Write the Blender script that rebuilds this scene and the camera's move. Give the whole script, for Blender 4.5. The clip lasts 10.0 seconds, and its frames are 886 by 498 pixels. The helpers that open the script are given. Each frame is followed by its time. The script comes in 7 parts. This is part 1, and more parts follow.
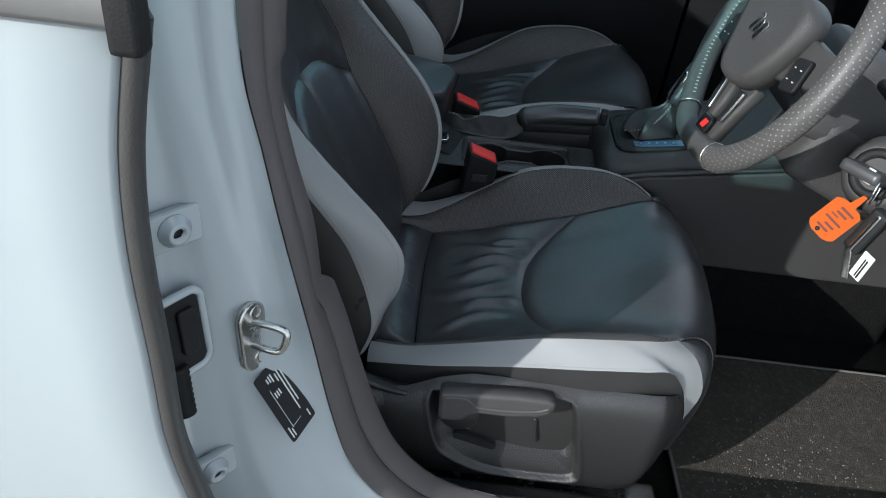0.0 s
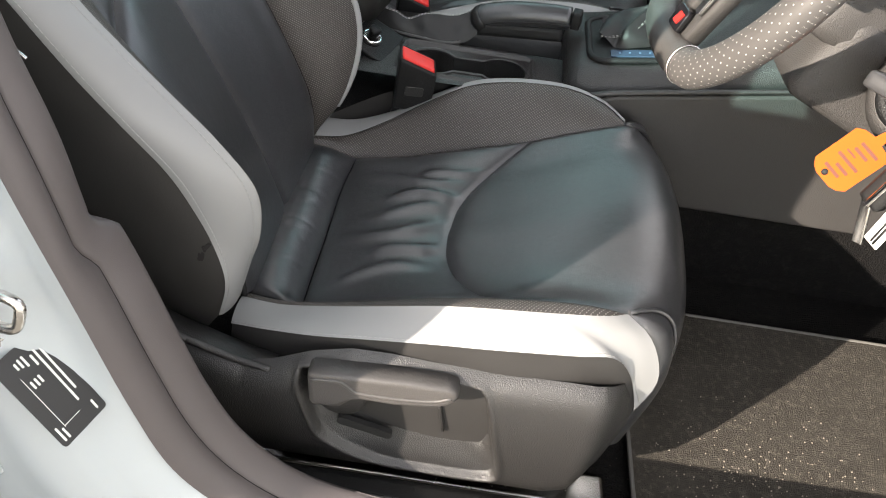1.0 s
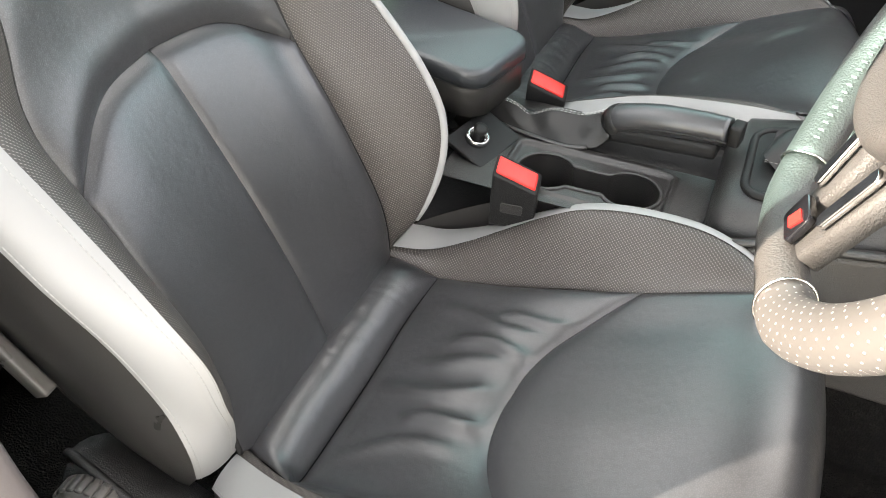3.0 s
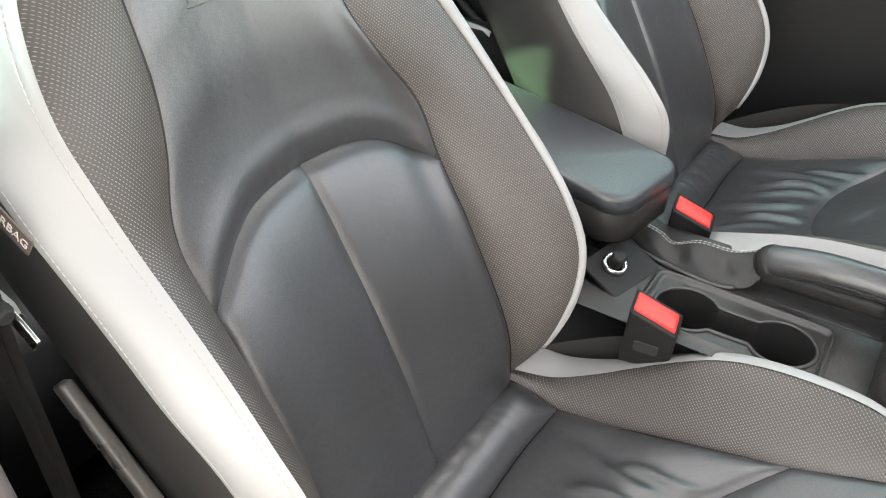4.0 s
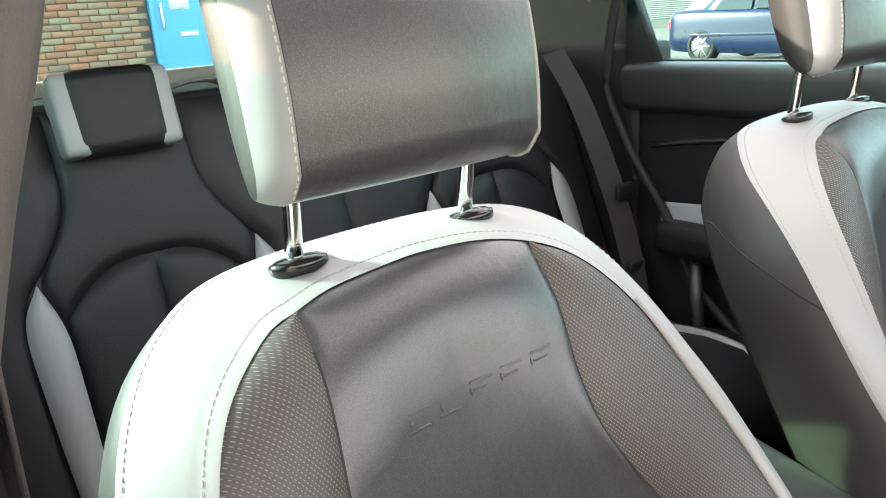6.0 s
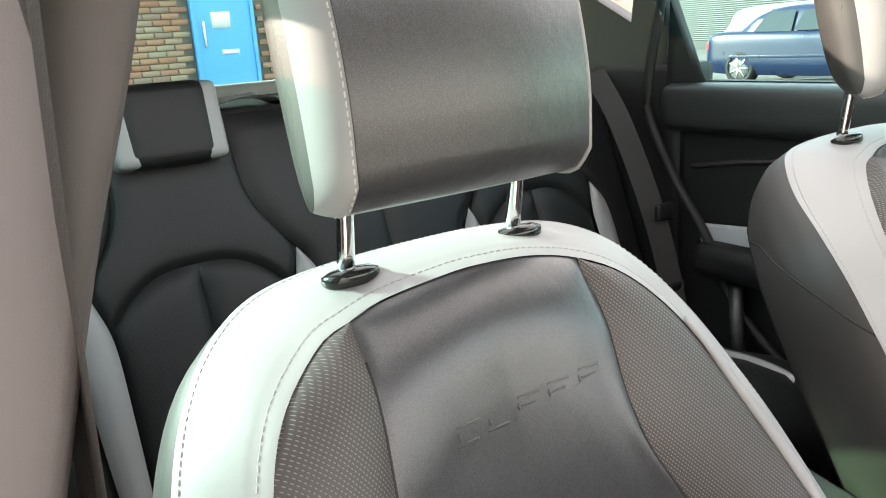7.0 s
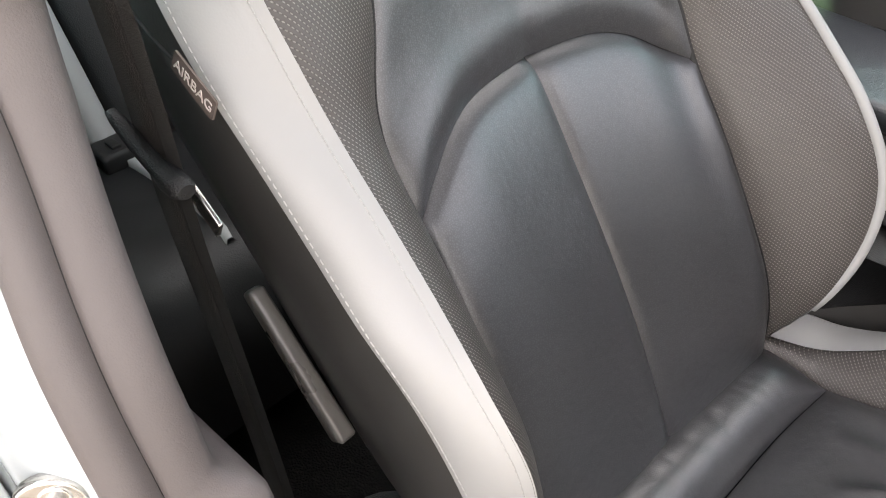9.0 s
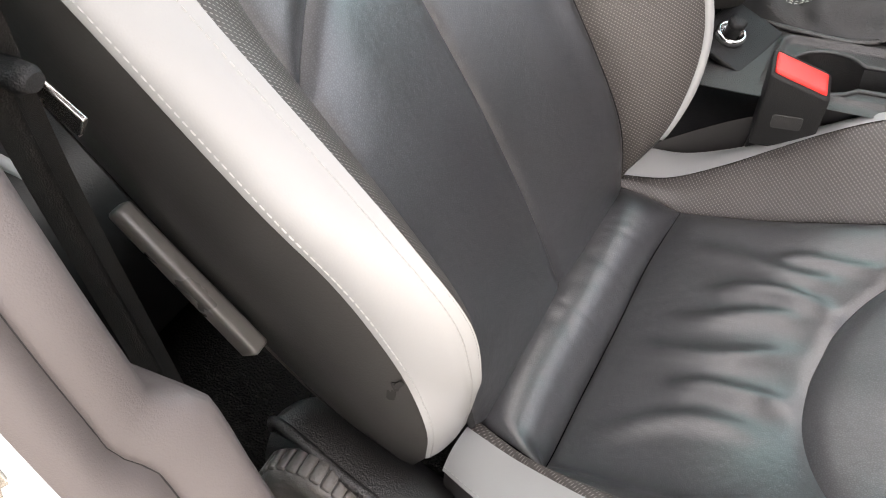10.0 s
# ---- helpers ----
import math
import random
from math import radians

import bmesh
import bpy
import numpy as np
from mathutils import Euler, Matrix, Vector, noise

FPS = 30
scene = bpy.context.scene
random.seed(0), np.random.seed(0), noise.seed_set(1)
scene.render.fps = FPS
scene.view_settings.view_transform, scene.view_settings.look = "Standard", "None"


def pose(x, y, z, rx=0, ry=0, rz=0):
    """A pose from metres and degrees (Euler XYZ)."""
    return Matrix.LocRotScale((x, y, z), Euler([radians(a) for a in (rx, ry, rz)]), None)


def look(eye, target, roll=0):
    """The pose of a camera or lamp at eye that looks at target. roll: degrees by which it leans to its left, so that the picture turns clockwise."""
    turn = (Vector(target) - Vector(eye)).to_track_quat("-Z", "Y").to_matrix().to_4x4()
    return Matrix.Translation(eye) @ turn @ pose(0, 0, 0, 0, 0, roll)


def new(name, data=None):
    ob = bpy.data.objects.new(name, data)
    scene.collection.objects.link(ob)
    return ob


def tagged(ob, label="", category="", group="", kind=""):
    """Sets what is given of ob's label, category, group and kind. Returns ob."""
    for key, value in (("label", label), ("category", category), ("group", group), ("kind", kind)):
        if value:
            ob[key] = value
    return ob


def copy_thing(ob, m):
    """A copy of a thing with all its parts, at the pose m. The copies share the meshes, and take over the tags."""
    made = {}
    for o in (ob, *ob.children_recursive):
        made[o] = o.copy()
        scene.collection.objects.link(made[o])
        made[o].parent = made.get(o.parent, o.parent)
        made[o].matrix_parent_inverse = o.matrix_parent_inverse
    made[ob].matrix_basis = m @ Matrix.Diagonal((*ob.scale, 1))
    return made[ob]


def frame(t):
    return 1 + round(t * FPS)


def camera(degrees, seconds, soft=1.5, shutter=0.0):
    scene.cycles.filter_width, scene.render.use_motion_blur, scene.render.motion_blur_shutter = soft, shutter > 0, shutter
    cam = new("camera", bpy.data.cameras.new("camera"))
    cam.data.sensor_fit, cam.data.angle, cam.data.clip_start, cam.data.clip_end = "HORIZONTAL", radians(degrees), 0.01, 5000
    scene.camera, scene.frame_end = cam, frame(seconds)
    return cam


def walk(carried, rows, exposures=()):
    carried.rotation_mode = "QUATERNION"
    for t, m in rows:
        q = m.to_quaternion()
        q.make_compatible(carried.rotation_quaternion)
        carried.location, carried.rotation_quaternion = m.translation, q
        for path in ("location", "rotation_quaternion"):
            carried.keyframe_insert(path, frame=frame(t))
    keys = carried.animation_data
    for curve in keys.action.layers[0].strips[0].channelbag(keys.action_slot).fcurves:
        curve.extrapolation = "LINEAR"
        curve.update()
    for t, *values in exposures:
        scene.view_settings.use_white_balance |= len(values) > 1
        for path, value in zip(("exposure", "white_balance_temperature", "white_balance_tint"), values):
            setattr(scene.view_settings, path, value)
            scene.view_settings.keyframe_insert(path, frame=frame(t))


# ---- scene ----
cam = camera(61.39, 10.0, soft=1.0)
PATH = [
    (0, (0.0746, -0.9268, 1.2934), (0.0843, -0.1214, 0.7008), 7.35),
    (0.5, (0.1789, -0.8203, 1.2259), (0.1832, -0.0481, 0.5906), 9.12),
    (1, (0.2164, -0.7123, 1.1772), (0.2106, 0.0242, 0.5008), 8.50),
    (1.5, (0.2706, -0.6345, 1.1573), (0.2084, 0.0728, 0.4531), 4.88),
    (2, (0.3181, -0.5541, 1.1557), (0.1866, 0.1379, 0.4459), 2.35),
    (2.2, (0.3415, -0.5238, 1.1579), (0.1674, 0.1610, 0.4502), 1.20),
    (3.3, (0.3296, -0.4199, 1.1800), (-0.0116, 0.2545, 0.5252), -0.13),
    (3.5, (0.3188, -0.4076, 1.1825), (-0.0537, 0.2633, 0.5414), -0.34),
    (4, (0.2856, -0.3944, 1.1973), (-0.1676, 0.2638, 0.5962), -0.65),
    (4.5, (0.2594, -0.3550, 1.2132), (-0.2808, 0.2774, 0.6579), -1.43),
    (5, (0.2338, -0.3013, 1.2252), (-0.4126, 0.2825, 0.7339), -3.67),
    (5.5, (0.1961, -0.2813, 1.2389), (-0.5226, 0.2893, 0.8415), -4.27),
    (5.7, (0.1847, -0.2774, 1.2483), (-0.5553, 0.2942, 0.8940), -4.23),
    (6.8, (0.1688, -0.2806, 1.2741), (-0.6239, 0.2754, 1.0242), -3.47),
    (7, (0.1712, -0.2905, 1.2599), (-0.6228, 0.2513, 0.9843), -3.73),
    (7.5, (0.1670, -0.3181, 1.2242), (-0.6179, 0.1800, 0.8558), -5.05),
    (8, (0.1811, -0.3378, 1.1835), (-0.5752, 0.1232, 0.7193), -6.85),
    (8.5, (0.2052, -0.3535, 1.1305), (-0.5083, 0.1129, 0.6077), -8.60),
    (9, (0.2249, -0.3647, 1.0905), (-0.4197, 0.1053, 0.4875), -9.41),
    (9.5, (0.2235, -0.3706, 1.0692), (-0.3312, 0.1276, 0.4028), -9.64),
    (10, (0.1803, -0.4059, 1.0570), (-0.2339, 0.1625, 0.3462), -8.90),
]
EXPOSURES = [(0.0, 0.42, 6050, 6), (0.4, 0.95, 6500, 9), (1.0, 1.75, 7500, 13), (2.0, 2.4, 7900, 12), (3.5, 2.95, 7900, 13), (5.2, 2.75, 8000, 15), (7.0, 2.3, 8000, 17), (8.2, 2.45, 7800, 17), (9.5, 2.82, 8000, 18), (10.0, 2.88, 8000, 18)]
walk(cam, [(t, look(eye, target, roll)) for t, eye, target, roll in PATH], EXPOSURES)

# ---- world and sun ----
SUN_DIR = Vector((0.77, 0.64, -0.42)).normalized()   # the way the light travels
world = bpy.data.worlds.new("world")
scene.world = world
world.use_nodes = True
sky = world.node_tree.nodes.new("ShaderNodeTexSky")
sky.sky_type, sky.sun_disc = "NISHITA", False
sky.dust_density = 0.4
sky.sun_elevation = math.asin(-SUN_DIR.z)
sky.sun_rotation = math.atan2(-SUN_DIR.x, -SUN_DIR.y)
# thin white cloud over the whole sky, with soft streaks
wt = world.node_tree
where = wt.nodes.new("ShaderNodeTexCoord")
streaks = wt.nodes.new("ShaderNodeTexNoise")
streaks.inputs["Scale"].default_value, streaks.inputs["Detail"].default_value = 2.2, 5.0
wt.links.new(where.outputs["Generated"], streaks.inputs["Vector"])
cover = wt.nodes.new("ShaderNodeMapRange")
cover.inputs["From Min"].default_value, cover.inputs["From Max"].default_value = 0.25, 0.75
cover.inputs["To Min"].default_value, cover.inputs["To Max"].default_value = 0.0, 0.85
wt.links.new(streaks.outputs[0], cover.inputs["Value"])
veil = wt.nodes.new("ShaderNodeMixRGB")
veil.inputs[2].default_value = (9.0, 9.3, 9.8, 1)
wt.links.new(cover.outputs[0], veil.inputs[0])
wt.links.new(sky.outputs[0], veil.inputs[1])
wt.links.new(veil.outputs[0], wt.nodes["Background"].inputs[0])
world.node_tree.nodes["Background"].inputs[1].default_value = 0.15
sun = new("sun", bpy.data.lights.new("sun", "SUN"))
sun.data.energy, sun.data.angle, sun.data.color = 4.2, radians(0.5), (1.0, 0.97, 0.93)
sun.matrix_world = look((0, 0, 8), Vector((0, 0, 8)) + SUN_DIR)


# ---- materials ----
def nodes_of(name):
    m = bpy.data.materials.new(name)
    m.use_nodes = True
    nt = m.node_tree
    return m, nt, nt.nodes["Principled BSDF"]


def add(nt, kind, **inputs):
    n = nt.nodes.new(kind)
    for key, value in inputs.items():
        n.inputs[key.replace("_", " ")].default_value = value
    return n


def surface(name, colour, rough=0.5, metal=0.0, grain=0.0, grain_size=0.002, vary=0.15, vary_size=0.08, spec=0.5, coat=0.0, dust=0.0):
    """A plain material with a fine relief (grain, in metres) and a broad, faint change of tone and gloss."""
    m, nt, b = nodes_of(name)
    coord = nt.nodes.new("ShaderNodeTexCoord")
    big = add(nt, "ShaderNodeTexNoise", Scale=1 / vary_size, Detail=4.0, Roughness=0.6)
    nt.links.new(coord.outputs["Object"], big.inputs["Vector"])
    ramp = nt.nodes.new("ShaderNodeMapRange")
    ramp.inputs["To Min"].default_value, ramp.inputs["To Max"].default_value = 1 - vary, 1 + vary
    nt.links.new(big.outputs[0], ramp.inputs["Value"])
    mul = nt.nodes.new("ShaderNodeMixRGB")
    mul.blend_type, mul.inputs[0].default_value = "MULTIPLY", 1.0
    mul.inputs[1].default_value = (*colour, 1)
    nt.links.new(ramp.outputs[0], mul.inputs[2])
    out = mul
    if dust:
        fine = add(nt, "ShaderNodeTexNoise", Scale=90.0, Detail=6.0, Roughness=0.75)
        nt.links.new(coord.outputs["Object"], fine.inputs["Vector"])
        dr = nt.nodes.new("ShaderNodeMapRange")
        dr.inputs["From Min"].default_value, dr.inputs["From Max"].default_value = 0.5, 0.85
        dr.inputs["To Max"].default_value = dust
        nt.links.new(fine.outputs[0], dr.inputs["Value"])
        mix = nt.nodes.new("ShaderNodeMixRGB")
        mix.inputs[2].default_value = (0.42, 0.38, 0.32, 1)
        nt.links.new(dr.outputs[0], mix.inputs[0])
        nt.links.new(mul.outputs[0], mix.inputs[1])
        out = mix
    nt.links.new(out.outputs[0], b.inputs["Base Color"])
    rr = nt.nodes.new("ShaderNodeMapRange")
    rr.inputs["To Min"].default_value, rr.inputs["To Max"].default_value = max(0.02, rough - 0.1), min(1, rough + 0.1)
    nt.links.new(big.outputs[0], rr.inputs["Value"])
    nt.links.new(rr.outputs[0], b.inputs["Roughness"])
    b.inputs["Metallic"].default_value = metal
    b.inputs["Specular IOR Level"].default_value = spec
    b.inputs["Coat Weight"].default_value = coat
    b.inputs["Coat Roughness"].default_value = 0.05
    if grain:
        vor = add(nt, "ShaderNodeTexVoronoi", Scale=1 / grain_size)
        nse = add(nt, "ShaderNodeTexNoise", Scale=2.2 / grain_size, Detail=3.0)
        for tex in (vor, nse):
            nt.links.new(coord.outputs["Object"], tex.inputs["Vector"])
        su = nt.nodes.new("ShaderNodeMath")
        nt.links.new(vor.outputs["Distance"], su.inputs[0])
        nt.links.new(nse.outputs[0], su.inputs[1])
        bump = add(nt, "ShaderNodeBump", Strength=1.0, Distance=grain)
        nt.links.new(su.outputs[0], bump.inputs["Height"])
        nt.links.new(bump.outputs[0], b.inputs["Normal"])
    return m


def perforated(name, colour, dot, pitch=0.0034, radius=0.13, dash=1.0):
    """Leather with rows of small holes over a pale backing."""
    m, nt, b = nodes_of(name)
    uv = nt.nodes.new("ShaderNodeUVMap")
    mp = nt.nodes.new("ShaderNodeMapping")
    mp.inputs["Rotation"].default_value = (0, 0, radians(45))
    mp.inputs["Scale"].default_value = (1 / pitch, dash / pitch, 1)
    nt.links.new(uv.outputs[0], mp.inputs[0])
    vor = add(nt, "ShaderNodeTexVoronoi", Scale=1.0, Randomness=0.0)
    vor.voronoi_dimensions = "2D"
    nt.links.new(mp.outputs[0], vor.inputs["Vector"])
    away = nt.nodes.new("ShaderNodeVectorMath")
    away.operation = "SUBTRACT"
    nt.links.new(mp.outputs[0], away.inputs[0])
    nt.links.new(vor.outputs["Position"], away.inputs[1])
    drawn = nt.nodes.new("ShaderNodeVectorMath")
    drawn.operation = "MULTIPLY"
    drawn.inputs[1].default_value = (0.55, 1.25, 0) if dash != 1 else (1, 1, 0)
    nt.links.new(away.outputs[0], drawn.inputs[0])
    span = nt.nodes.new("ShaderNodeVectorMath")
    span.operation = "LENGTH"
    nt.links.new(drawn.outputs[0], span.inputs[0])
    edge = nt.nodes.new("ShaderNodeMapRange")
    edge.inputs["From Min"].default_value, edge.inputs["From Max"].default_value = radius, radius + 0.08
    edge.inputs["To Min"].default_value, edge.inputs["To Max"].default_value = 1, 0
    nt.links.new(span.outputs["Value"], edge.inputs["Value"])
    mix = nt.nodes.new("ShaderNodeMixRGB")
    mix.inputs[1].default_value, mix.inputs[2].default_value = (*colour, 1), (*dot, 1)
    nt.links.new(edge.outputs[0], mix.inputs[0])
    nt.links.new(mix.outputs[0], b.inputs["Base Color"])
    b.inputs["Roughness"].default_value = 0.5
    inv = nt.nodes.new("ShaderNodeMath")
    inv.operation = "SUBTRACT"
    inv.inputs[0].default_value = 1
    nt.links.new(edge.outputs[0], inv.inputs[1])
    bump = add(nt, "ShaderNodeBump", Strength=0.8, Distance=0.0008)
    nt.links.new(inv.outputs[0], bump.inputs["Height"])
    nt.links.new(bump.outputs[0], b.inputs["Normal"])
    return m


def glass(name, tint):
    """Tinted window glass: clear to look and shine through, with a faint mirror gloss."""
    m = bpy.data.materials.new(name)
    m.use_nodes = True
    nt = m.node_tree
    nt.nodes.clear()
    see, shine = nt.nodes.new("ShaderNodeBsdfTransparent"), nt.nodes.new("ShaderNodeBsdfGlossy")
    see.inputs[0].default_value = (*tint, 1)
    shine.inputs["Roughness"].default_value = 0.02
    mix, out = nt.nodes.new("ShaderNodeMixShader"), nt.nodes.new("ShaderNodeOutputMaterial")
    mix.inputs[0].default_value = 0.04
    nt.links.new(see.outputs[0], mix.inputs[1])
    nt.links.new(shine.outputs[0], mix.inputs[2])
    nt.links.new(mix.outputs[0], out.inputs[0])
    return m


def leather(name, colour, rough, coat, pore=0.0016):
    """Grained leather: pores and creases between fine cells, with a broad change of tone and gloss."""
    m = surface(name, colour, rough, spec=0.6, coat=coat, vary=0.2)
    nt = m.node_tree
    b = nt.nodes["Principled BSDF"]
    b.inputs["Coat Roughness"].default_value = 0.32
    coord = nt.nodes.new("ShaderNodeTexCoord")
    cell = add(nt, "ShaderNodeTexVoronoi", Scale=1 / pore)
    cell.feature = "DISTANCE_TO_EDGE"
    wav = add(nt, "ShaderNodeTexNoise", Scale=0.16 / pore, Detail=3.0)
    for tex in (cell, wav):
        nt.links.new(coord.outputs["Object"], tex.inputs["Vector"])
    tone = nt.nodes.new("ShaderNodeMapRange")
    tone.inputs["From Max"].default_value = 0.28
    tone.inputs["To Min"].default_value, tone.inputs["To Max"].default_value = 0.45, 1.2
    nt.links.new(cell.outputs["Distance"], tone.inputs["Value"])
    old = b.inputs["Base Color"].links[0].from_socket
    mul = nt.nodes.new("ShaderNodeMixRGB")
    mul.blend_type, mul.inputs[0].default_value = "MULTIPLY", 1.0
    nt.links.new(old, mul.inputs[1])
    nt.links.new(tone.outputs[0], mul.inputs[2])
    nt.links.new(mul.outputs[0], b.inputs["Base Color"])
    b1 = add(nt, "ShaderNodeBump", Strength=1.0, Distance=0.0007)
    nt.links.new(wav.outputs[0], b1.inputs["Height"])
    b2 = add(nt, "ShaderNodeBump", Strength=1.0, Distance=0.00022)
    nt.links.new(cell.outputs["Distance"], b2.inputs["Height"])
    nt.links.new(b1.outputs[0], b2.inputs["Normal"])
    nt.links.new(b2.outputs[0], b.inputs["Normal"])
    return m


GAITER = surface("gaiter_leather", (0.011, 0.011, 0.011), 0.45, grain=0.0002, grain_size=0.0015)
# rear bench leather, darker than the front's: cabin shade put into its colour
SHADED_LEATHER = surface("shaded_black_leather", (0.012, 0.012, 0.0125), 0.45, spec=0.3, grain=0.0002, grain_size=0.0022)
BLACK = leather("black_leather", (0.0385, 0.0390, 0.0425), 0.38, 0.70)
SIDE = surface("side_leatherette", (0.027, 0.0255, 0.0245), 0.46, spec=0.6, grain=0.00006, grain_size=0.0018, vary=0.15)
WHITE = surface("white_leather", (0.275, 0.275, 0.272), 0.45, grain=0.00003, grain_size=0.0014, vary=0.04)
MESH = perforated("perforated_leather", (0.052, 0.046, 0.043), (0.20, 0.185, 0.17), pitch=0.0025, radius=0.13, dash=0.8)
THREAD = surface("white_thread", (0.47, 0.46, 0.44), 0.8)
BAND_THREAD = surface("band_thread", (0.33, 0.325, 0.315), 0.8)
GREY_THREAD = surface("grey_thread", (0.36, 0.35, 0.33), 0.8)
DARK_SEAM_AND_GAP = surface("dark_seam_and_gap", (0.014, 0.014, 0.014), 0.8)
PLASTIC = surface("dark_grained_plastic", (0.0190, 0.0180, 0.0175), 0.38, spec=0.8, grain=0.0004, grain_size=0.0015, vary=0.12)
SOFT = surface("soft_black_plastic", (0.012, 0.012, 0.0125), 0.48, spec=0.3, grain=0.0003, grain_size=0.0012)
TRIM = surface("pillar_trim", (0.090, 0.077, 0.076), 0.55, grain=0.00008, grain_size=0.001, vary=0.1)
RUBBER = surface("rubber_seal", (0.014, 0.014, 0.014), 0.6, spec=0.3, grain=0.0002, grain_size=0.002)
PAINT = surface("white_car_paint", (0.44, 0.475, 0.485), 0.25, vary=0.006, coat=1.0, vary_size=1.6)
CHROME = surface("chrome", (0.85, 0.85, 0.85), 0.12, metal=1.0, vary=0.05)
STEEL = surface("brushed_steel", (0.62, 0.60, 0.57), 0.25, metal=1.0, vary=0.15, vary_size=0.02)
MAT = surface("floor_mat", (0.064, 0.058, 0.050), 0.95, spec=0.1, grain=0.0016, grain_size=0.0018, vary=0.35, vary_size=0.05, dust=0.28)
CARPET = surface("dark_carpet", (0.012, 0.0115, 0.0115), 0.95, spec=0.1, grain=0.003, grain_size=0.003, vary=0.3, vary_size=0.03, dust=0.04)
RED = surface("red_button", (0.75, 0.03, 0.025), 0.4, vary=0.08, vary_size=0.02)
GLOSS = surface("gloss_black_plastic", (0.012, 0.013, 0.013), 0.16, vary=0.05)
WEBBING = surface("belt_webbing", (0.020, 0.0165, 0.015), 0.7, grain=0.0005, grain_size=0.0012)
HEADLINER = surface("black_headliner", (0.02, 0.02, 0.02), 0.9, spec=0.1, grain=0.0005, grain_size=0.002)
CLEAR = glass("green_tinted_glass", (0.74, 0.96, 0.97))
# nearly clear, for the opening added in the roof
OPENING_GLASS = glass("light_opening_glass", (0.98, 0.99, 0.99))


# ---- building helpers ----
def part(name, mesh, material, parent=None, label="", kind=""):
    """Links a bmesh or a mesh as one object under a thing or a part."""
    if isinstance(mesh, bmesh.types.BMesh):
        me = bpy.data.meshes.new(name)
        mesh.to_mesh(me)
        mesh.free()
        mesh = me
    mesh.materials.clear()
    mesh.materials.append(material)
    ob = new(name, mesh)
    ob.parent = parent
    return tagged(ob, label, kind=kind)


def thing(name, label, category, group="", kind=""):
    return tagged(new(name), label, category, group, kind)


def smooth_curve(points, n=24):
    """n points at even steps along a smooth curve through the given ones."""
    p = np.array(points, float)
    ext = np.vstack([2 * p[0] - p[1], p, 2 * p[-1] - p[-2]])
    out = []
    for k in range(1, len(ext) - 2):
        a, b, c, d = ext[k - 1 : k + 3]
        for t in np.linspace(0, 1, 12, endpoint=False):
            out.append(0.5 * (2 * b + (c - a) * t + (2 * a - 5 * b + 4 * c - d) * t**2 + (3 * b - a - 3 * c + d) * t**3))
    out = np.array(out + [p[-1]])
    run = np.r_[0, np.cumsum(np.linalg.norm(np.diff(out, axis=0), axis=1))]
    at = np.linspace(0, run[-1], n)
    return np.stack([np.interp(at, run, out[:, k]) for k in range(p.shape[1])], 1)


def coons(bottom, top, left, right):
    """The patch between four curves: bottom and top run left to right, left and right run upwards."""
    n, m = len(bottom), len(left)
    u, v = np.linspace(0, 1, n)[None, :, None], np.linspace(0, 1, m)[:, None, None]
    ruled = (1 - v) * bottom[None] + v * top[None] + (1 - u) * left[:, None] + u * right[:, None]
    corners = (1 - u) * (1 - v) * bottom[0] + u * (1 - v) * bottom[-1] + (1 - u) * v * top[0] + u * v * top[-1]
    return ruled - corners


def steps(g, axis):
    d = np.linalg.norm(np.diff(g, axis=axis), axis=2)
    zero = np.zeros((1, d.shape[1]) if axis == 0 else (d.shape[0], 1))
    return np.concatenate([zero, np.cumsum(d, axis=axis)], axis=axis)


def normals(g, out):
    nrm = np.cross(np.gradient(g, axis=1), np.gradient(g, axis=0))
    nrm /= np.linalg.norm(nrm, axis=2, keepdims=True) + 1e-9
    flip = (nrm.reshape(-1, 3) @ np.array(out, float)).mean() < 0
    return (-nrm if flip else nrm), flip


def sheet(name, g, material, parent, out, puff=0.006, edge=0.012, sides="lrbt", groove=0.003, shape=None, label="", smooth=True, uv=None):
    """A padded panel over a grid of points: it swells by puff away from its sewn sides (l, r, b, t)."""
    g = np.array(g, float)
    nrm, flip = normals(g, out)
    du, dv = steps(g, 1), steps(g, 0)
    gaps = [dict(l=du, r=du[:, -1:] - du, b=dv, t=dv[-1:] - dv)[k] for k in sides]
    near = np.min(gaps, axis=0) if gaps else np.full(du.shape, 9.0)
    lift = puff * (1 - np.exp(-near / edge)) - groove * np.exp(-near / 0.0035)
    if shape is not None:
        lift = lift + shape(g, du, dv)
    g = g + nrm * lift[..., None]
    if uv is not None:
        du, dv = uv(g)
    return part(name, grid_mesh(name, g, flip, du, dv, smooth), material, parent, label)


def grid_mesh(name, g, flip=False, du=None, dv=None, smooth=True):
    m, n = g.shape[:2]
    k = np.arange(m * n).reshape(m, n)
    quads = np.stack([k[:-1, :-1], k[:-1, 1:], k[1:, 1:], k[1:, :-1]], -1).reshape(-1, 4)
    # rows run upwards and columns to the right: this winding faces along cross(column, row)
    if flip:
        quads = quads[:, ::-1]
    me = bpy.data.meshes.new(name)
    me.from_pydata(g.reshape(-1, 3).tolist(), [], quads.tolist())
    if du is not None:
        layer = me.uv_layers.new(name="UVMap")
        uv = np.stack([du, dv], -1).reshape(-1, 2)[quads.ravel()]
        layer.data.foreach_set("uv", uv.ravel())
    me.polygons.foreach_set("use_smooth", [smooth] * len(me.polygons))
    me.update()
    return me


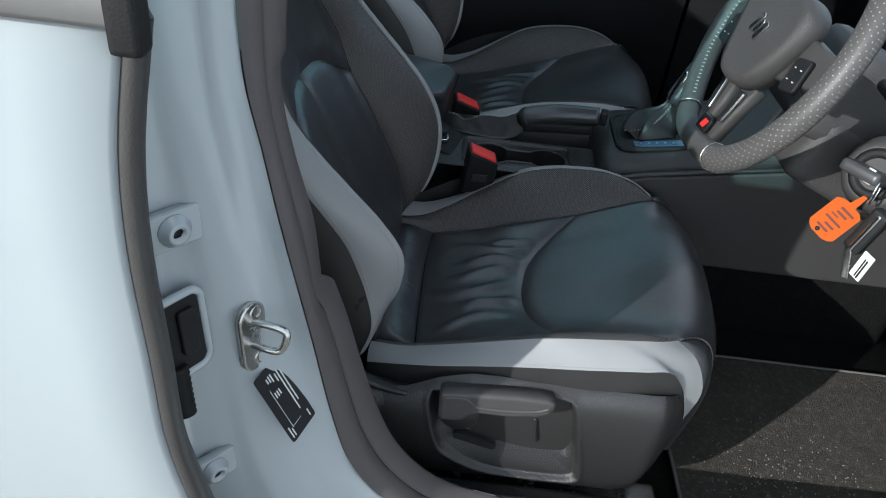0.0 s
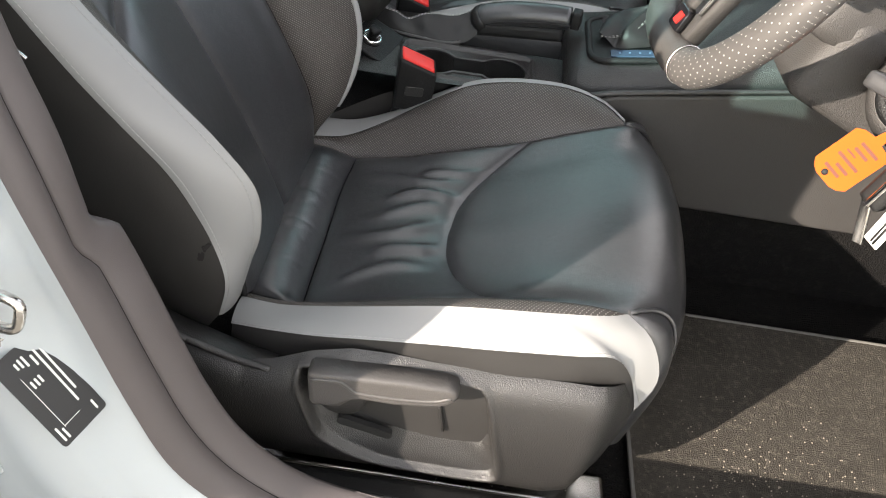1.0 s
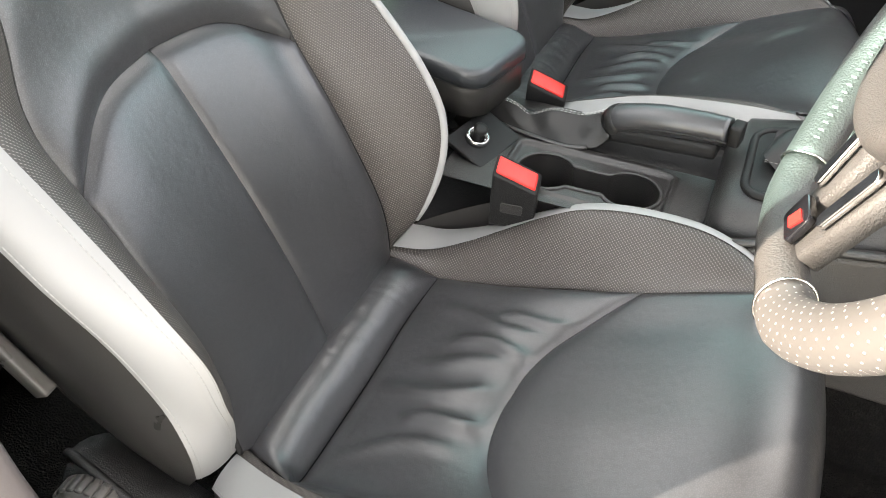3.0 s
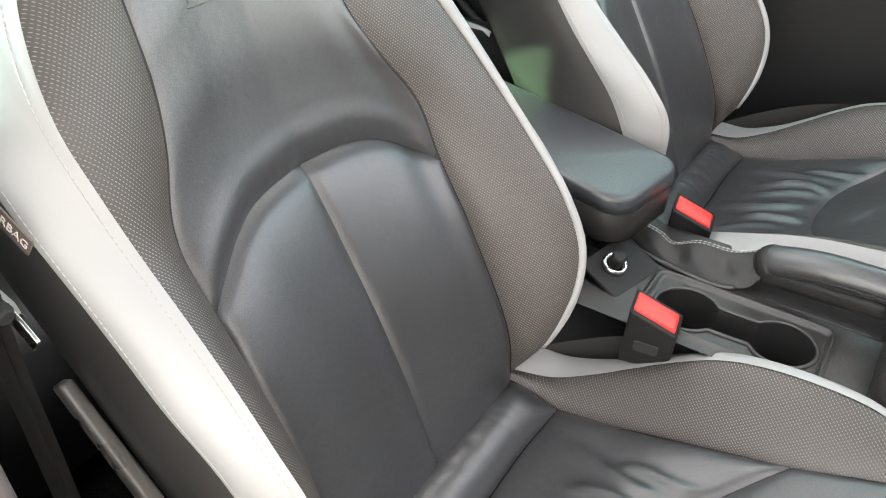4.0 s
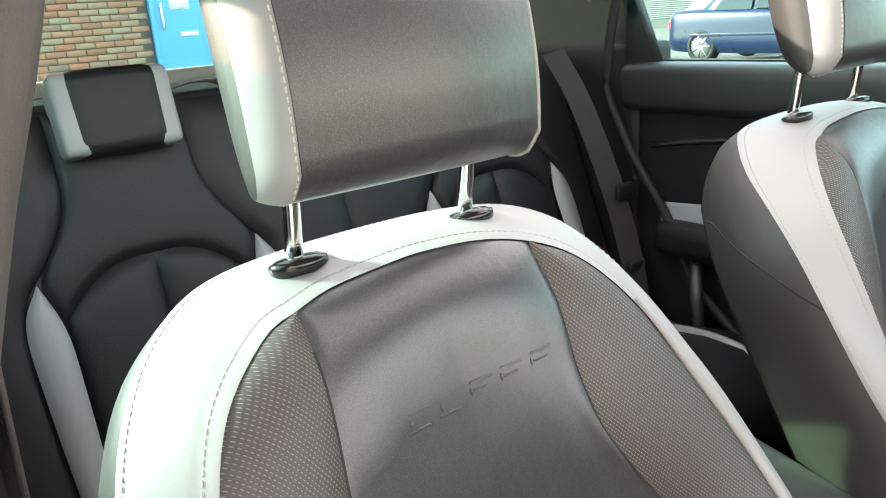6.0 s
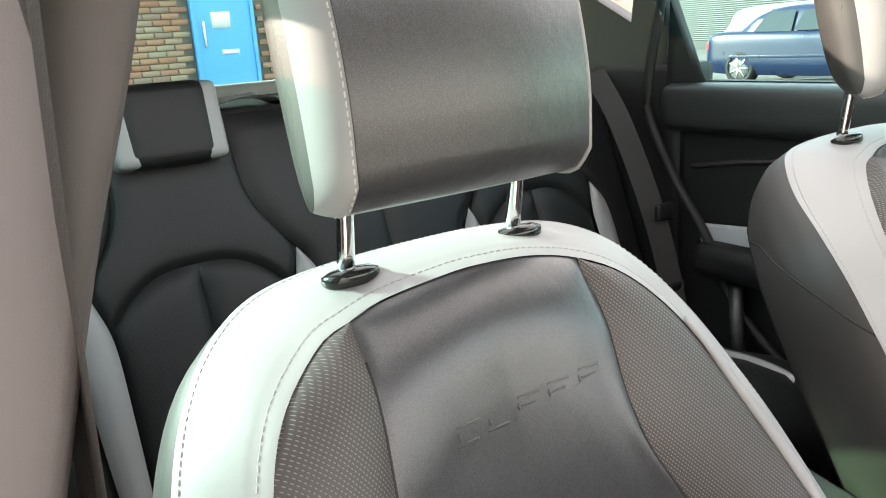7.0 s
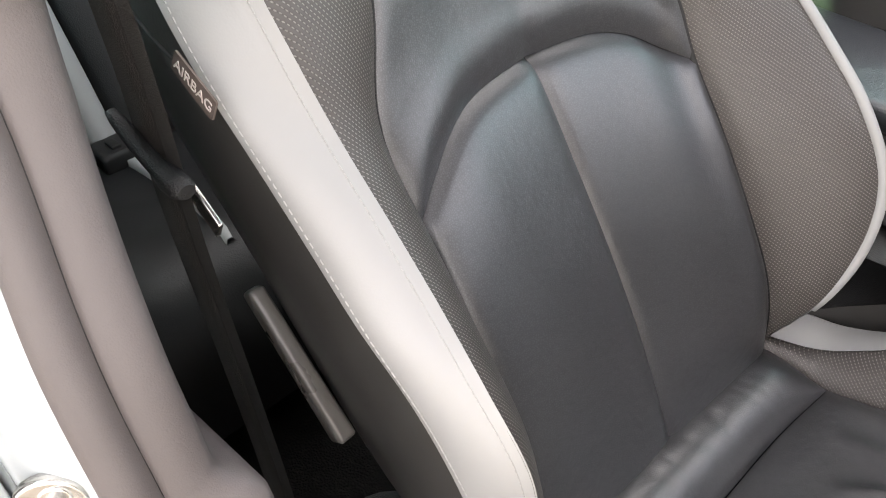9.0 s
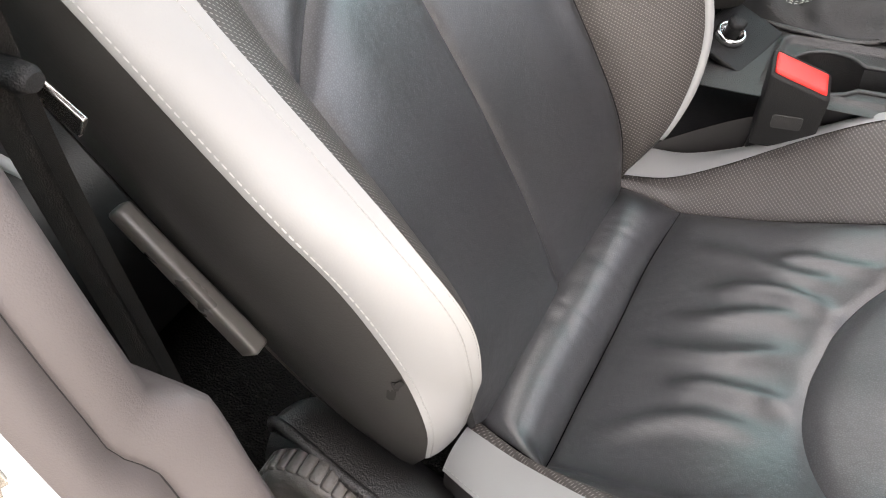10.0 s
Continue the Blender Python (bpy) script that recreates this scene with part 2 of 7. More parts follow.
def tube(path, radius, sides=8, closed=False, flat=1.0, up=(0, 0, 1)):
    """A mesh of a round (or, with flat, oval) rod along a path."""
    p = np.array(path, float)
    n = len(p)
    tan = np.roll(p, -1, 0) - np.roll(p, 1, 0) if closed else np.gradient(p, axis=0)
    tan /= np.linalg.norm(tan, axis=1, keepdims=True) + 1e-12
    rad = np.broadcast_to(np.asarray(radius, float), (n,))
    side = np.cross(tan, np.array(up, float))
    side /= np.linalg.norm(side, axis=1, keepdims=True) + 1e-9
    over = np.cross(side, tan)
    a = np.linspace(0, 2 * np.pi, sides, endpoint=False)
    ring = p[:, None] + rad[:, None, None] * (np.cos(a)[None, :, None] * side[:, None] + flat * np.sin(a)[None, :, None] * over[:, None])
    verts = ring.reshape(-1, 3).tolist()
    faces = []
    for i in range(n if closed else n - 1):
        for j in range(sides):
            a0, b0 = i * sides + j, i * sides + (j + 1) % sides
            a1, b1 = (i + 1) % n * sides + j, (i + 1) % n * sides + (j + 1) % sides
            faces.append((a0, b0, b1, a1))
    if not closed:
        faces += [tuple(range(sides))[::-1], tuple(range((n - 1) * sides, n * sides))]
    me = bpy.data.meshes.new("rod")
    me.from_pydata(verts, [], faces)
    me.polygons.foreach_set("use_smooth", [len(f) == 4 for f in faces])
    run = np.r_[0, np.cumsum(np.linalg.norm(np.diff(p, axis=0), axis=1))]
    layer = me.uv_layers.new(name="UVMap")
    uv = []
    for f in faces:
        for v in f:
            uv += [run[v // sides], v % sides / sides * 2 * math.pi * float(rad[v // sides])]
    layer.data.foreach_set("uv", uv)
    me.update()
    return me


def block(size, at=(0, 0, 0), bevel=0.004, turn=None, segments=2, taper=None):
    """A bmesh box with rounded edges. taper: (x, y) scale of its top."""
    bm = bmesh.new()
    bmesh.ops.create_cube(bm, size=1)
    bmesh.ops.scale(bm, vec=size, verts=bm.verts)
    if taper:
        for v in bm.verts:
            if v.co.z > 0:
                v.co.x *= taper[0]
                v.co.y *= taper[1]
    if bevel:
        bmesh.ops.bevel(bm, geom=bm.edges[:], offset=bevel, segments=segments, profile=0.7, affect="EDGES")
    for f in bm.faces:
        f.smooth = True
    m = Matrix.Translation(at) @ (turn or Matrix())
    bmesh.ops.transform(bm, matrix=m, verts=bm.verts)
    return bm


def disc_stack(rings, sides=32, matrix=None):
    """A lathed bmesh: rings of (radius, height) from one end to the other."""
    bm = bmesh.new()
    rows = []
    for r, h in rings:
        rows.append([bm.verts.new((r * math.cos(2 * math.pi * k / sides), r * math.sin(2 * math.pi * k / sides), h)) for k in range(sides)])
    for a, b in zip(rows, rows[1:]):
        for k in range(sides):
            f = bm.faces.new((a[k], a[(k + 1) % sides], b[(k + 1) % sides], b[k]))
            f.smooth = True
    bm.faces.new(rows[0][::-1])
    bm.faces.new(rows[-1])
    if matrix is not None:
        bmesh.ops.transform(bm, matrix=matrix, verts=bm.verts)
    bmesh.ops.recalc_face_normals(bm, faces=bm.faces)
    return bm


def prism(outline, depth, bevel=0.0, matrix=None, segments=2):
    """A bmesh slab from an outline in x and y, with its back at z = 0 and its front at z = depth."""
    bm = bmesh.new()
    low = [bm.verts.new((x, y, 0)) for x, y in outline]
    top = [bm.verts.new((x, y, depth)) for x, y in outline]
    n = len(outline)
    bm.faces.new(low[::-1])
    face = bm.faces.new(top)
    for k in range(n):
        bm.faces.new((low[k], low[(k + 1) % n], top[(k + 1) % n], top[k]))
    bmesh.ops.recalc_face_normals(bm, faces=bm.faces)
    if bevel:
        bmesh.ops.bevel(bm, geom=list(face.edges), offset=bevel, segments=segments, profile=0.6, affect="EDGES")
        for f in bm.faces:
            f.smooth = len(f.verts) == 4
    if matrix is not None:
        bmesh.ops.transform(bm, matrix=matrix, verts=bm.verts)
    return bm


def rounded(w, h, r, n=6):
    """The outline of a rounded rectangle."""
    pts = []
    for cx, cy, a in ((w / 2 - r, h / 2 - r, 0), (-w / 2 + r, h / 2 - r, 90), (-w / 2 + r, -h / 2 + r, 180), (w / 2 - r, -h / 2 + r, 270)):
        pts += [(cx + r * math.cos(radians(a + 90 * k / n)), cy + r * math.sin(radians(a + 90 * k / n))) for k in range(n + 1)]
    return pts


def stitches(path, out, length=0.0034, gap=0.0020, radius=0.0006, lift=0.0012):
    """A row of thread stitches along a path, as one mesh."""
    p = np.array(path, float)
    out = np.array(out, float)
    run = np.r_[0, np.cumsum(np.linalg.norm(np.diff(p, axis=0), axis=1))]
    starts = np.arange(0, run[-1] - length, length + gap)
    verts, faces = [], []
    for s in starts:
        at = np.linspace(s, s + length, 4)
        q = np.stack([np.interp(at, run, p[:, k]) for k in range(3)], 1)
        o = np.stack([np.interp(at, run, out[:, k]) for k in range(3)], 1)
        q = q + o * (lift * np.array([0.0, 1, 1, 0.0])[:, None])
        t = (q[-1] - q[0]) / (np.linalg.norm(q[-1] - q[0]) + 1e-9)
        side = np.cross(t, o[0])
        base = len(verts)
        for a, b in zip(q, o):
            verts += [a + side * radius, a + b * radius * 1.2, a - side * radius]
        for k in range(3):
            c = base + 3 * k
            faces += [(c, c + 3, c + 4, c + 1), (c + 1, c + 4, c + 5, c + 2)]
    me = bpy.data.meshes.new("stitches")
    me.from_pydata([tuple(v) for v in verts], [], faces)
    me.update()
    return me


def soft_step(v, lo, hi):
    t = np.clip((v - lo) / (hi - lo), 0, 1)
    return t * t * (3 - 2 * t)


def inside(x, y, w, h, r):
    """Signed distance to a rounded rectangle about the origin: negative inside."""
    qx, qy = abs(x) - (w / 2 - r), abs(y) - (h / 2 - r)
    return np.hypot(np.maximum(qx, 0), np.maximum(qy, 0)) + np.minimum(np.maximum(qx, qy), 0) - r


def facing(normal, up=(0, 0, 1)):
    """A turn whose z looks along the normal and whose y leans towards up."""
    n = Vector(normal).normalized()
    x = Vector(up).cross(n).normalized()
    y = n.cross(x)
    return Matrix((x, y, n)).transposed().to_4x4()

# ---- front seats ----
LEAN = radians(25.3)
CREASE_Z = 0.555


def on_back(y, s, d):
    """A place on the backrest: across it, along it from the crease, and forwards of it."""
    return (d * math.cos(LEAN) - s * math.sin(LEAN), y, CREASE_Z + d * math.sin(LEAN) + s * math.cos(LEAN))


# the backrest's seams from the crease to the middle of the top, on the sill side (OUT) and the tunnel side (IN): (y, s, d)
CENTRE_OUT = [(0.160, 0.000, 0.006), (0.163, 0.051, 0.028), (0.155, 0.102, 0.035), (0.150, 0.204, 0.034), (0.145, 0.283, 0.026), (0.143, 0.347, 0.029),
    (0.122, 0.403, 0.038), (0.112, 0.442, 0.044), (0.108, 0.483, 0.051), (0.103, 0.534, 0.052), (0.098, 0.5805, 0.0345)]
CENTRE_IN = [(0.148, 0.000, 0.006), (0.139, 0.049, 0.032), (0.138, 0.100, 0.042), (0.139, 0.200, 0.043), (0.141, 0.278, 0.037), (0.135, 0.340, 0.044),
    (0.106, 0.397, 0.049), (0.089, 0.437, 0.051), (0.084, 0.478, 0.052), (0.086, 0.529, 0.053), (0.086, 0.578, 0.044)]
FRONT_OUT = [(0.161, 0.004, 0.000), (0.169, 0.052, 0.043), (0.187, 0.098, 0.085), (0.193, 0.148, 0.110), (0.193, 0.201, 0.104), (0.188, 0.251, 0.086),
            (0.185, 0.301, 0.069), (0.185, 0.351, 0.057), (0.190, 0.402, 0.060), (0.192, 0.452, 0.062), (0.178, 0.504, 0.055), (0.157, 0.542, 0.047),
            (0.122, 0.572, 0.036), (0.098, 0.5805, 0.0345), (0.072, 0.588, 0.033), (0.030, 0.592, 0.037), (0.000, 0.593, 0.039)]
FRONT_IN = [(0.149, 0.004, 0.008), (0.157, 0.043, 0.068), (0.180, 0.089, 0.106), (0.196, 0.139, 0.123), (0.202, 0.196, 0.120), (0.207, 0.248, 0.105),
    (0.212, 0.299, 0.087), (0.213, 0.349, 0.071), (0.201, 0.398, 0.064), (0.181, 0.447, 0.062), (0.159, 0.497, 0.061), (0.139, 0.533, 0.056),
    (0.116, 0.560, 0.050), (0.086, 0.578, 0.044), (0.046, 0.589, 0.042), (0.000, 0.593, 0.039)]
SIDE_OUT = [(0.205, 0.017, -0.004), (0.213, 0.065, 0.035), (0.212, 0.114, 0.049), (0.215, 0.164, 0.056), (0.219, 0.205, 0.058), (0.224, 0.254, 0.052),
            (0.225, 0.301, 0.043), (0.228, 0.349, 0.039), (0.234, 0.418, 0.037), (0.232, 0.469, 0.031), (0.219, 0.520, 0.015), (0.195, 0.565, -0.008),
            (0.165, 0.598, -0.025), (0.125, 0.620, -0.040), (0.068, 0.629, -0.046), (0.000, 0.631, -0.050)]
# on the tunnel side the band is narrow and turns away
SIDE_IN = [(0.200, 0.017, 0.000), (0.206, 0.065, 0.040), (0.222, 0.114, 0.076), (0.232, 0.164, 0.096), (0.236, 0.205, 0.098), (0.238, 0.254, 0.086),
    (0.238, 0.301, 0.070), (0.233, 0.349, 0.062), (0.211, 0.418, 0.060), (0.188, 0.469, 0.060), (0.174, 0.520, 0.048), (0.164, 0.565, 0.024),
    (0.152, 0.598, -0.003), (0.122, 0.620, -0.027), (0.068, 0.629, -0.042), (0.000, 0.631, -0.050)]
SEAM_REAR = [(0.19, -0.02, -0.065), (0.212, 0.1, -0.072), (0.222, 0.3, -0.072), (0.226, 0.42, -0.072), (0.212, 0.50, -0.078), (0.180, 0.56, -0.086),
             (0.12, 0.597, -0.095), (0.06, 0.605, -0.096), (0.0, 0.607, -0.096)]
SEAM_REAR_IN = [(max(0.0, y - 0.040 * min(1.0, y / 0.1)), s, d) for y, s, d in SEAM_REAR]
ARCH = [(0.1455, 0.277, 0.027), (0.122, 0.298, 0.024), (0.092, 0.321, 0.022), (0.057, 0.335, 0.017), (0.0, 0.341, 0.012)]


def both(near, far, n):
    """Two half-curves as one, from the sill side over the top to the tunnel side."""
    pts = [on_back(-y, s, d) for y, s, d in near] + [on_back(y, s, d) for y, s, d in far[-2::-1]]
    return smooth_curve(pts, n)


def up_to(curve, n, lo=0.0, hi=1.0):
    """A share of a dense curve, at n even steps."""
    k = np.linspace(lo * (len(curve) - 1), hi * (len(curve) - 1), n)
    i = np.arange(len(curve))
    return np.stack([np.interp(k, i, curve[:, a]) for a in range(3)], 1)


FORWARD = (math.cos(LEAN), 0, math.sin(LEAN))


def rows_on_back(p):
    """Straight rows over a bolster: across it, and up along the backrest."""
    x, z = p[..., 0], p[..., 2] - CREASE_Z
    return np.sign(p[..., 1]) * (0.75 * (x * math.cos(LEAN) + z * math.sin(LEAN)) + abs(p[..., 1])), z * math.cos(LEAN) - x * math.sin(LEAN)


def backrest(seat):
    side, rear = both(SIDE_OUT, SIDE_IN, 120), both(SEAM_REAR, SEAM_REAR_IN, 120)
    g = np.stack([side + (rear - side) * t for t in np.linspace(0, 1, 9)])
    back = sheet("backrest", g, SIDE, seat, (0, 0, 1), puff=0.014, edge=0.05, sides="bt", groove=0.002)
    # the seam over the airbag, from the rear edge forwards and down to the white band
    skin = np.array([v.co for v in back.data.vertices]).reshape(9, 120, 3)
    seam_line = [skin[r, c] + np.array((0, -0.0006, 0)) for r, c in ((8, 44), (7, 43), (6, 42), (5, 40), (4, 38), (3, 36), (2, 34), (1, 32), (0, 30))]
    part("side_seam", tube(smooth_curve(seam_line, 60), 0.0011, 6), DARK_SEAM_AND_GAP, back)
    rows = [np.linspace(rear[k], rear[119 - k], 20) for k in range(0, 60, 3)]
    sheet("rear_cover", np.array(rows), SIDE, back, (-1, 0, 0), puff=0.02, edge=0.08, sides="lr", groove=0.0)
    # white leather over the bolsters and shoulders
    front, outer = both(FRONT_OUT, FRONT_IN, 160), both(SIDE_OUT, SIDE_IN, 160)
    g = np.stack([front + (outer - front) * t for t in np.linspace(0, 1, 17)])
    nrm = g - np.array(on_back(0, 0.3, -0.02))
    nrm[..., 1] *= 1.6
    nrm /= np.linalg.norm(nrm, axis=2, keepdims=True)
    t = np.linspace(0, 1, 17)[:, None]
    width = np.linalg.norm(outer - front, axis=1)[None]
    g = g + nrm * (np.sin(np.pi * t) ** 0.8 * (0.06 * width + 0.002) - 0.0010 * np.exp(-(((t - 0.13) / 0.03) ** 2)) )[..., None]
    true_n, flip = normals(g, (0, 0, 1))
    part("white_band", grid_mesh("white_band", g, flip, steps(g, 1), steps(g, 0)), WHITE, back, "pale white leather band round the backrest")
    for row in (2, 14):
        part("stitching", stitches(g[row], true_n[row], radius=0.0005, lift=0.0001), BAND_THREAD, back, kind="stuff")
    # perforated bolsters, and the seams on which the middle panels meet them
    seam = {}
    for sgn, inner, outer_b in ((-1, CENTRE_OUT, FRONT_OUT[:13] + CENTRE_OUT[-1:]), (1, CENTRE_IN, FRONT_IN[:14])):
        c = smooth_curve([on_back(sgn * y, s, d) for y, s, d in inner], 241)
        w = smooth_curve([on_back(sgn * y, s, d) for y, s, d in outer_b], 241)
        c[-1] = w[-1]
        seam[sgn] = c
        a, b = up_to(c, 70), up_to(w, 70)
        g = np.stack([a + (b - a) * t for t in np.linspace(0, 1, 16)], 1)
        sheet("perforated_bolster", g, MESH, back, FORWARD, puff=0.009, edge=0.018, sides="lr", groove=0.0012, uv=rows_on_back)
        if sgn > 0:
            rim_line = up_to(w, 70)[6:60] + np.array((0.0, 0.0035, 0.0))
            part("piping", tube(rim_line, np.interp(np.linspace(0, 1, 54), [0, 0.1, 0.8, 1], [0.003, 0.0048, 0.0045, 0.002]), 12), WHITE, back, "white leather edge of the bolster")
        # dark cord sunk along the seam, drawn for its shadow gap
        part("seam", tube(up_to(c, 90, 0, 0.95) - np.array(FORWARD) * 0.0034, 0.0030, 8), DARK_SEAM_AND_GAP, back)
    at = {}
    for sgn, c in seam.items():
        up = (c[:, 2] - CREASE_Z) * math.cos(LEAN) - c[:, 0] * math.sin(LEAN)
        at[sgn] = np.argmin(abs(up - 0.277)) / (len(c) - 1)
    n = 45
    middle = smooth_curve([on_back(0, s, d) for s, d in ((-0.012, -0.002), (0.08, 0.010), (0.17, 0.015), (0.26, 0.014), (0.341, 0.012))], n)
    arch = {}
    for sgn in (-1, 1):
        edge_c = up_to(seam[sgn], n, 0, at[sgn])
        arch[sgn] = smooth_curve([on_back(sgn * y, s, d) for y, s, d in ARCH[:0:-1]] + [edge_c[-1]], 31)
        base = smooth_curve([middle[0], on_back(sgn * 0.08, -0.006, 0.002), edge_c[0]], 31)
        sheet("lumbar_panel", coons(base, arch[sgn], middle, edge_c), BLACK, back, FORWARD, puff=0.007, edge=0.010, sides="rt", groove=0.0015, shape=lambda g, du, dv: -0.0035 * np.exp(-du / 0.004))
    lft, rgt = up_to(seam[-1], n, at[-1], 1), up_to(seam[1], n, at[1], 1)
    bottom = np.vstack([arch[-1][::-1], arch[1][1:]])
    ends = [int(np.argmin(((front - p[-1]) ** 2).sum(1))) for p in (lft, rgt)]
    top = smooth_curve(np.vstack([lft[-1:], front[ends[0] + 2 : ends[1] - 1 : 3], rgt[-1:]]), len(bottom))

    def pillow(g, du, dv):
        # the padding rolls down into the arch seam
        return 0.0025 * np.exp(-(((dv - 0.022) / 0.016) ** 2)) * (1 - np.exp(-np.minimum(du, du[:, -1:] - du) / 0.02))

    panel = sheet("shoulder_panel", coons(bottom, top, lft, rgt), BLACK, back, FORWARD, puff=0.005, edge=0.012, groove=0.0012, shape=pillow)
    # raised bars where the emblem is pressed into the leather
    nodes = np.array([v.co for v in panel.data.vertices])
    along = Vector(on_back(0, 1, 0)) - Vector(on_back(0, 0, 0))
    for k in range(5):
        for j, (dy, ds, w, h) in enumerate(((0.001, 0.0055, 0.019, 0.0021), (-0.001, 0.0, 0.013, 0.0018), (-0.002, -0.0055, 0.018, 0.0021), (-0.0085, 0.0, 0.0024, 0.009))):
            if (k, j) in ((0, 1), (1, 0), (1, 1), (2, 2), (3, 2), (4, 2)):
                continue
            want = np.array(on_back(-0.050 + 0.0262 * k + dy, 0.494 + 0.0012 * k + ds, 0.04))
            off = nodes - want
            off -= np.outer(off @ np.array(FORWARD), FORWARD)
            near = int(np.argmin((off**2).sum(1)))
            n = panel.data.vertices[near].normal
            at = Vector(want) + n * (n.dot(Vector(nodes[near]) - Vector(want)) - 0.0010)
            part("emblem_bar", prism(rounded(w, h, h * 0.45, 2), 0.0018, 0.0007, Matrix.Translation(at) @ facing(n, along)), BLACK, back)
    return back


# the cushion's seams, from the crease to the front: (x, y, z)
C_INNER = [(0.0, 0.146, 0.552), (0.03, 0.150, 0.545), (0.067, 0.152, 0.533), (0.146, 0.153, 0.551), (0.22, 0.150, 0.578), (0.306, 0.145, 0.612), (0.36, 0.147, 0.634), (0.424, 0.154, 0.653)]
C_TOP = [(0.0, 0.158, 0.556), (0.045, 0.176, 0.552), (0.09, 0.193, 0.568), (0.13, 0.206, 0.590), (0.17, 0.214, 0.615), (0.21, 0.217, 0.638), (0.25, 0.216, 0.652),
         (0.30, 0.211, 0.662), (0.35, 0.203, 0.666), (0.395, 0.186, 0.662), (0.424, 0.160, 0.654)]
C_FRONT = [(0.424, 0.160, 0.654), (0.441, 0.183, 0.643), (0.452, 0.208, 0.620), (0.448, 0.226, 0.590), (0.425, 0.236, 0.556)]
U_SEAM = [(0.306, 0.145, 0.612), (0.282, 0.122, 0.597), (0.258, 0.095, 0.583), (0.237, 0.065, 0.575), (0.222, 0.03, 0.569), (0.217, 0.0, 0.567)]


# on the sill side the seams lie higher and the white strip turns down over the front corner
C_INNER_SILL = [(0.0, 0.146, 0.541), (0.03, 0.160, 0.555), (0.067, 0.173, 0.570), (0.146, 0.184, 0.598), (0.22, 0.186, 0.621), (0.284, 0.185, 0.636), (0.35, 0.188, 0.650), (0.402, 0.194, 0.653)]
C_TOP_SILL = [(0.0, 0.163, 0.557), (0.045, 0.176, 0.568), (0.09, 0.190, 0.590), (0.13, 0.201, 0.610), (0.17, 0.210, 0.629), (0.21, 0.217, 0.646), (0.25, 0.221, 0.657),
              (0.30, 0.221, 0.663), (0.35, 0.216, 0.664), (0.383, 0.206, 0.659), (0.402, 0.194, 0.653)]
C_OUT_SILL = [(0.0, 0.202, 0.555), (0.046, 0.221, 0.577), (0.096, 0.237, 0.598), (0.141, 0.245, 0.613), (0.184, 0.249, 0.623), (0.227, 0.250, 0.629), (0.27, 0.250, 0.633),
              (0.312, 0.250, 0.638), (0.355, 0.247, 0.640), (0.389, 0.240, 0.637), (0.411, 0.234, 0.613), (0.428, 0.228, 0.572), (0.438, 0.222, 0.538)]
C_FRONT_SILL = [(0.402, 0.194, 0.653), (0.425, 0.204, 0.639), (0.441, 0.2105, 0.613), (0.449, 0.215, 0.580), (0.438, 0.222, 0.538)]
CORNER_SILL = [(0.402, 0.194, 0.653), (0.420, 0.183, 0.649), (0.437, 0.175, 0.643), (0.450, 0.175, 0.636), (0.459, 0.178, 0.622), (0.464, 0.183, 0.600), (0.466, 0.186, 0.54), (0.452, 0.186, 0.45)]
CORNER = [(0.424, 0.154, 0.653), (0.452, 0.160, 0.640), (0.474, 0.168, 0.605), (0.474, 0.172, 0.54), (0.455, 0.172, 0.45)]
U_SEAM_SILL = [(0.284, 0.185, 0.636), (0.262, 0.150, 0.601), (0.234, 0.110, 0.579), (0.218, 0.070, 0.569), (0.214, 0.030, 0.567)]


def mirrored(points, sgn):
    return [(x, sgn * y, z) for x, y, z in points]


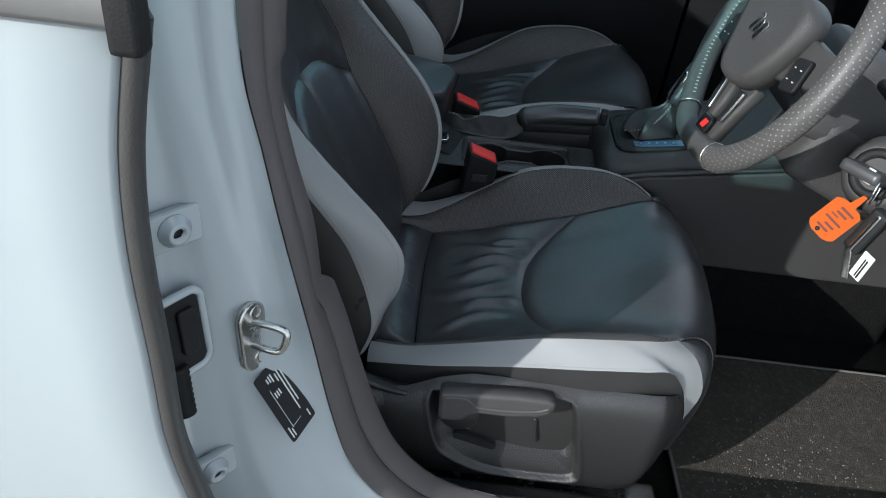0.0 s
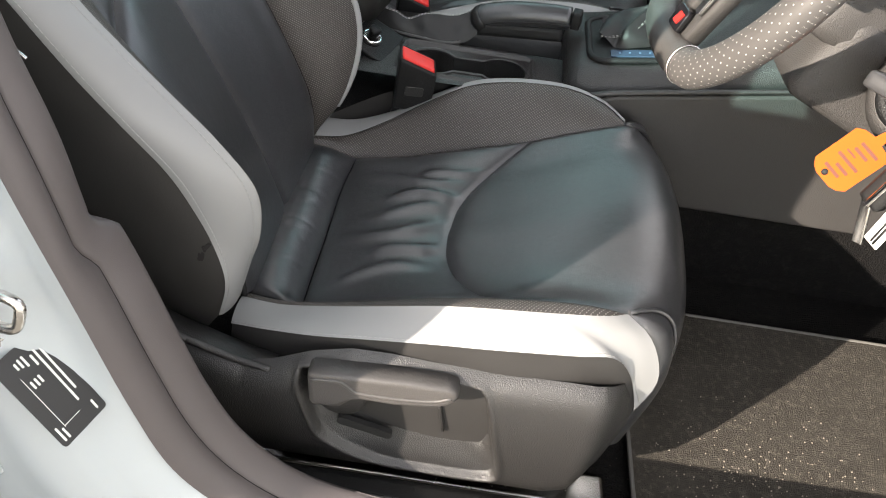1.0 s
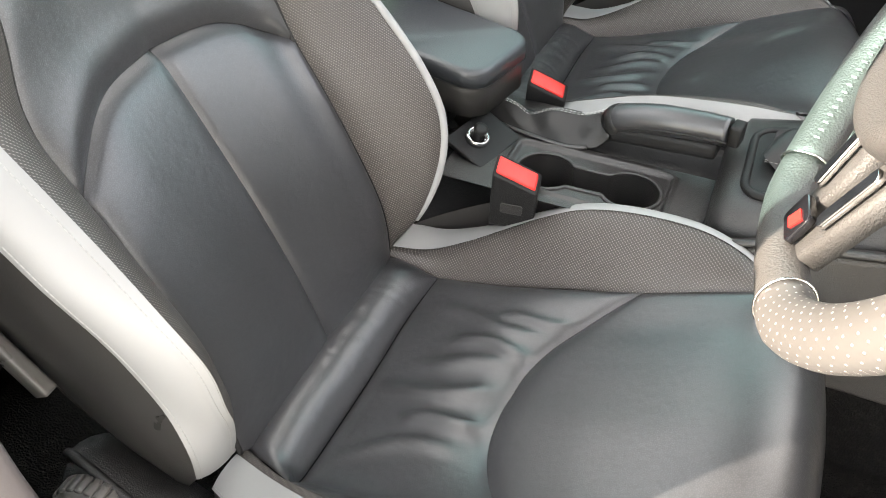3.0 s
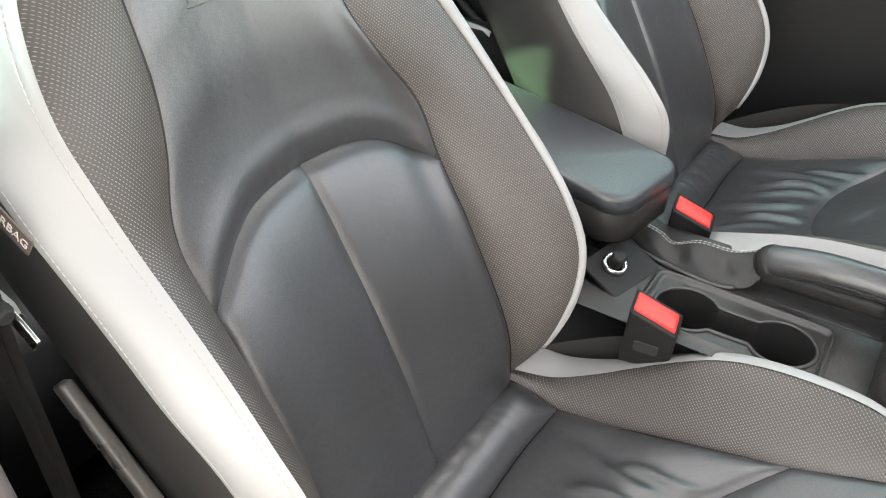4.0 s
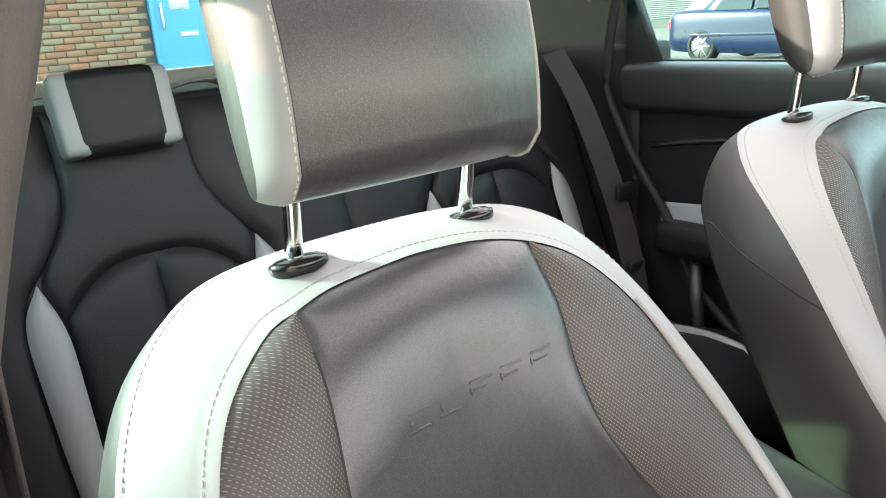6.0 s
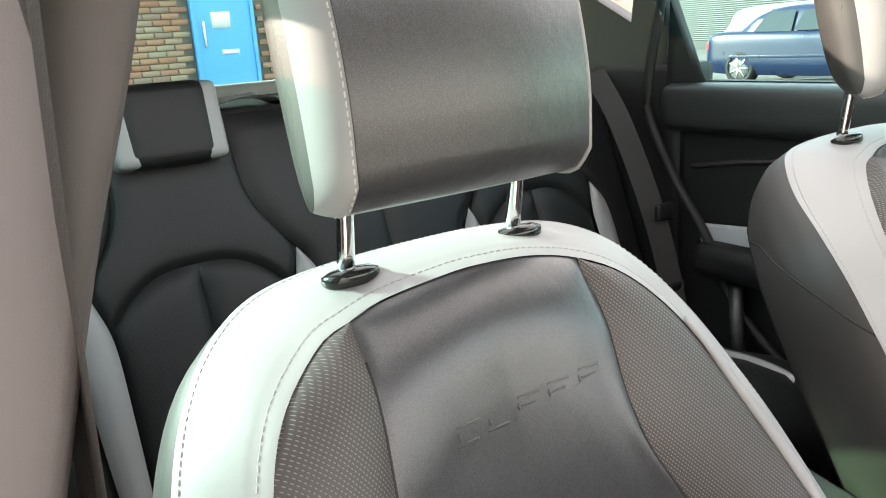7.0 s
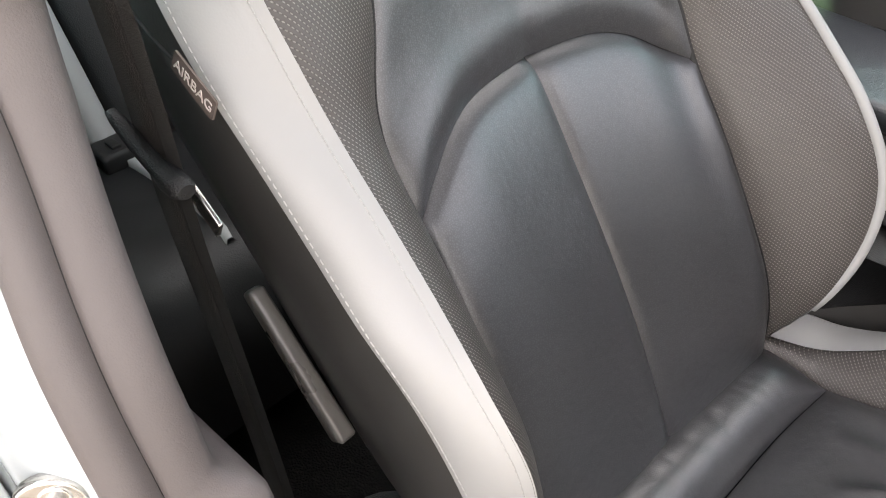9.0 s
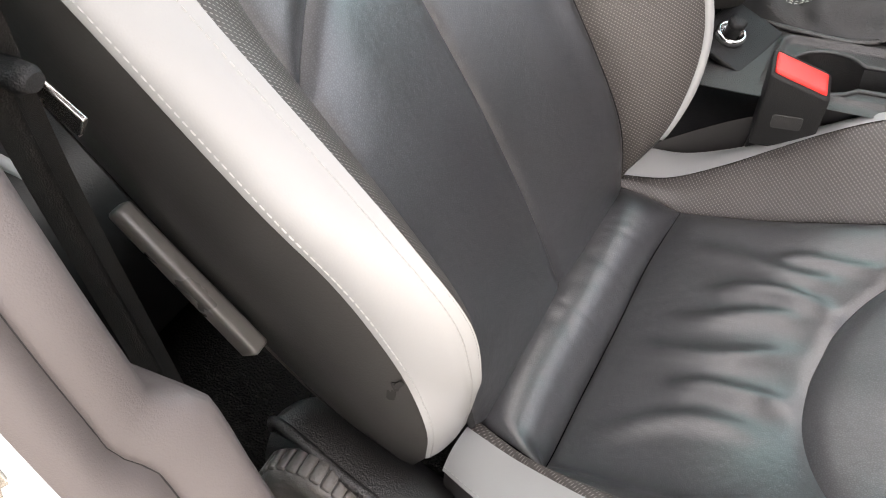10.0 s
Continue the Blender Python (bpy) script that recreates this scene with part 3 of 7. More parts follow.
def cushion(seat):
    # side walls under the white strips
    rim = smooth_curve(mirrored(C_OUT_SILL, -1), 60)
    foot = rim.copy()
    foot[:, 2] = 0.42
    foot[:, 0] = foot[:, 0] * 0.96
    foot[:, 1] += 0.012
    base = sheet("cushion", np.stack([foot + (rim - foot) * t for t in np.linspace(0, 1, 8)]), SIDE, seat, (0, -1, 0), puff=0.008, edge=0.04, sides="t", groove=0.002)
    rim2 = rim * (1, -1, 1)
    foot2 = foot * (1, -1, 1)
    sheet("side_wall", np.stack([foot2 + (rim2 - foot2) * t for t in np.linspace(0, 1, 8)]), SIDE, base, (0, 1, 0), puff=0.008, edge=0.04, sides="t", groove=0.002)
    for sgn in (-1, 1):
        c_top, c_front = (C_TOP_SILL, C_FRONT_SILL) if sgn < 0 else (C_TOP, C_FRONT)
        inner, crest = smooth_curve(mirrored(C_INNER_SILL if sgn < 0 else C_INNER, sgn), 60), smooth_curve(mirrored(c_top, sgn), 60)
        g = np.stack([inner + (crest - inner) * t for t in np.linspace(0, 1, 12)], 1)
        sheet("perforated_bolster", g, MESH, base, (0, -sgn, 1), puff=0.009, edge=0.018, sides="lrt", groove=0.0015, uv=lambda p: (0.85 * p[..., 2] + 0.5 * abs(p[..., 1]), p[..., 0]))
        # white strip over the edge and down the front corner
        crest = smooth_curve(mirrored(c_top, sgn), 70)
        out = smooth_curve(mirrored(C_OUT_SILL, sgn), 70)
        if sgn > 0:
            k = np.linspace(0, 1, 70)[:, None]
            out = crest + np.array((0.0, 0.027, -0.006)) + np.array((0, 0.018, 0.010)) * np.exp(-((k / 0.22) ** 2)) - np.array((0, 0.010, 0.004)) * k
        g = np.stack([crest + (out - crest) * t for t in np.linspace(0, 1, 13)])
        front = smooth_curve(mirrored(c_front, sgn), 13)
        blend = np.linspace(0, 1, 70)[None, :, None] ** 8
        if sgn < 0:
            g = g + (front[:, None] - g[:, -1:]) * blend
        nrm = g - np.array([g[:, :, 0].mean(), sgn * 0.10, 0.50])
        nrm[..., 0] *= 0.15
        nrm /= np.linalg.norm(nrm, axis=2, keepdims=True)
        t = np.linspace(0, 1, 13)[:, None]
        g = g + nrm * ((0.0035 if sgn < 0 else 0.004) * np.sin(np.pi * t))[..., None]
        part("white_strip", grid_mesh("white_strip", g, normals(g, (0, sgn, 1))[1], steps(g, 1), steps(g, 0)), WHITE, base, "white leather edge strip")
        part("stitching", stitches(g[11], normals(g, (0, sgn, 1))[0][11], radius=0.0005, lift=0.0001), BAND_THREAD, base, kind="stuff")
        # dark leather round the front corner
        fr = smooth_curve(mirrored(c_front, sgn) + [(0.425, sgn * 0.222, 0.47)], 30)
        pn = smooth_curve(mirrored(CORNER_SILL if sgn < 0 else CORNER, sgn), 30)
        sheet("front_corner", np.stack([fr + (pn - fr) * t for t in np.linspace(0, 1, 12)], 1), BLACK, base, (1, sgn, 0.5), puff=0.008, edge=0.012, sides="lrb", groove=0.001)
        part("corner_piping", tube(pn[:22] + np.array((0.001, 0, 0.002)), 0.0022, 8), BLACK, base)
    # roll along the crease
    front = smooth_curve([(0.067, -0.173, 0.570), (0.063, -0.153, 0.539), (0.060, -0.08, 0.526), (0.060, 0, 0.524), (0.060, 0.08, 0.526), (0.067, 0.152, 0.533)], 181)
    rear = smooth_curve([(-0.012, -0.148, 0.545), (-0.014, 0, 0.540), (-0.012, 0.13, 0.543), (-0.010, 0.150, 0.553)], 181)

    fold = random.Random(7)

    def creases(g, du, dv):
        y = g[..., 1]
        w = np.zeros_like(y)
        for k in range(19):
            y0, a, wd = fold.uniform(-0.14, 0.14), fold.uniform(0.0002, 0.0007), fold.uniform(0.003, 0.008)
            lean, at, run = fold.uniform(-0.2, 0.7), fold.uniform(0.25, 0.8), fold.uniform(0.15, 0.5)
            w -= a * np.exp(-(((y - y0 - lean * (g[..., 0] - 0.03)) / wd) ** 2)) * np.exp(-(((dv / dv[-1:] - at) / run) ** 2))
        return w * np.sin(np.pi * np.clip(dv / dv[-1:], 0, 1))

    sheet("cushion_roll", np.stack([rear + (front - rear) * t + (1 - np.linspace(-1, 1, 181)[:, None] ** 8) * np.array((0, 0, 0.020)) * math.sin(math.pi * t) for t in np.linspace(0, 1, 33)]), BLACK, base, (0.2, 0, 1), puff=0.006, edge=0.012, sides="lrt", groove=0.0008, shape=creases)
    # the middle panel
    useam = smooth_curve(mirrored(U_SEAM_SILL, -1) + U_SEAM[::-1], 61)
    sl = smooth_curve(mirrored(C_INNER_SILL[2:6], -1), 49)
    sr = smooth_curve(C_INNER[2:6], 49)
    front[0], front[-1] = sl[0], sr[0]
    bottom = smooth_curve(front[::6].tolist() if (len(front) - 1) % 6 == 0 else front[::6].tolist() + [front[-1].tolist()], 61)

    def wrinkles(g, du, dv):
        x, y = g[..., 0], g[..., 1]
        w = 0.006 * np.sin(np.pi * np.clip(dv / dv[-1:], 0, 1))
        for x0, y0, x1, y1, a, wd in ((0.09, 0.10, 0.22, 0.075, 0.005, 0.011), (0.12, 0.055, 0.225, 0.045, 0.006, 0.009), (0.10, 0.02, 0.21, 0.025, 0.004, 0.010),
                                      (0.08, -0.03, 0.20, -0.01, 0.005, 0.011), (0.12, -0.07, 0.205, -0.045, 0.006, 0.010), (0.08, -0.115, 0.19, -0.085, 0.004, 0.010),
                                      (0.16, 0.09, 0.25, 0.10, 0.004, 0.007)):
            dx, dy = x1 - x0, y1 - y0
            ln = math.hypot(dx, dy)
            t = ((x - x0) * dx + (y - y0) * dy) / ln**2
            off = ((y - y0) * dx - (x - x0) * dy) / ln + 0.006 * np.sin(5 * t + 40 * y0)
            w += 1.25 * a * np.exp(-((off / (0.8 * wd)) ** 2)) * np.exp(-(((t - 0.55) / 0.42) ** 4))
        sides = 1 - np.exp(-np.minimum(du, du[:, -1:] - du) / 0.012)
        return w * sides * np.minimum(1, dv / 0.02) * np.minimum(1, (dv[-1:] - dv) / 0.008)

    sheet("middle_panel", coons(bottom, useam, sl, sr), BLACK, base, (0, 0, 1), puff=0.004, edge=0.01, groove=0.001, shape=wrinkles)
    # the front panel, down over the front edge
    left_edge = smooth_curve(mirrored(C_INNER_SILL[5:-1] + CORNER_SILL, -1), 50)
    right_edge = smooth_curve(C_INNER[5:-1] + CORNER, 50)
    lip = smooth_curve([(0.452, -0.186, 0.45), (0.465, -0.08, 0.45), (0.468, 0, 0.45), (0.465, 0.08, 0.45), (0.455, 0.172, 0.45)], 61)
    mid = smooth_curve([U_SEAM[-1], (0.30, 0, 0.603), (0.38, 0, 0.637), (0.43, 0, 0.652), (0.465, 0, 0.648), (0.487, 0, 0.618), (0.490, 0, 0.56), (0.468, 0, 0.45)], 50)
    g = coons(useam, lip, left_edge, right_edge)
    u = np.linspace(-1, 1, 61)
    swell = (mid - g[:, 30]) * np.array((1, 0, 1)) * np.clip(np.linspace(0, 6, 50), 0, 1)[:, None]
    g = g + swell[:, None] * (1 - u**2)[None, :, None]
    sheet("front_panel", g, BLACK, base, (0.3, 0, 1), puff=0.004, edge=0.012, sides="lrb", groove=0.0015)
    return base


def headrest(seat):
    """Padded head restraint on two chrome posts."""
    c = np.array((-0.255, 0.0, 1.255))
    tilt = radians(12)
    fwd, up = np.array((math.cos(tilt), 0, math.sin(tilt))), np.array((-math.sin(tilt), 0, math.cos(tilt)))
    prof = [(0.052, -0.086), (0.060, -0.045), (0.062, 0.0), (0.058, 0.045), (0.047, 0.085), (0.025, 0.103), (0.0, 0.094), (-0.016, 0.045), (-0.018, -0.02), (-0.012, -0.07), (0.008, -0.096), (0.034, -0.1)]
    ring = smooth_curve([(a, b, 0) for a, b in prof] + [(*prof[0], 0)], 49)[:-1]

    def slab(y0, y1, shrink0, shrink1, n=5):
        rows = []
        for t in np.linspace(0, 1, n):
            y, k = y0 + (y1 - y0) * t, shrink0 + (shrink1 - shrink0) * t
            rows.append([c + fwd * (a * k - 1.6 * y * y) + up * b * k + np.array((0, y, 0)) for a, b, _ in ring])
        return rows

    def skin(name, rows, material, parent, label="", cap=(), keep=None):
        verts = [tuple(p) for r in rows for p in r]
        k, faces = len(ring), []
        for i in range(len(rows) - 1):
            for j in range(k):
                if keep is not None and not keep(i, j):
                    continue
                faces.append((i * k + j, i * k + (j + 1) % k, (i + 1) * k + (j + 1) % k, (i + 1) * k + j))
        if "a" in cap:
            faces.append(tuple(range(k)))
        if "b" in cap:
            faces.append(tuple(range((len(rows) - 1) * k, len(rows) * k))[::-1])
        me = bpy.data.meshes.new(name)
        me.from_pydata(verts, [], [f[::-1] for f in faces])
        me.polygons.foreach_set("use_smooth", [True] * len(faces))
        return part(name, me, material, parent, label)

    pad = skin("headrest", slab(-0.092, 0.092, 1.0, 1.0, 13), BLACK, seat)
    for sgn in (-1, 1):
        rows = []
        for y, f, bk, k in ((0.092, 0.0475, -0.0325, 1.0), (0.0935, 0.0465, -0.0325, 1.006), (0.0970, 0.0435, -0.0285, 1.0), (0.1020, 0.0365, -0.0225, 0.985), (0.1065, 0.0275, -0.0145, 0.965), (0.1095, 0.0185, -0.0075, 0.945),
                            (0.1108, 0.0125, -0.002, 0.92), (0.1112, 0.009, 0.001, 0.8), (0.1112, 0.006, 0.004, 0.3), (0.1112, 0.0052, 0.0048, 0.02)):
            rows.append([c + fwd * (bk + (f - bk) * (a + 0.018) / 0.080) + up * b * k + np.array((0, sgn * y, 0)) for a, b, _ in ring])
        loops = rows if sgn > 0 else rows[::-1]
        last = len(rows) - 2

        def white(i, j):
            return (i if sgn > 0 else last - i) < 5 and ring[j][0] > 0.012 and ring[(j + 1) % len(ring)][0] > 0.012

        skin("white_cheek", loops, WHITE, pad, "white leather edge of the headrest", keep=white)
        skin("side_cover", loops, SIDE, pad, "dark leather back and side of the headrest", "b" if sgn > 0 else "a", keep=lambda i, j: not white(i, j))
        for row in ((1,) if sgn > 0 else (8,)):
            line = np.array([p for p, q in zip(loops[row], ring) if q[0] > 0.012])
            line = np.roll(line, -next((n + 1 for n in range(len(line) - 1) if np.linalg.norm(line[n + 1] - line[n]) > 0.03), 0), 0)
            o = line - c + np.array((0, sgn * 0.03, 0))
            o /= np.linalg.norm(o, axis=1, keepdims=True)
            if sgn > 0:
                part("piping", tube(line + o * 0.0008, 0.0018, 8), WHITE, pad, "white piping")
            else:
                part("stitching", stitches(line, o, radius=0.0007, lift=0.0003), THREAD, pad, kind="stuff")
        top, low = np.array((-0.252, sgn * 0.0735, 1.19)), np.array((-0.266, sgn * 0.0735, 1.10))
        part("post", tube([low + (top - low) * t for t in np.linspace(0, 1, 6)], 0.0062, 16), CHROME, pad, "chrome headrest post")
        m = Matrix.Translation((-0.2635, sgn * 0.0735, 1.1165)) @ pose(0, 0, 0, 0, -14, 0)
        part("post_guide", disc_stack([(0.0175, -0.006), (0.0190, 0.0), (0.0185, 0.003), (0.013, 0.0055), (0.0085, 0.006)], 32, m @ pose(0.003, 0, -0.009) @ Matrix.Diagonal((0.85, 1.1, 1, 1))), GLOSS, pad, "black plastic guide collar")
    return pad


def front_seat():
    seat = thing("front_seat", "black leather sports seat with white edge bands and perforated bolsters", "car seat", "front seats")
    backrest(seat)
    cushion(seat)
    headrest(seat)
    part("seat_base", block((0.40, 0.38, 0.16), (0.22, 0, 0.40), 0.02), SOFT, seat)
    part("slide_bar", tube(smooth_curve([(0.44, -0.05, 0.40), (0.52, -0.045, 0.40), (0.535, -0.02, 0.405), (0.535, 0.06, 0.41), (0.53, 0.085, 0.425), (0.52, 0.092, 0.445)], 30), 0.006, 10), PLASTIC, seat, "grey seat sliding bar")
    for sgn in (-1, 1):
        part("rail", block((0.52, 0.05, 0.04), (0.2, sgn * 0.20, 0.315), 0.006), STEEL, seat)
    return seat


driver_seat = front_seat()
passenger_seat = copy_thing(driver_seat, pose(0.013, 0.663, 0.018))
for piece in passenger_seat.children:
    if piece.name.startswith(("backrest", "headrest")):
        piece.matrix_basis = Matrix.Translation((0, 0, CREASE_Z)) @ pose(0, 0, 0, 0, -2.75, 0) @ Matrix.Translation((0, 0, -CREASE_Z))

# ---- car shell ----
body = thing("car_body", "white hatchback body with dark cabin lining", "car", kind="structure")


def strip(name, rails, material, parent, out, smooth=True, label=""):
    """A skin over curves that run alongside one another."""
    g = np.array(rails, float)
    return part(name, grid_mesh(name, g, normals(g, out)[1], steps(g, 1), steps(g, 0), smooth), material, parent, label)


def rail(points, n=40):
    return smooth_curve(points, n)


# pillar between the doors: lining on the cabin side, rubber lip, painted face
EDGE = rail([(-0.10, -0.185, 1.42), (-0.087, -0.224, 1.276), (-0.085, -0.25, 1.20), (-0.083, -0.28, 1.10), (-0.083, -0.303, 1.0), (-0.070, -0.315, 0.94), (-0.050, -0.325, 0.875),
             (-0.043, -0.328, 0.822), (-0.040, -0.328, 0.800), (-0.030, -0.314, 0.786), (-0.024, -0.314, 0.770), (-0.012, -0.319, 0.74), (0.006, -0.324, 0.68), (0.026, -0.329, 0.62), (0.052, -0.331, 0.560), (0.09, -0.330, 0.510), (0.135, -0.326, 0.476), (0.21, -0.324, 0.455)], 110)
LIP = rail([(-0.114, -0.296, 1.42), (-0.110, -0.324, 1.2), (-0.103, -0.349, 1.04), (-0.085, -0.358, 0.95), (-0.066, -0.371, 0.873), (-0.039, -0.379, 0.76), (-0.015, -0.384, 0.65), (0.010, -0.387, 0.57), (0.054, -0.386, 0.51), (0.114, -0.381, 0.465), (0.204, -0.371, 0.440)], 110)
EDGE[:, 1] -= 0.007 * np.clip((EDGE[:, 2] - 0.98) / 0.1, 0, 1)
rear_in = EDGE + np.array((-0.10, -0.004, 0.0))
round_in = EDGE + np.array((-0.014, 0.0015, 0.003))
over = (EDGE[:, 2:] > 1.028) * np.array((0.004, 0.0035, 0.0))   # the upper lining laps over the lower
groove_at = EDGE + (LIP - EDGE) * 0.50
strip("pillar_lining", [rear_in, round_in, EDGE + over + np.array((-0.003, 0.003, 0)), EDGE + over, EDGE + over + (LIP - EDGE) * 0.08 + np.array((0.003, 0, 0)), EDGE + over + (LIP - EDGE) * 0.3 + np.array((0.004, 0, 0)), EDGE + over + (LIP - EDGE) * 0.44 + np.array((0.003, 0, 0)), groove_at + np.array((0.001, 0, 0)), groove_at + np.array((-0.006, 0, 0))],
      TRIM, body, (1, 0, 0), label="brownish grey moulded pillar lining")
swell = [groove_at + (LIP - groove_at) * t + np.array((0.007, -0.002, 0)) * math.sin(math.pi * t) ** 0.6 for t in np.linspace(0, 1, 9)]
strip("door_seal", swell, TRIM, body, (1, -0.5, 0), label="soft grey rubber door seal along the pillar")
part("seal_groove", tube(groove_at + np.array((-0.0005, 0, 0)), 0.0012, 6), RUBBER, body)
part("lining_edge", tube(EDGE[EDGE[:, 2] > 1.03] + np.array((-0.002, 0.0045, 0)), 0.0014, 6), surface("pale_edge", (0.30, 0.29, 0.28), 0.5), body, "pale edge of the pillar lining")
BOLTS = np.stack([np.interp(LIP[:, 2], [0.5, 0.612, 0.765, 0.903, 1.1, 1.42], [-0.130, -0.136, -0.146, -0.156, -0.166, -0.175]), np.interp(LIP[:, 2], [0.5, 0.612, 0.765, 0.903, 1.1, 1.42], [-0.445, -0.436, -0.424, -0.411, -0.400, -0.375]), LIP[:, 2]], 1)
FOLD = rail([(-0.114, -0.296, 1.42), (-0.110, -0.326, 1.2), (-0.103, -0.348, 1.04), (-0.086, -0.352, 0.95), (-0.069, -0.356, 0.873), (-0.048, -0.361, 0.76), (-0.026, -0.376, 0.65), (0.004, -0.386, 0.57), (0.054, -0.386, 0.51), (0.114, -0.381, 0.465), (0.204, -0.371, 0.440)], 110)
shut = [LIP + np.array((-0.003, 0.004, 0)), FOLD + np.array((-0.020, -0.010, 0)), FOLD + (BOLTS - FOLD) * 0.5 + np.array((0.004, -0.002, 0)), BOLTS, BOLTS + np.array((-0.020, -0.030, 0)), BOLTS + np.array((-0.06, -0.04, 0))]
face = np.array([smooth_curve(np.array(shut)[:, k], 30) for k in range(110)]).transpose(1, 0, 2)
cross = np.linspace(0, 1, 30)[:, None]
out_n = np.cross(np.gradient(face, axis=1), np.gradient(face, axis=0))
out_n /= np.linalg.norm(out_n, axis=2, keepdims=True)
out_n *= np.sign(out_n[..., :1])
face = face + out_n * (-0.004 / (1 + np.exp((0.46 - cross) / 0.012)) - 0.002 * np.exp(-(((cross - 0.20) / 0.03) ** 2)))[..., None]
strip("painted_pillar", face, PAINT, body, (1, -1, 0), label="white painted door pillar")


def bolt_plate(z, x, y, turn):
    m = Matrix.Translation((x, y, z)) @ turn
    part("hinge_plate", prism(rounded(0.052, 0.036, 0.003), 0.010, 0.0012, m), PAINT, body, "white painted hinge plate")
    part("hinge_bolt", disc_stack([(0.0155, 0.010), (0.0155, 0.012), (0.0110, 0.0135), (0.0105, 0.0190), (0.0060, 0.0195), (0.0055, 0.013)], 20, m), PAINT, body, "painted hinge bolt")
    part("bolt_socket", disc_stack([(0.0056, 0.0135), (0.0056, 0.0150), (0.001, 0.0150)], 6, m), RUBBER, body)


bolt_plate(0.903, -0.157, -0.411, facing((0.75, -0.65, 0.05)))
bolt_plate(0.612, -0.137, -0.437, facing((0.75, -0.65, 0.05)))
pocket_m = Matrix.Translation((-0.1540, -0.4345, 0.797)) @ facing((0.82, -0.56, 0.08))
pocket = part("cable_pocket", prism(rounded(0.050, 0.082, 0.010), 0.007, 0.001, pocket_m), RUBBER, body, "black rubber cable pocket")
part("pocket_rim", tube([(pocket_m @ Vector((x, y, 0.006)))[:] for x, y in rounded(0.056, 0.088, 0.012)], 0.0042, 8, closed=True), PAINT, pocket, "white painted raised rim")
part("pocket_plug", prism(rounded(0.018, 0.050, 0.004), 0.006, 0.002, pocket_m @ pose(0.008, 0.004, 0.006)), SOFT, pocket)
bellows = [(0.0095 + 0.0026 * (k % 2), 0.0030 * k) for k in range(18)]
part("cable_bellows", disc_stack(bellows, 20, Matrix.Translation((-0.153, -0.447, 0.768)) @ facing((0.15, -0.25, -1), (1, 0, 0))), RUBBER, body, "ribbed rubber cable bellows")

# striker for the door lock
striker = thing("door_striker", "polished steel door striker loop bolted to the white pillar", "door striker")
m = Matrix.Translation((-0.098, -0.394, 0.768)) @ facing((0.90, -0.43, 0.06))
part("plate", prism(rounded(0.036, 0.082, 0.0175), 0.007, 0.002, m), STEEL, striker)
loop = [(-0.095, -0.398, 0.790), (-0.080, -0.400, 0.790), (-0.066, -0.402, 0.789), (-0.058, -0.404, 0.784), (-0.062, -0.407, 0.768), (-0.068, -0.408, 0.764), (-0.082, -0.406, 0.764), (-0.097, -0.402, 0.764)]
part("loop", tube(smooth_curve(loop, 34), 0.0040, 12), STEEL, striker)
for dy in (0.028, -0.028):
    part("screw", disc_stack([(0.0085, 0.005), (0.0085, 0.007), (0.006, 0.0085), (0.0045, 0.0065), (0.001, 0.0065)], 18, m @ pose(0.004, dy, 0)), STEEL, striker)

# type plate sticker with bars for its lettering
sticker = thing("type_label", "black adhesive type plate with small white print on the pillar", "sticker")
STICKER = surface("sticker_black", (0.02, 0.02, 0.022), 0.35, vary=0.05)
PRINT = surface("white_print", (0.75, 0.75, 0.72), 0.5)
ax, ay = Vector((0.49, -0.11, -0.865)).normalized(), Vector((0.24, 0.95, 0.20))
az = ax.cross(ay).normalized()
m = Matrix((ax, az.cross(ax), az)).transposed().to_4x4()
m.translation = Vector((-0.0665, -0.398, 0.685)) + az * 0.0040
part("film", prism(rounded(0.086, 0.044, 0.003, 2), 0.0012, 0, m), STICKER, sticker)
for x0, w, y0 in ((-0.026, 0.018, 0.0175), (-0.010, 0.046, 0.0130), (-0.006, 0.056, 0.0085), (-0.026, 0.010, 0.0045), (-0.030, 0.010, -0.0010), (-0.031, 0.008, -0.0045), (-0.031, 0.006, -0.0080), (-0.012, 0.007, -0.0010),
                  (-0.012, 0.007, -0.0045), (-0.012, 0.007, -0.0080), (0.034, 0.009, 0.0150), (0.034, 0.010, -0.0140), (0.032, 0.014, -0.0178)):
    part("print_bar", prism(rounded(w, 0.0017, 0.0005, 2), 0.0004, 0, m @ pose(x0, y0, 0.0011)), PRINT, sticker)
for x0, y0, w, h in ((0.004, -0.0115, 0.052, 0.0005), (0.029, -0.004, 0.0005, 0.0155)):
    part("print_line", prism(rounded(w, h, 0.0002, 1), 0.0004, 0, m @ pose(x0, y0, 0.0011)), PRINT, sticker)

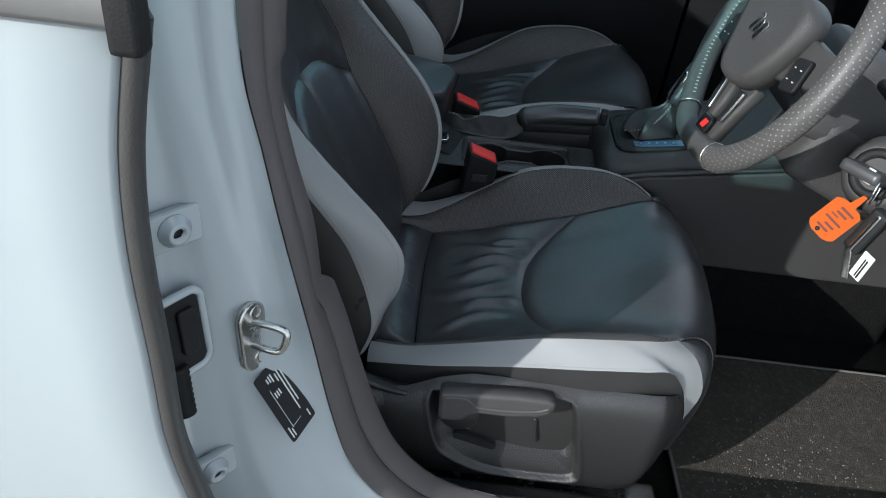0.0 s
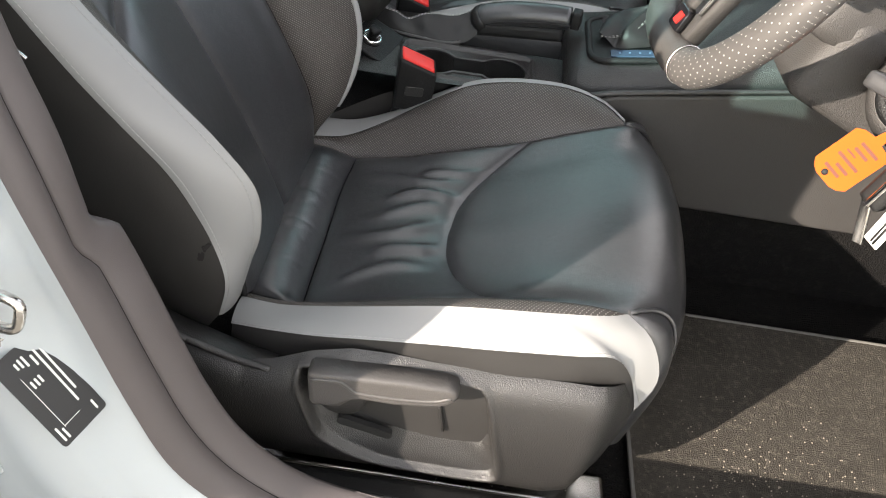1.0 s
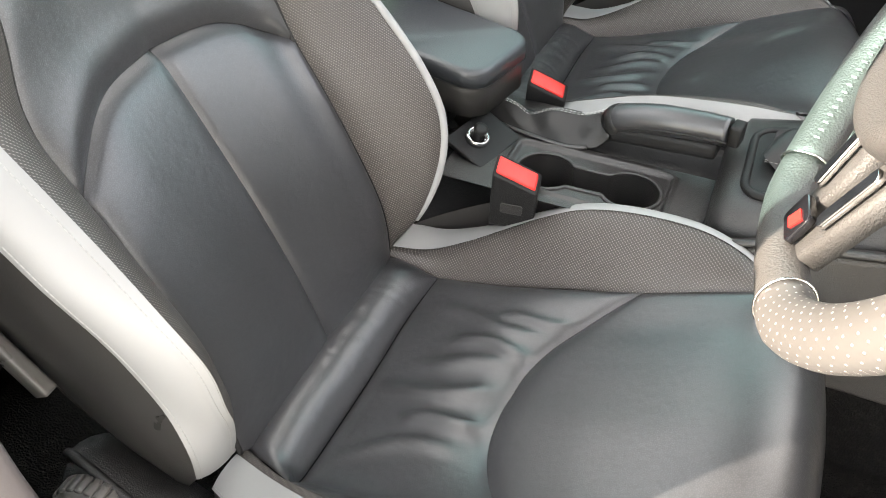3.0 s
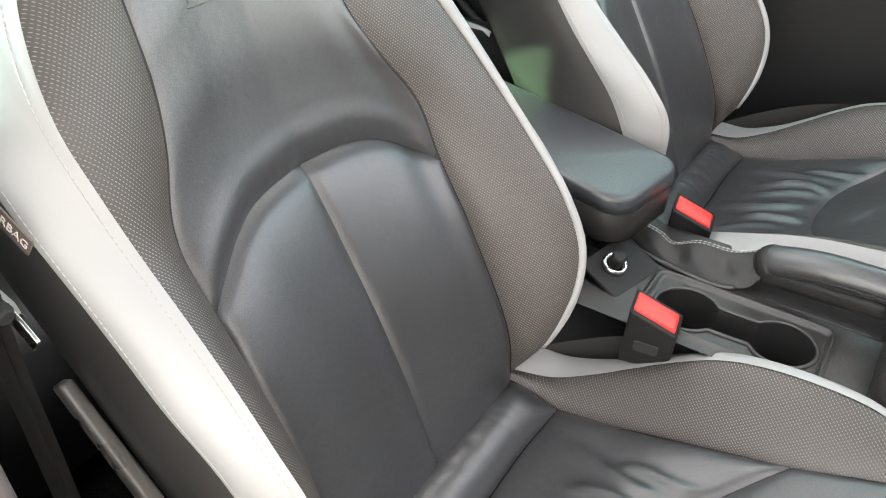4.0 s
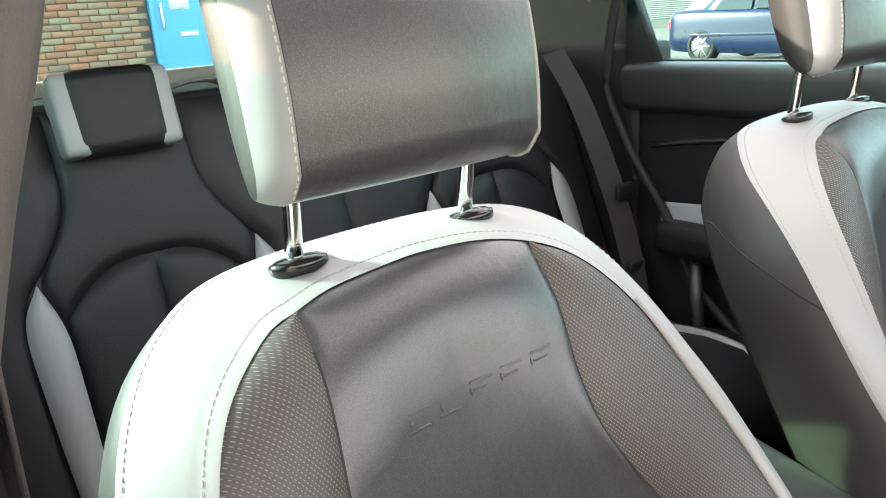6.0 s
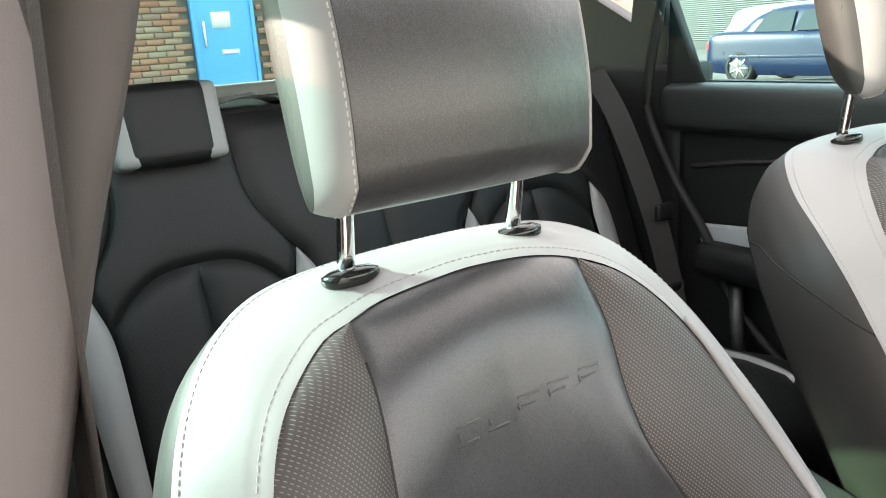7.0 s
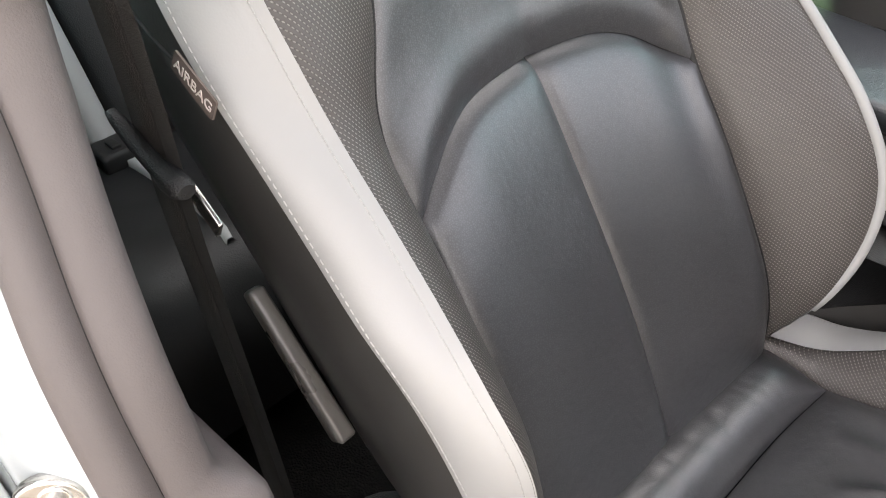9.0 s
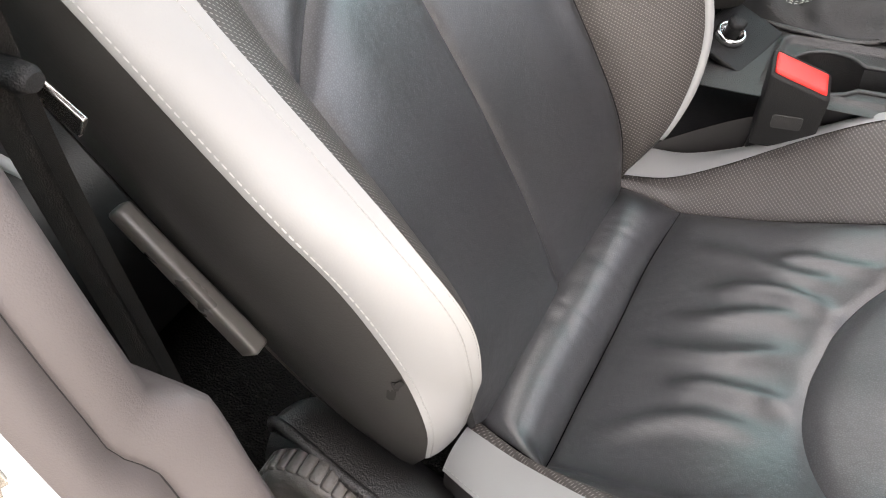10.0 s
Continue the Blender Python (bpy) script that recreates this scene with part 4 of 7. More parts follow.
# sill under the door opening
sill_top = rail([(-1.8, -0.325, 0.444), (-0.3, -0.325, 0.444), (0.16, -0.325, 0.444), (0.7, -0.325, 0.444), (1.3, -0.325, 0.447)], 30)
strip("sill_cover", [sill_top + np.array((0, 0.055, -0.09)), sill_top + np.array((0, 0.045, -0.015)), sill_top + np.array((0, 0.03, -0.002)), sill_top, sill_top + np.array((0, -0.03, -0.004)), sill_top + np.array((0, -0.045, -0.02))], SOFT, body, (0, 0, 1), label="black plastic sill cover")
strip("painted_sill", [sill_top + np.array((0, -0.042, -0.014)), sill_top + np.array((0, -0.07, -0.03)), sill_top + np.array((0, -0.12, -0.06)), sill_top + np.array((0, -0.15, -0.12)), sill_top + np.array((0, -0.13, -0.25))], PAINT, body, (0, -1, 0.5), label="white painted sill")

for dy, dz in ((0.012, 0.001), (-0.012, 0.0)):
    part("sill_rail", tube(sill_top + np.array((0, dy, dz)), 0.0028, 8), surface("sill_rail_black", (0.03, 0.03, 0.03), 0.2), body, "glossy black sill rail")

# rear door: skin, edge seal, waist strip, window and frame
rear_door = thing("rear_door", "closed white rear door with black edge seal and dark window", "car door")
edge_z = [(-0.127, 1.118), (-0.142, 1.03), (-0.146, 0.946), (-0.142, 0.84), (-0.140, 0.744), (-0.126, 0.647), (-0.10, 0.52), (-0.07, 0.40), (-0.05, 0.26)]
first = rail([(x, -0.502 - 0.014 * math.sin(math.pi * (1.118 - z) / 0.72), z) for x, z in edge_z], 30)
rows = [first + np.array((0, 0.022, 0)), first + np.array((0, 0.004, 0)), first + np.array((-0.005, -0.003, 0))]
for dx in np.linspace(0.05, 0.95, 16):
    rows.append(first * (max(0.0, 1 - dx * 0.8), 1, 1) + np.array((-dx - 0.02, -0.012 * math.sin(dx * 2.5), 0)) - np.array((0, 1, 0)) * (0.006 * np.exp(-(((first[:, 2] - 0.965) / 0.02) ** 2)) * min(1, dx * 3))[:, None])
strip("skin", rows, PAINT, rear_door, (0, -1, 0))
seal = first + np.array((0.010, 0.010, 0))
strip("edge_seal", [seal + np.array((-0.012, -0.006, 0)), seal + np.array((-0.004, -0.012, 0)), seal + np.array((0.003, -0.008, 0)), seal + np.array((0.004, 0.004, 0)), seal + np.array((-0.012, 0.03, 0))], surface("grey_edge_rubber", (0.06, 0.056, 0.053), 0.4, grain=0.0002), rear_door, (1, -1, 0), label="dark rubber edge seal")
part("waist_strip", block((0.95, 0.014, 0.022), (-0.60, -0.507, 1.128), 0.004), surface("waist_aluminium", (0.35, 0.34, 0.33), 0.4, metal=0.8), rear_door, "dull grey window waist strip")
part("strip_end", block((0.020, 0.022, 0.045), (-0.122, -0.505, 1.124), 0.005), RUBBER, rear_door)
part("window", prism([(-1.26, 1.12), (-0.14, 1.12), (-0.15, 1.44), (-1.26, 1.44)], 0.004, 0, Matrix(((1, 0, 0, 0), (0, 0.22, -1, -0.73), (0, 1, 0, 0), (0, 0, 0, 1)))), CLEAR, rear_door)
part("door_frame", tube(rail([(-0.140, -0.486, 1.13), (-0.140, -0.45, 1.25), (-0.14, -0.40, 1.40)], 12), 0.013, 10), SOFT, rear_door)
# carpet's dark colour on the panel stands in for the rear footwell's shade
part("inner_panel", block((0.90, 0.05, 0.86), (-0.70, -0.40, 0.67), 0.015), CARPET, rear_door)

# unseen rear quarter behind the door; its sloping window line shapes the sun patches
SIDE_ON = Matrix(((1, 0, 0, 0), (0, 0, 1, -0.45), (0, 1, 0, 0), (0, 0, 0, 1)))
quarter = [(-0.86, 1.10), (-0.95, 1.20), (-1.01, 1.30), (-1.05, 1.45), (-1.105, 1.45), (-1.105, 1.295), (-1.50, 1.295), (-1.56, 1.45), (-1.80, 1.45), (-1.80, 0.3), (-1.0, 0.3), (-1.0, 1.08)]
part("rear_quarter_sun_mask", prism(quarter, 0.06, 0.004, SIDE_ON), PAINT, body)
# pane added in the cut-out, green to tint the passenger seat's sun patch
part("added_quarter_pane", prism([(-1.55, 1.285), (-1.10, 1.285), (-1.10, 1.45), (-1.55, 1.45)], 0.004, 0, SIDE_ON @ pose(0, 0, 0.03)), glass("deep_green_glass", (0.80, 0.92, 0.73)), body, "added green quarter pane that tints the sun patch")
# roof and headliner, rear bulkhead and far side
ROOF_Z = 1.43
# opening added over the front seats to let in more skylight, under clear glass
for x0, x1, y0, y1 in ((-1.77, -0.78, -0.30, 0.92), (0.04, 0.40, -0.30, 0.92), (-0.78, 0.04, -0.30, -0.20), (-0.78, 0.04, 0.88, 0.92)):
    part("roof", block((x1 - x0, y1 - y0, 0.05), ((x0 + x1) / 2, (y0 + y1) / 2, ROOF_Z + 0.03), 0.004), PAINT, body)
    tagged(part("headliner", block((x1 - x0, y1 - y0, 0.016), ((x0 + x1) / 2, (y0 + y1) / 2, ROOF_Z - 0.006), 0.003), HEADLINER, body), "black fabric headliner")
part("light_opening_glass", block((0.82, 1.08, 0.006), (-0.37, 0.34, ROOF_Z + 0.04), 0.0), OPENING_GLASS, body, "clear pane over an added roof opening for skylight")
# unseen rail; its rear end bends down to cut off the sun patch's top
near_rail = rail([(1.15, -0.40, 1.05), (0.75, -0.36, 1.24), (0.35, -0.325, 1.42), (-0.1, -0.325, 1.45), (-0.60, -0.325, 1.455), (-0.82, -0.325, 1.425), (-1.08, -0.325, 1.362), (-1.40, -0.325, 1.25)], 60)
part("roof_rail", tube(near_rail, 0.035, 12), HEADLINER, body)
up_rail = near_rail[24:] * (1, 1, 0) + np.array((0, 0.03, 1.47))
strip("roof_side", [near_rail[24:], up_rail], HEADLINER, body, (0, 1, 0))
part("roof_rail", tube(rail([(1.15, 1.14, 1.05), (0.75, 1.05, 1.24), (0.35, 0.95, 1.41), (-0.4, 0.92, 1.42), (-1.2, 0.92, 1.41)], 40), 0.035, 12), HEADLINER, body)
part("roof_header", block((0.05, 1.30, 0.04), (0.40, 0.37, 1.405), 0.015), HEADLINER, body)

# the front door stands wide open, forward of the seat
front_door = thing("front_door", "white front door standing wide open with dark lining", "car door")
DOOR = Matrix.Translation((1.02, -0.46, 0.0)) @ pose(0, 0, 0, 0, 0, -96)
part("skin", prism([(0, 0.32), (0.98, 0.34), (1.05, 0.75), (1.02, 1.10), (0, 1.02)], 0.03, 0.01, DOOR @ Matrix(((1, 0, 0, 0), (0, 0, -1, -0.02), (0, 1, 0, 0), (0, 0, 0, 1)))), PAINT, front_door)
part("lining", prism([(0.03, 0.36), (0.95, 0.38), (1.0, 0.76), (0.98, 1.06), (0.03, 1.0)], 0.07, 0.02, DOOR @ Matrix(((1, 0, 0, 0), (0, 0, 1, -0.02), (0, 1, 0, 0), (0, 0, 0, 1)))), SOFT, front_door, "dark plastic door lining")
part("window_frame", tube([(DOOR @ Vector(p))[:] for p in smooth_curve([(0.05, 0, 1.02), (0.45, 0.05, 1.30), (0.72, 0.09, 1.42), (0.98, 0.09, 1.42), (1.02, 0.02, 1.08)], 30)], 0.018, 10), RUBBER, front_door)

# ---- cabin floor, tunnel and far side ----
floor_ob = part("floor", block((3.0, 1.50, 0.04), (0.0, 0.37, 0.305), 0.0), CARPET, None)
tagged(floor_ob, "dark carpeted cabin floor with sand and dust", "floor", kind="structure")
mat_ob = part("floor_mat", prism(rounded(0.62, 0.42, 0.05), 0.014, 0.004, pose(0.805, -0.08, 0.330)), MAT, None)
tagged(mat_ob, "dark textile floor mat with piped edge, dusty with sand", "floor mat")
part("mat_clip", disc_stack([(0.020, 0.343), (0.020, 0.347), (0.014, 0.350), (0.006, 0.350), (0.001, 0.348)], 24, pose(0.555, 0.055, 0)), SOFT, mat_ob, "round black mat clip")
part("mat_piping", tube([(0.805 + x, -0.08 + y, 0.343) for x, y in rounded(0.62, 0.42, 0.05)], 0.0030, 8, closed=True), surface("mat_edge", (0.13, 0.125, 0.115), 0.7), mat_ob, "grey piped edge")
GRIT = surface("sand", (0.30, 0.26, 0.21), 0.9)
rng = random.Random(4)
grit = bmesh.new()
for k in range(420):
    r = rng.uniform(0.0004, 0.0013)
    x, y = rng.gauss(0.68, 0.10), rng.gauss(-0.16, 0.06)
    bmesh.ops.create_icosphere(grit, subdivisions=1, radius=r, matrix=Matrix.Translation((x, y, 0.3445 if 0.52 < x < 1.0 else 0.326)))
tagged(part("sand_grains", grit, GRIT, None), "scattered pale sand grains on the floor mat", "sand", kind="stuff")

# far side of the car: lining, windows, pillars
far = thing("far_side", "dark cabin side with front and rear door linings and windows", "car side", kind="structure")
part("door_lining", block((1.55, 0.10, 0.86), (-0.10, 1.115, 0.70), 0.02), SOFT, far)
part("front_lining", block((0.75, 0.10, 0.80), (1.0, 1.115, 0.70), 0.02), SOFT, far)
part("rear_lining", block((0.70, 0.12, 0.90), (-1.22, 1.12, 0.72), 0.02), SOFT, far)
part("sill_ledge", block((1.60, 0.14, 0.10), (-0.10, 1.090, 1.080), 0.042, None, 6), surface("door_top_plastic", (0.016, 0.018, 0.018), 0.42, grain=0.0002, grain_size=0.0015), far, "soft rounded dark grey door top")
DOOR_WHITE = surface("door_white_insert", (0.40, 0.42, 0.43), 0.5)
GREY_TRIM = surface("grey_cabin_trim", (0.022, 0.024, 0.023), 0.5, grain=0.0003)
part("rear_pillar_lining", prism([(-0.90, 1.08), (-0.925, 1.40), (-0.995, 1.40), (-1.01, 1.26), (-1.22, 1.37), (-1.30, 1.40), (-1.55, 1.15), (-1.45, 1.0), (-0.90, 1.0)], 0.05, 0.006, Matrix(((1, 0, 0, 0), (0, 0, 1, 1.065), (0, 1, 0, 0), (0, 0, 0, 1)))), GREY_TRIM, far)
part("window_wedge", prism([(-0.905, 1.13), (-0.825, 1.13), (-0.90, 1.30)], 0.03, 0.004, Matrix(((1, 0, 0, 0), (0, 0, 1, 1.06), (0, 1, 0, 0), (0, 0, 0, 1)))), SOFT, far, "black plastic window wedge")
part("rear_door_seal", tube(rail([(-0.90, 1.05, 1.42), (-0.915, 1.045, 1.28), (-0.935, 1.04, 1.16), (-0.937, 1.04, 1.065), (-0.895, 1.04, 0.98), (-0.853, 1.04, 0.91), (-0.777, 1.04, 0.809), (-0.702, 1.04, 0.674), (-0.57, 1.04, 0.56)], 50), 0.011, 10), RUBBER, far)
part("lining_groove", tube(rail([(-0.835, 1.062, 0.954), (-0.65, 1.062, 0.980), (-0.30, 1.062, 1.0)], 12), 0.006, 8), PLASTIC, far, "rounded moulding across the door lining")
part("pocket_trim", block((0.34, 0.012, 0.026), (-0.52, 1.032, 0.530), 0.005, pose(0, 0, 0, 0, -12, 0)), DOOR_WHITE, far, "white trim of the door pocket")
part("middle_pillar", tube(rail([(-0.20, 1.10, 1.05), (-0.23, 1.04, 1.25), (-0.26, 0.93, 1.42)], 14), 0.05, 12), SOFT, far)
for x0, x1 in ((-0.88, -0.26), (-0.18, 0.75)):
    part("window_pane", prism([(x0, 1.12), (x1, 1.12), (x1 - 0.02, 1.42), (x0 - 0.04, 1.42)], 0.004, 0, Matrix(((1, 0, 0, 0), (0, -0.6, 1, 1.792), (0, 1, 0, 0), (0, 0, 0, 1)))), CLEAR, far)
part("armrest", block((0.62, 0.10, 0.07), (-0.48, 1.055, 0.765), 0.025), SOFT, far)
part("white_insert", block((0.44, 0.015, 0.046), (-0.585, 1.062, 0.827), 0.006, pose(0, 0, 0, 0, -5, 0)), DOOR_WHITE, far, "white door insert")
part("door_pocket", block((0.60, 0.08, 0.12), (-0.45, 1.07, 0.46), 0.02), SOFT, far)
part("pull_handle", tube(rail([(-0.70, 1.04, 0.72), (-0.67, 1.0, 0.66), (-0.66, 1.0, 0.58), (-0.68, 1.04, 0.52)], 14), 0.014, 10), PLASTIC, far)

# rear bulkhead: shelf and hatch
hatch = thing("rear_hatch", "dark hatch lining with glass and pale shelf edge", "hatch", kind="structure")
part("shelf", block((0.40, 1.25, 0.03), (-1.36, 0.37, 1.135), 0.01), HEADLINER, hatch)
part("hatch_lining", block((0.06, 1.30, 0.09), (-1.58, 0.37, 1.135), 0.02), surface("pale_hatch_edge", (0.42, 0.41, 0.36), 0.7), hatch)
part("hatch_header", block((0.10, 1.30, 0.06), (-1.32, 0.37, 1.42), 0.02), HEADLINER, hatch)
part("hatch_side", block((0.34, 0.10, 0.06), (-1.45, -0.27, 1.28), 0.02, pose(0, 0, 0, 0, 40, 0)), HEADLINER, hatch)
part("rear_wall", block((0.05, 1.5, 0.86), (-1.62, 0.37, 0.70), 0.02), SOFT, hatch)
part("rear_glass", prism([(-0.62, 0.0), (0.62, 0.0), (0.56, 0.34), (-0.56, 0.34)], 0.004, 0, Matrix.Translation((-1.59, 0.37, 1.16)) @ Matrix(((0, 0.75, -1, 0), (1, 0, 0, 0), (0, 0.70, 0.6, 0), (0, 0, 0, 1)))), CLEAR, hatch)
towel = bmesh.new()
bmesh.ops.create_grid(towel, x_segments=30, y_segments=10, size=0.5)
for v in towel.verts:
    v.co = (-1.20 + v.co.y * 0.06, 0.37 + v.co.x * 0.55, 1.165 + 0.012 * noise.noise(v.co * 9) + 0.010 * math.sin(v.co.x * 17))
for f in towel.faces:
    f.smooth = True
tagged(part("folded_blind", towel, surface("silver_foil", (0.7, 0.7, 0.68), 0.35, metal=0.3), None), "crumpled silver sun blind along the rear shelf", "sun blind")

# rear bench
bench = thing("rear_bench", "black leather rear bench with white side bolsters", "rear seat")
RLEAN = radians(20)


def on_rear(y, s, d):
    return (-0.90 + d * math.cos(RLEAN) - s * math.sin(RLEAN), y, 0.58 + d * math.sin(RLEAN) + s * math.cos(RLEAN))


part("bench_frame", block((0.14, 1.34, 0.66), on_rear(0.37, 0.30, -0.085), 0.05, pose(0, 0, 0, 0, -20, 0)), SIDE, bench)
for c in (0.04, 0.77):
    left = smooth_curve([on_rear(c - 0.15, 0.0, 0.0), on_rear(c - 0.15, 0.2, 0.0), on_rear(c - 0.15, 0.292, 0.0)], 24)
    right = smooth_curve([on_rear(c + 0.15, 0.0, 0.0), on_rear(c + 0.15, 0.2, 0.0), on_rear(c + 0.15, 0.292, 0.0)], 24)
    base = np.linspace(left[0], right[0], 41)
    arch_c = smooth_curve([left[-1], on_rear(c - 0.122, 0.324, 0.0), on_rear(c - 0.085, 0.352, 0.0), on_rear(c - 0.045, 0.366, 0.0), on_rear(c, 0.368, 0.0), on_rear(c + 0.045, 0.366, 0.0), on_rear(c + 0.085, 0.352, 0.0), on_rear(c + 0.122, 0.324, 0.0), right[-1]], 41)
    for a, b in ((0, 21), (20, 41)):
        split = base[20] + (arch_c[20] - base[20]) * np.linspace(0, 1, 24)[:, None]
        sheet("lower_panel", coons(base[a:b], arch_c[a:b], left if a == 0 else split, right if b == 41 else split), SHADED_LEATHER, bench, FORWARD, puff=0.012, edge=0.016)
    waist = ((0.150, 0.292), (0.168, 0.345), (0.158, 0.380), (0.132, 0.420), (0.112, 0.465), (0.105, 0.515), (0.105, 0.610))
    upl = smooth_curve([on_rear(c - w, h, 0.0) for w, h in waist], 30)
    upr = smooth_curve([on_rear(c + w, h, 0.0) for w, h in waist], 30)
    sheet("upper_panel", coons(arch_c, np.linspace(upl[-1], upr[-1], 41), upl, upr), SHADED_LEATHER, bench, FORWARD, puff=0.010, edge=0.012)
    for sgn in (-1, 1):
        a = smooth_curve([on_rear(c + sgn * 0.155, -0.03, 0.01), on_rear(c + sgn * 0.152, 0.18, 0.014), on_rear(c + sgn * 0.153, 0.28, 0.008), on_rear(c + sgn * 0.170, 0.352, 0.0)], 30)
        b = smooth_curve([on_rear(c + sgn * 0.195, -0.03, 0.01), on_rear(c + sgn * 0.205, 0.18, 0.010), on_rear(c + sgn * 0.204, 0.30, 0.004), on_rear(c + sgn * 0.174, 0.360, 0.0)], 30)
        sheet("white_bolster", np.stack([a + (b - a) * t for t in np.linspace(0, 1, 9)], 1), WHITE, bench, FORWARD, puff=0.012, edge=0.014, label="white leather side bolster")
        o0 = smooth_curve([on_rear(c + sgn * 0.195, 0.0, -0.004), on_rear(c + sgn * 0.200, 0.30, -0.004)] + [on_rear(c + sgn * w, h, -0.002) for w, h in waist[2:]], 30)
        o1 = smooth_curve([on_rear(c + sgn * (0.365 if (c < 0.4) == (sgn > 0) else 0.28), h, -0.004) for h in (0.0, 0.3, 0.61)], 30)
        sheet("side_panel", np.stack([o0 + (o1 - o0) * t for t in np.linspace(0, 1, 12)], 1), SHADED_LEATHER, bench, FORWARD, puff=0.010, edge=0.014)
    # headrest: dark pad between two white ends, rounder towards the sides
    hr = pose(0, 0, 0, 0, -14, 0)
    part("rear_headrest", block((0.088, 0.142, 0.132), on_rear(c - 0.005, 0.594, 0.020), 0.030, hr, 5), SHADED_LEATHER, bench, "black leather headrest with white ends")
    for sgn in (-1, 1):
        part("headrest_end", block((0.086, 0.046, 0.128), on_rear(c - 0.005 + sgn * 0.066, 0.594, 0.0195), 0.021, hr, 5, (0.9, 1.0)), WHITE, bench, "white leather headrest end")
cush = np.stack([np.array([(x, y, z) for y in np.linspace(-0.28, 1.02, 40)]) for x, z in ((-0.92, 0.57), (-0.82, 0.575), (-0.70, 0.585), (-0.60, 0.60), (-0.52, 0.60), (-0.47, 0.57), (-0.455, 0.50), (-0.46, 0.38))])
sheet("bench_cushion", cush, SHADED_LEATHER, bench, (0.3, 0, 1), puff=0.015, edge=0.03)
for y in (-0.14, 0.20, 0.93):
    a = smooth_curve([(-0.90, y, 0.592), (-0.75, y + 0.004, 0.600), (-0.60, y, 0.618), (-0.50, y - 0.006, 0.612)], 24)
    sheet("cushion_stripe", np.stack([a + np.array((0, 0, -0.012)), a + np.array((0, 0.006, 0.002)), a + np.array((0, 0.016, 0.002)), a + np.array((0, 0.022, -0.012))], 1), WHITE, bench, (0, 0, 1), puff=0.002, edge=0.01, label="white leather stripe")
# rear belt and its buckle
rear_belt = thing("rear_seat_belt", "dark blue-black rear seat belt with its guide", "seat belt")
a = smooth_curve([(-1.02, 0.955, 1.16), (-0.95, 0.965, 1.05), (-0.87, 0.975, 0.87), (-0.82, 0.985, 0.70), (-0.80, 0.99, 0.58)], 30)
sheet("webbing", np.stack([a + np.array((0.02, 0.035, 0.01)) * t for t in np.linspace(-0.6, 0.6, 5)], 1), WEBBING, rear_belt, (1, -1, 0), puff=0.0, groove=0.0)
part("guide", block((0.012, 0.05, 0.035), (-0.845, 0.985, 0.865), 0.005), SOFT, rear_belt)
part("tongue", block((0.012, 0.05, 0.02), (-0.815, 0.99, 0.70), 0.005), SOFT, rear_belt)
rb = thing("rear_buckle_housing", "black moulded belt buckle housing in the rear cushion", "buckle housing")
part("housing", block((0.07, 0.06, 0.03), (-0.86, -0.135, 0.60), 0.008), SOFT, rb)
part("slot", block((0.03, 0.014, 0.006), (-0.855, -0.135, 0.6165), 0.002), RUBBER, rb)

# ---- driver's seat: side cover, levers, label ----
def within(x, z, outline):
    """Distance to a polygon's edge: positive inside it."""
    p = np.array(outline, float)
    best, odd = np.full(x.shape, 9.0), np.zeros(x.shape, bool)
    for (ax, az), (bx, bz) in zip(p, np.roll(p, -1, 0)):
        ex, ez = bx - ax, bz - az
        t = np.clip(((x - ax) * ex + (z - az) * ez) / (ex * ex + ez * ez), 0, 1)
        best = np.minimum(best, np.hypot(x - ax - t * ex, z - az - t * ez))
        odd ^= ((az > z) != (bz > z)) & (x < ax + (z - az) / (ez if ez else 1e-9) * ex)
    return np.where(odd, best, -best)


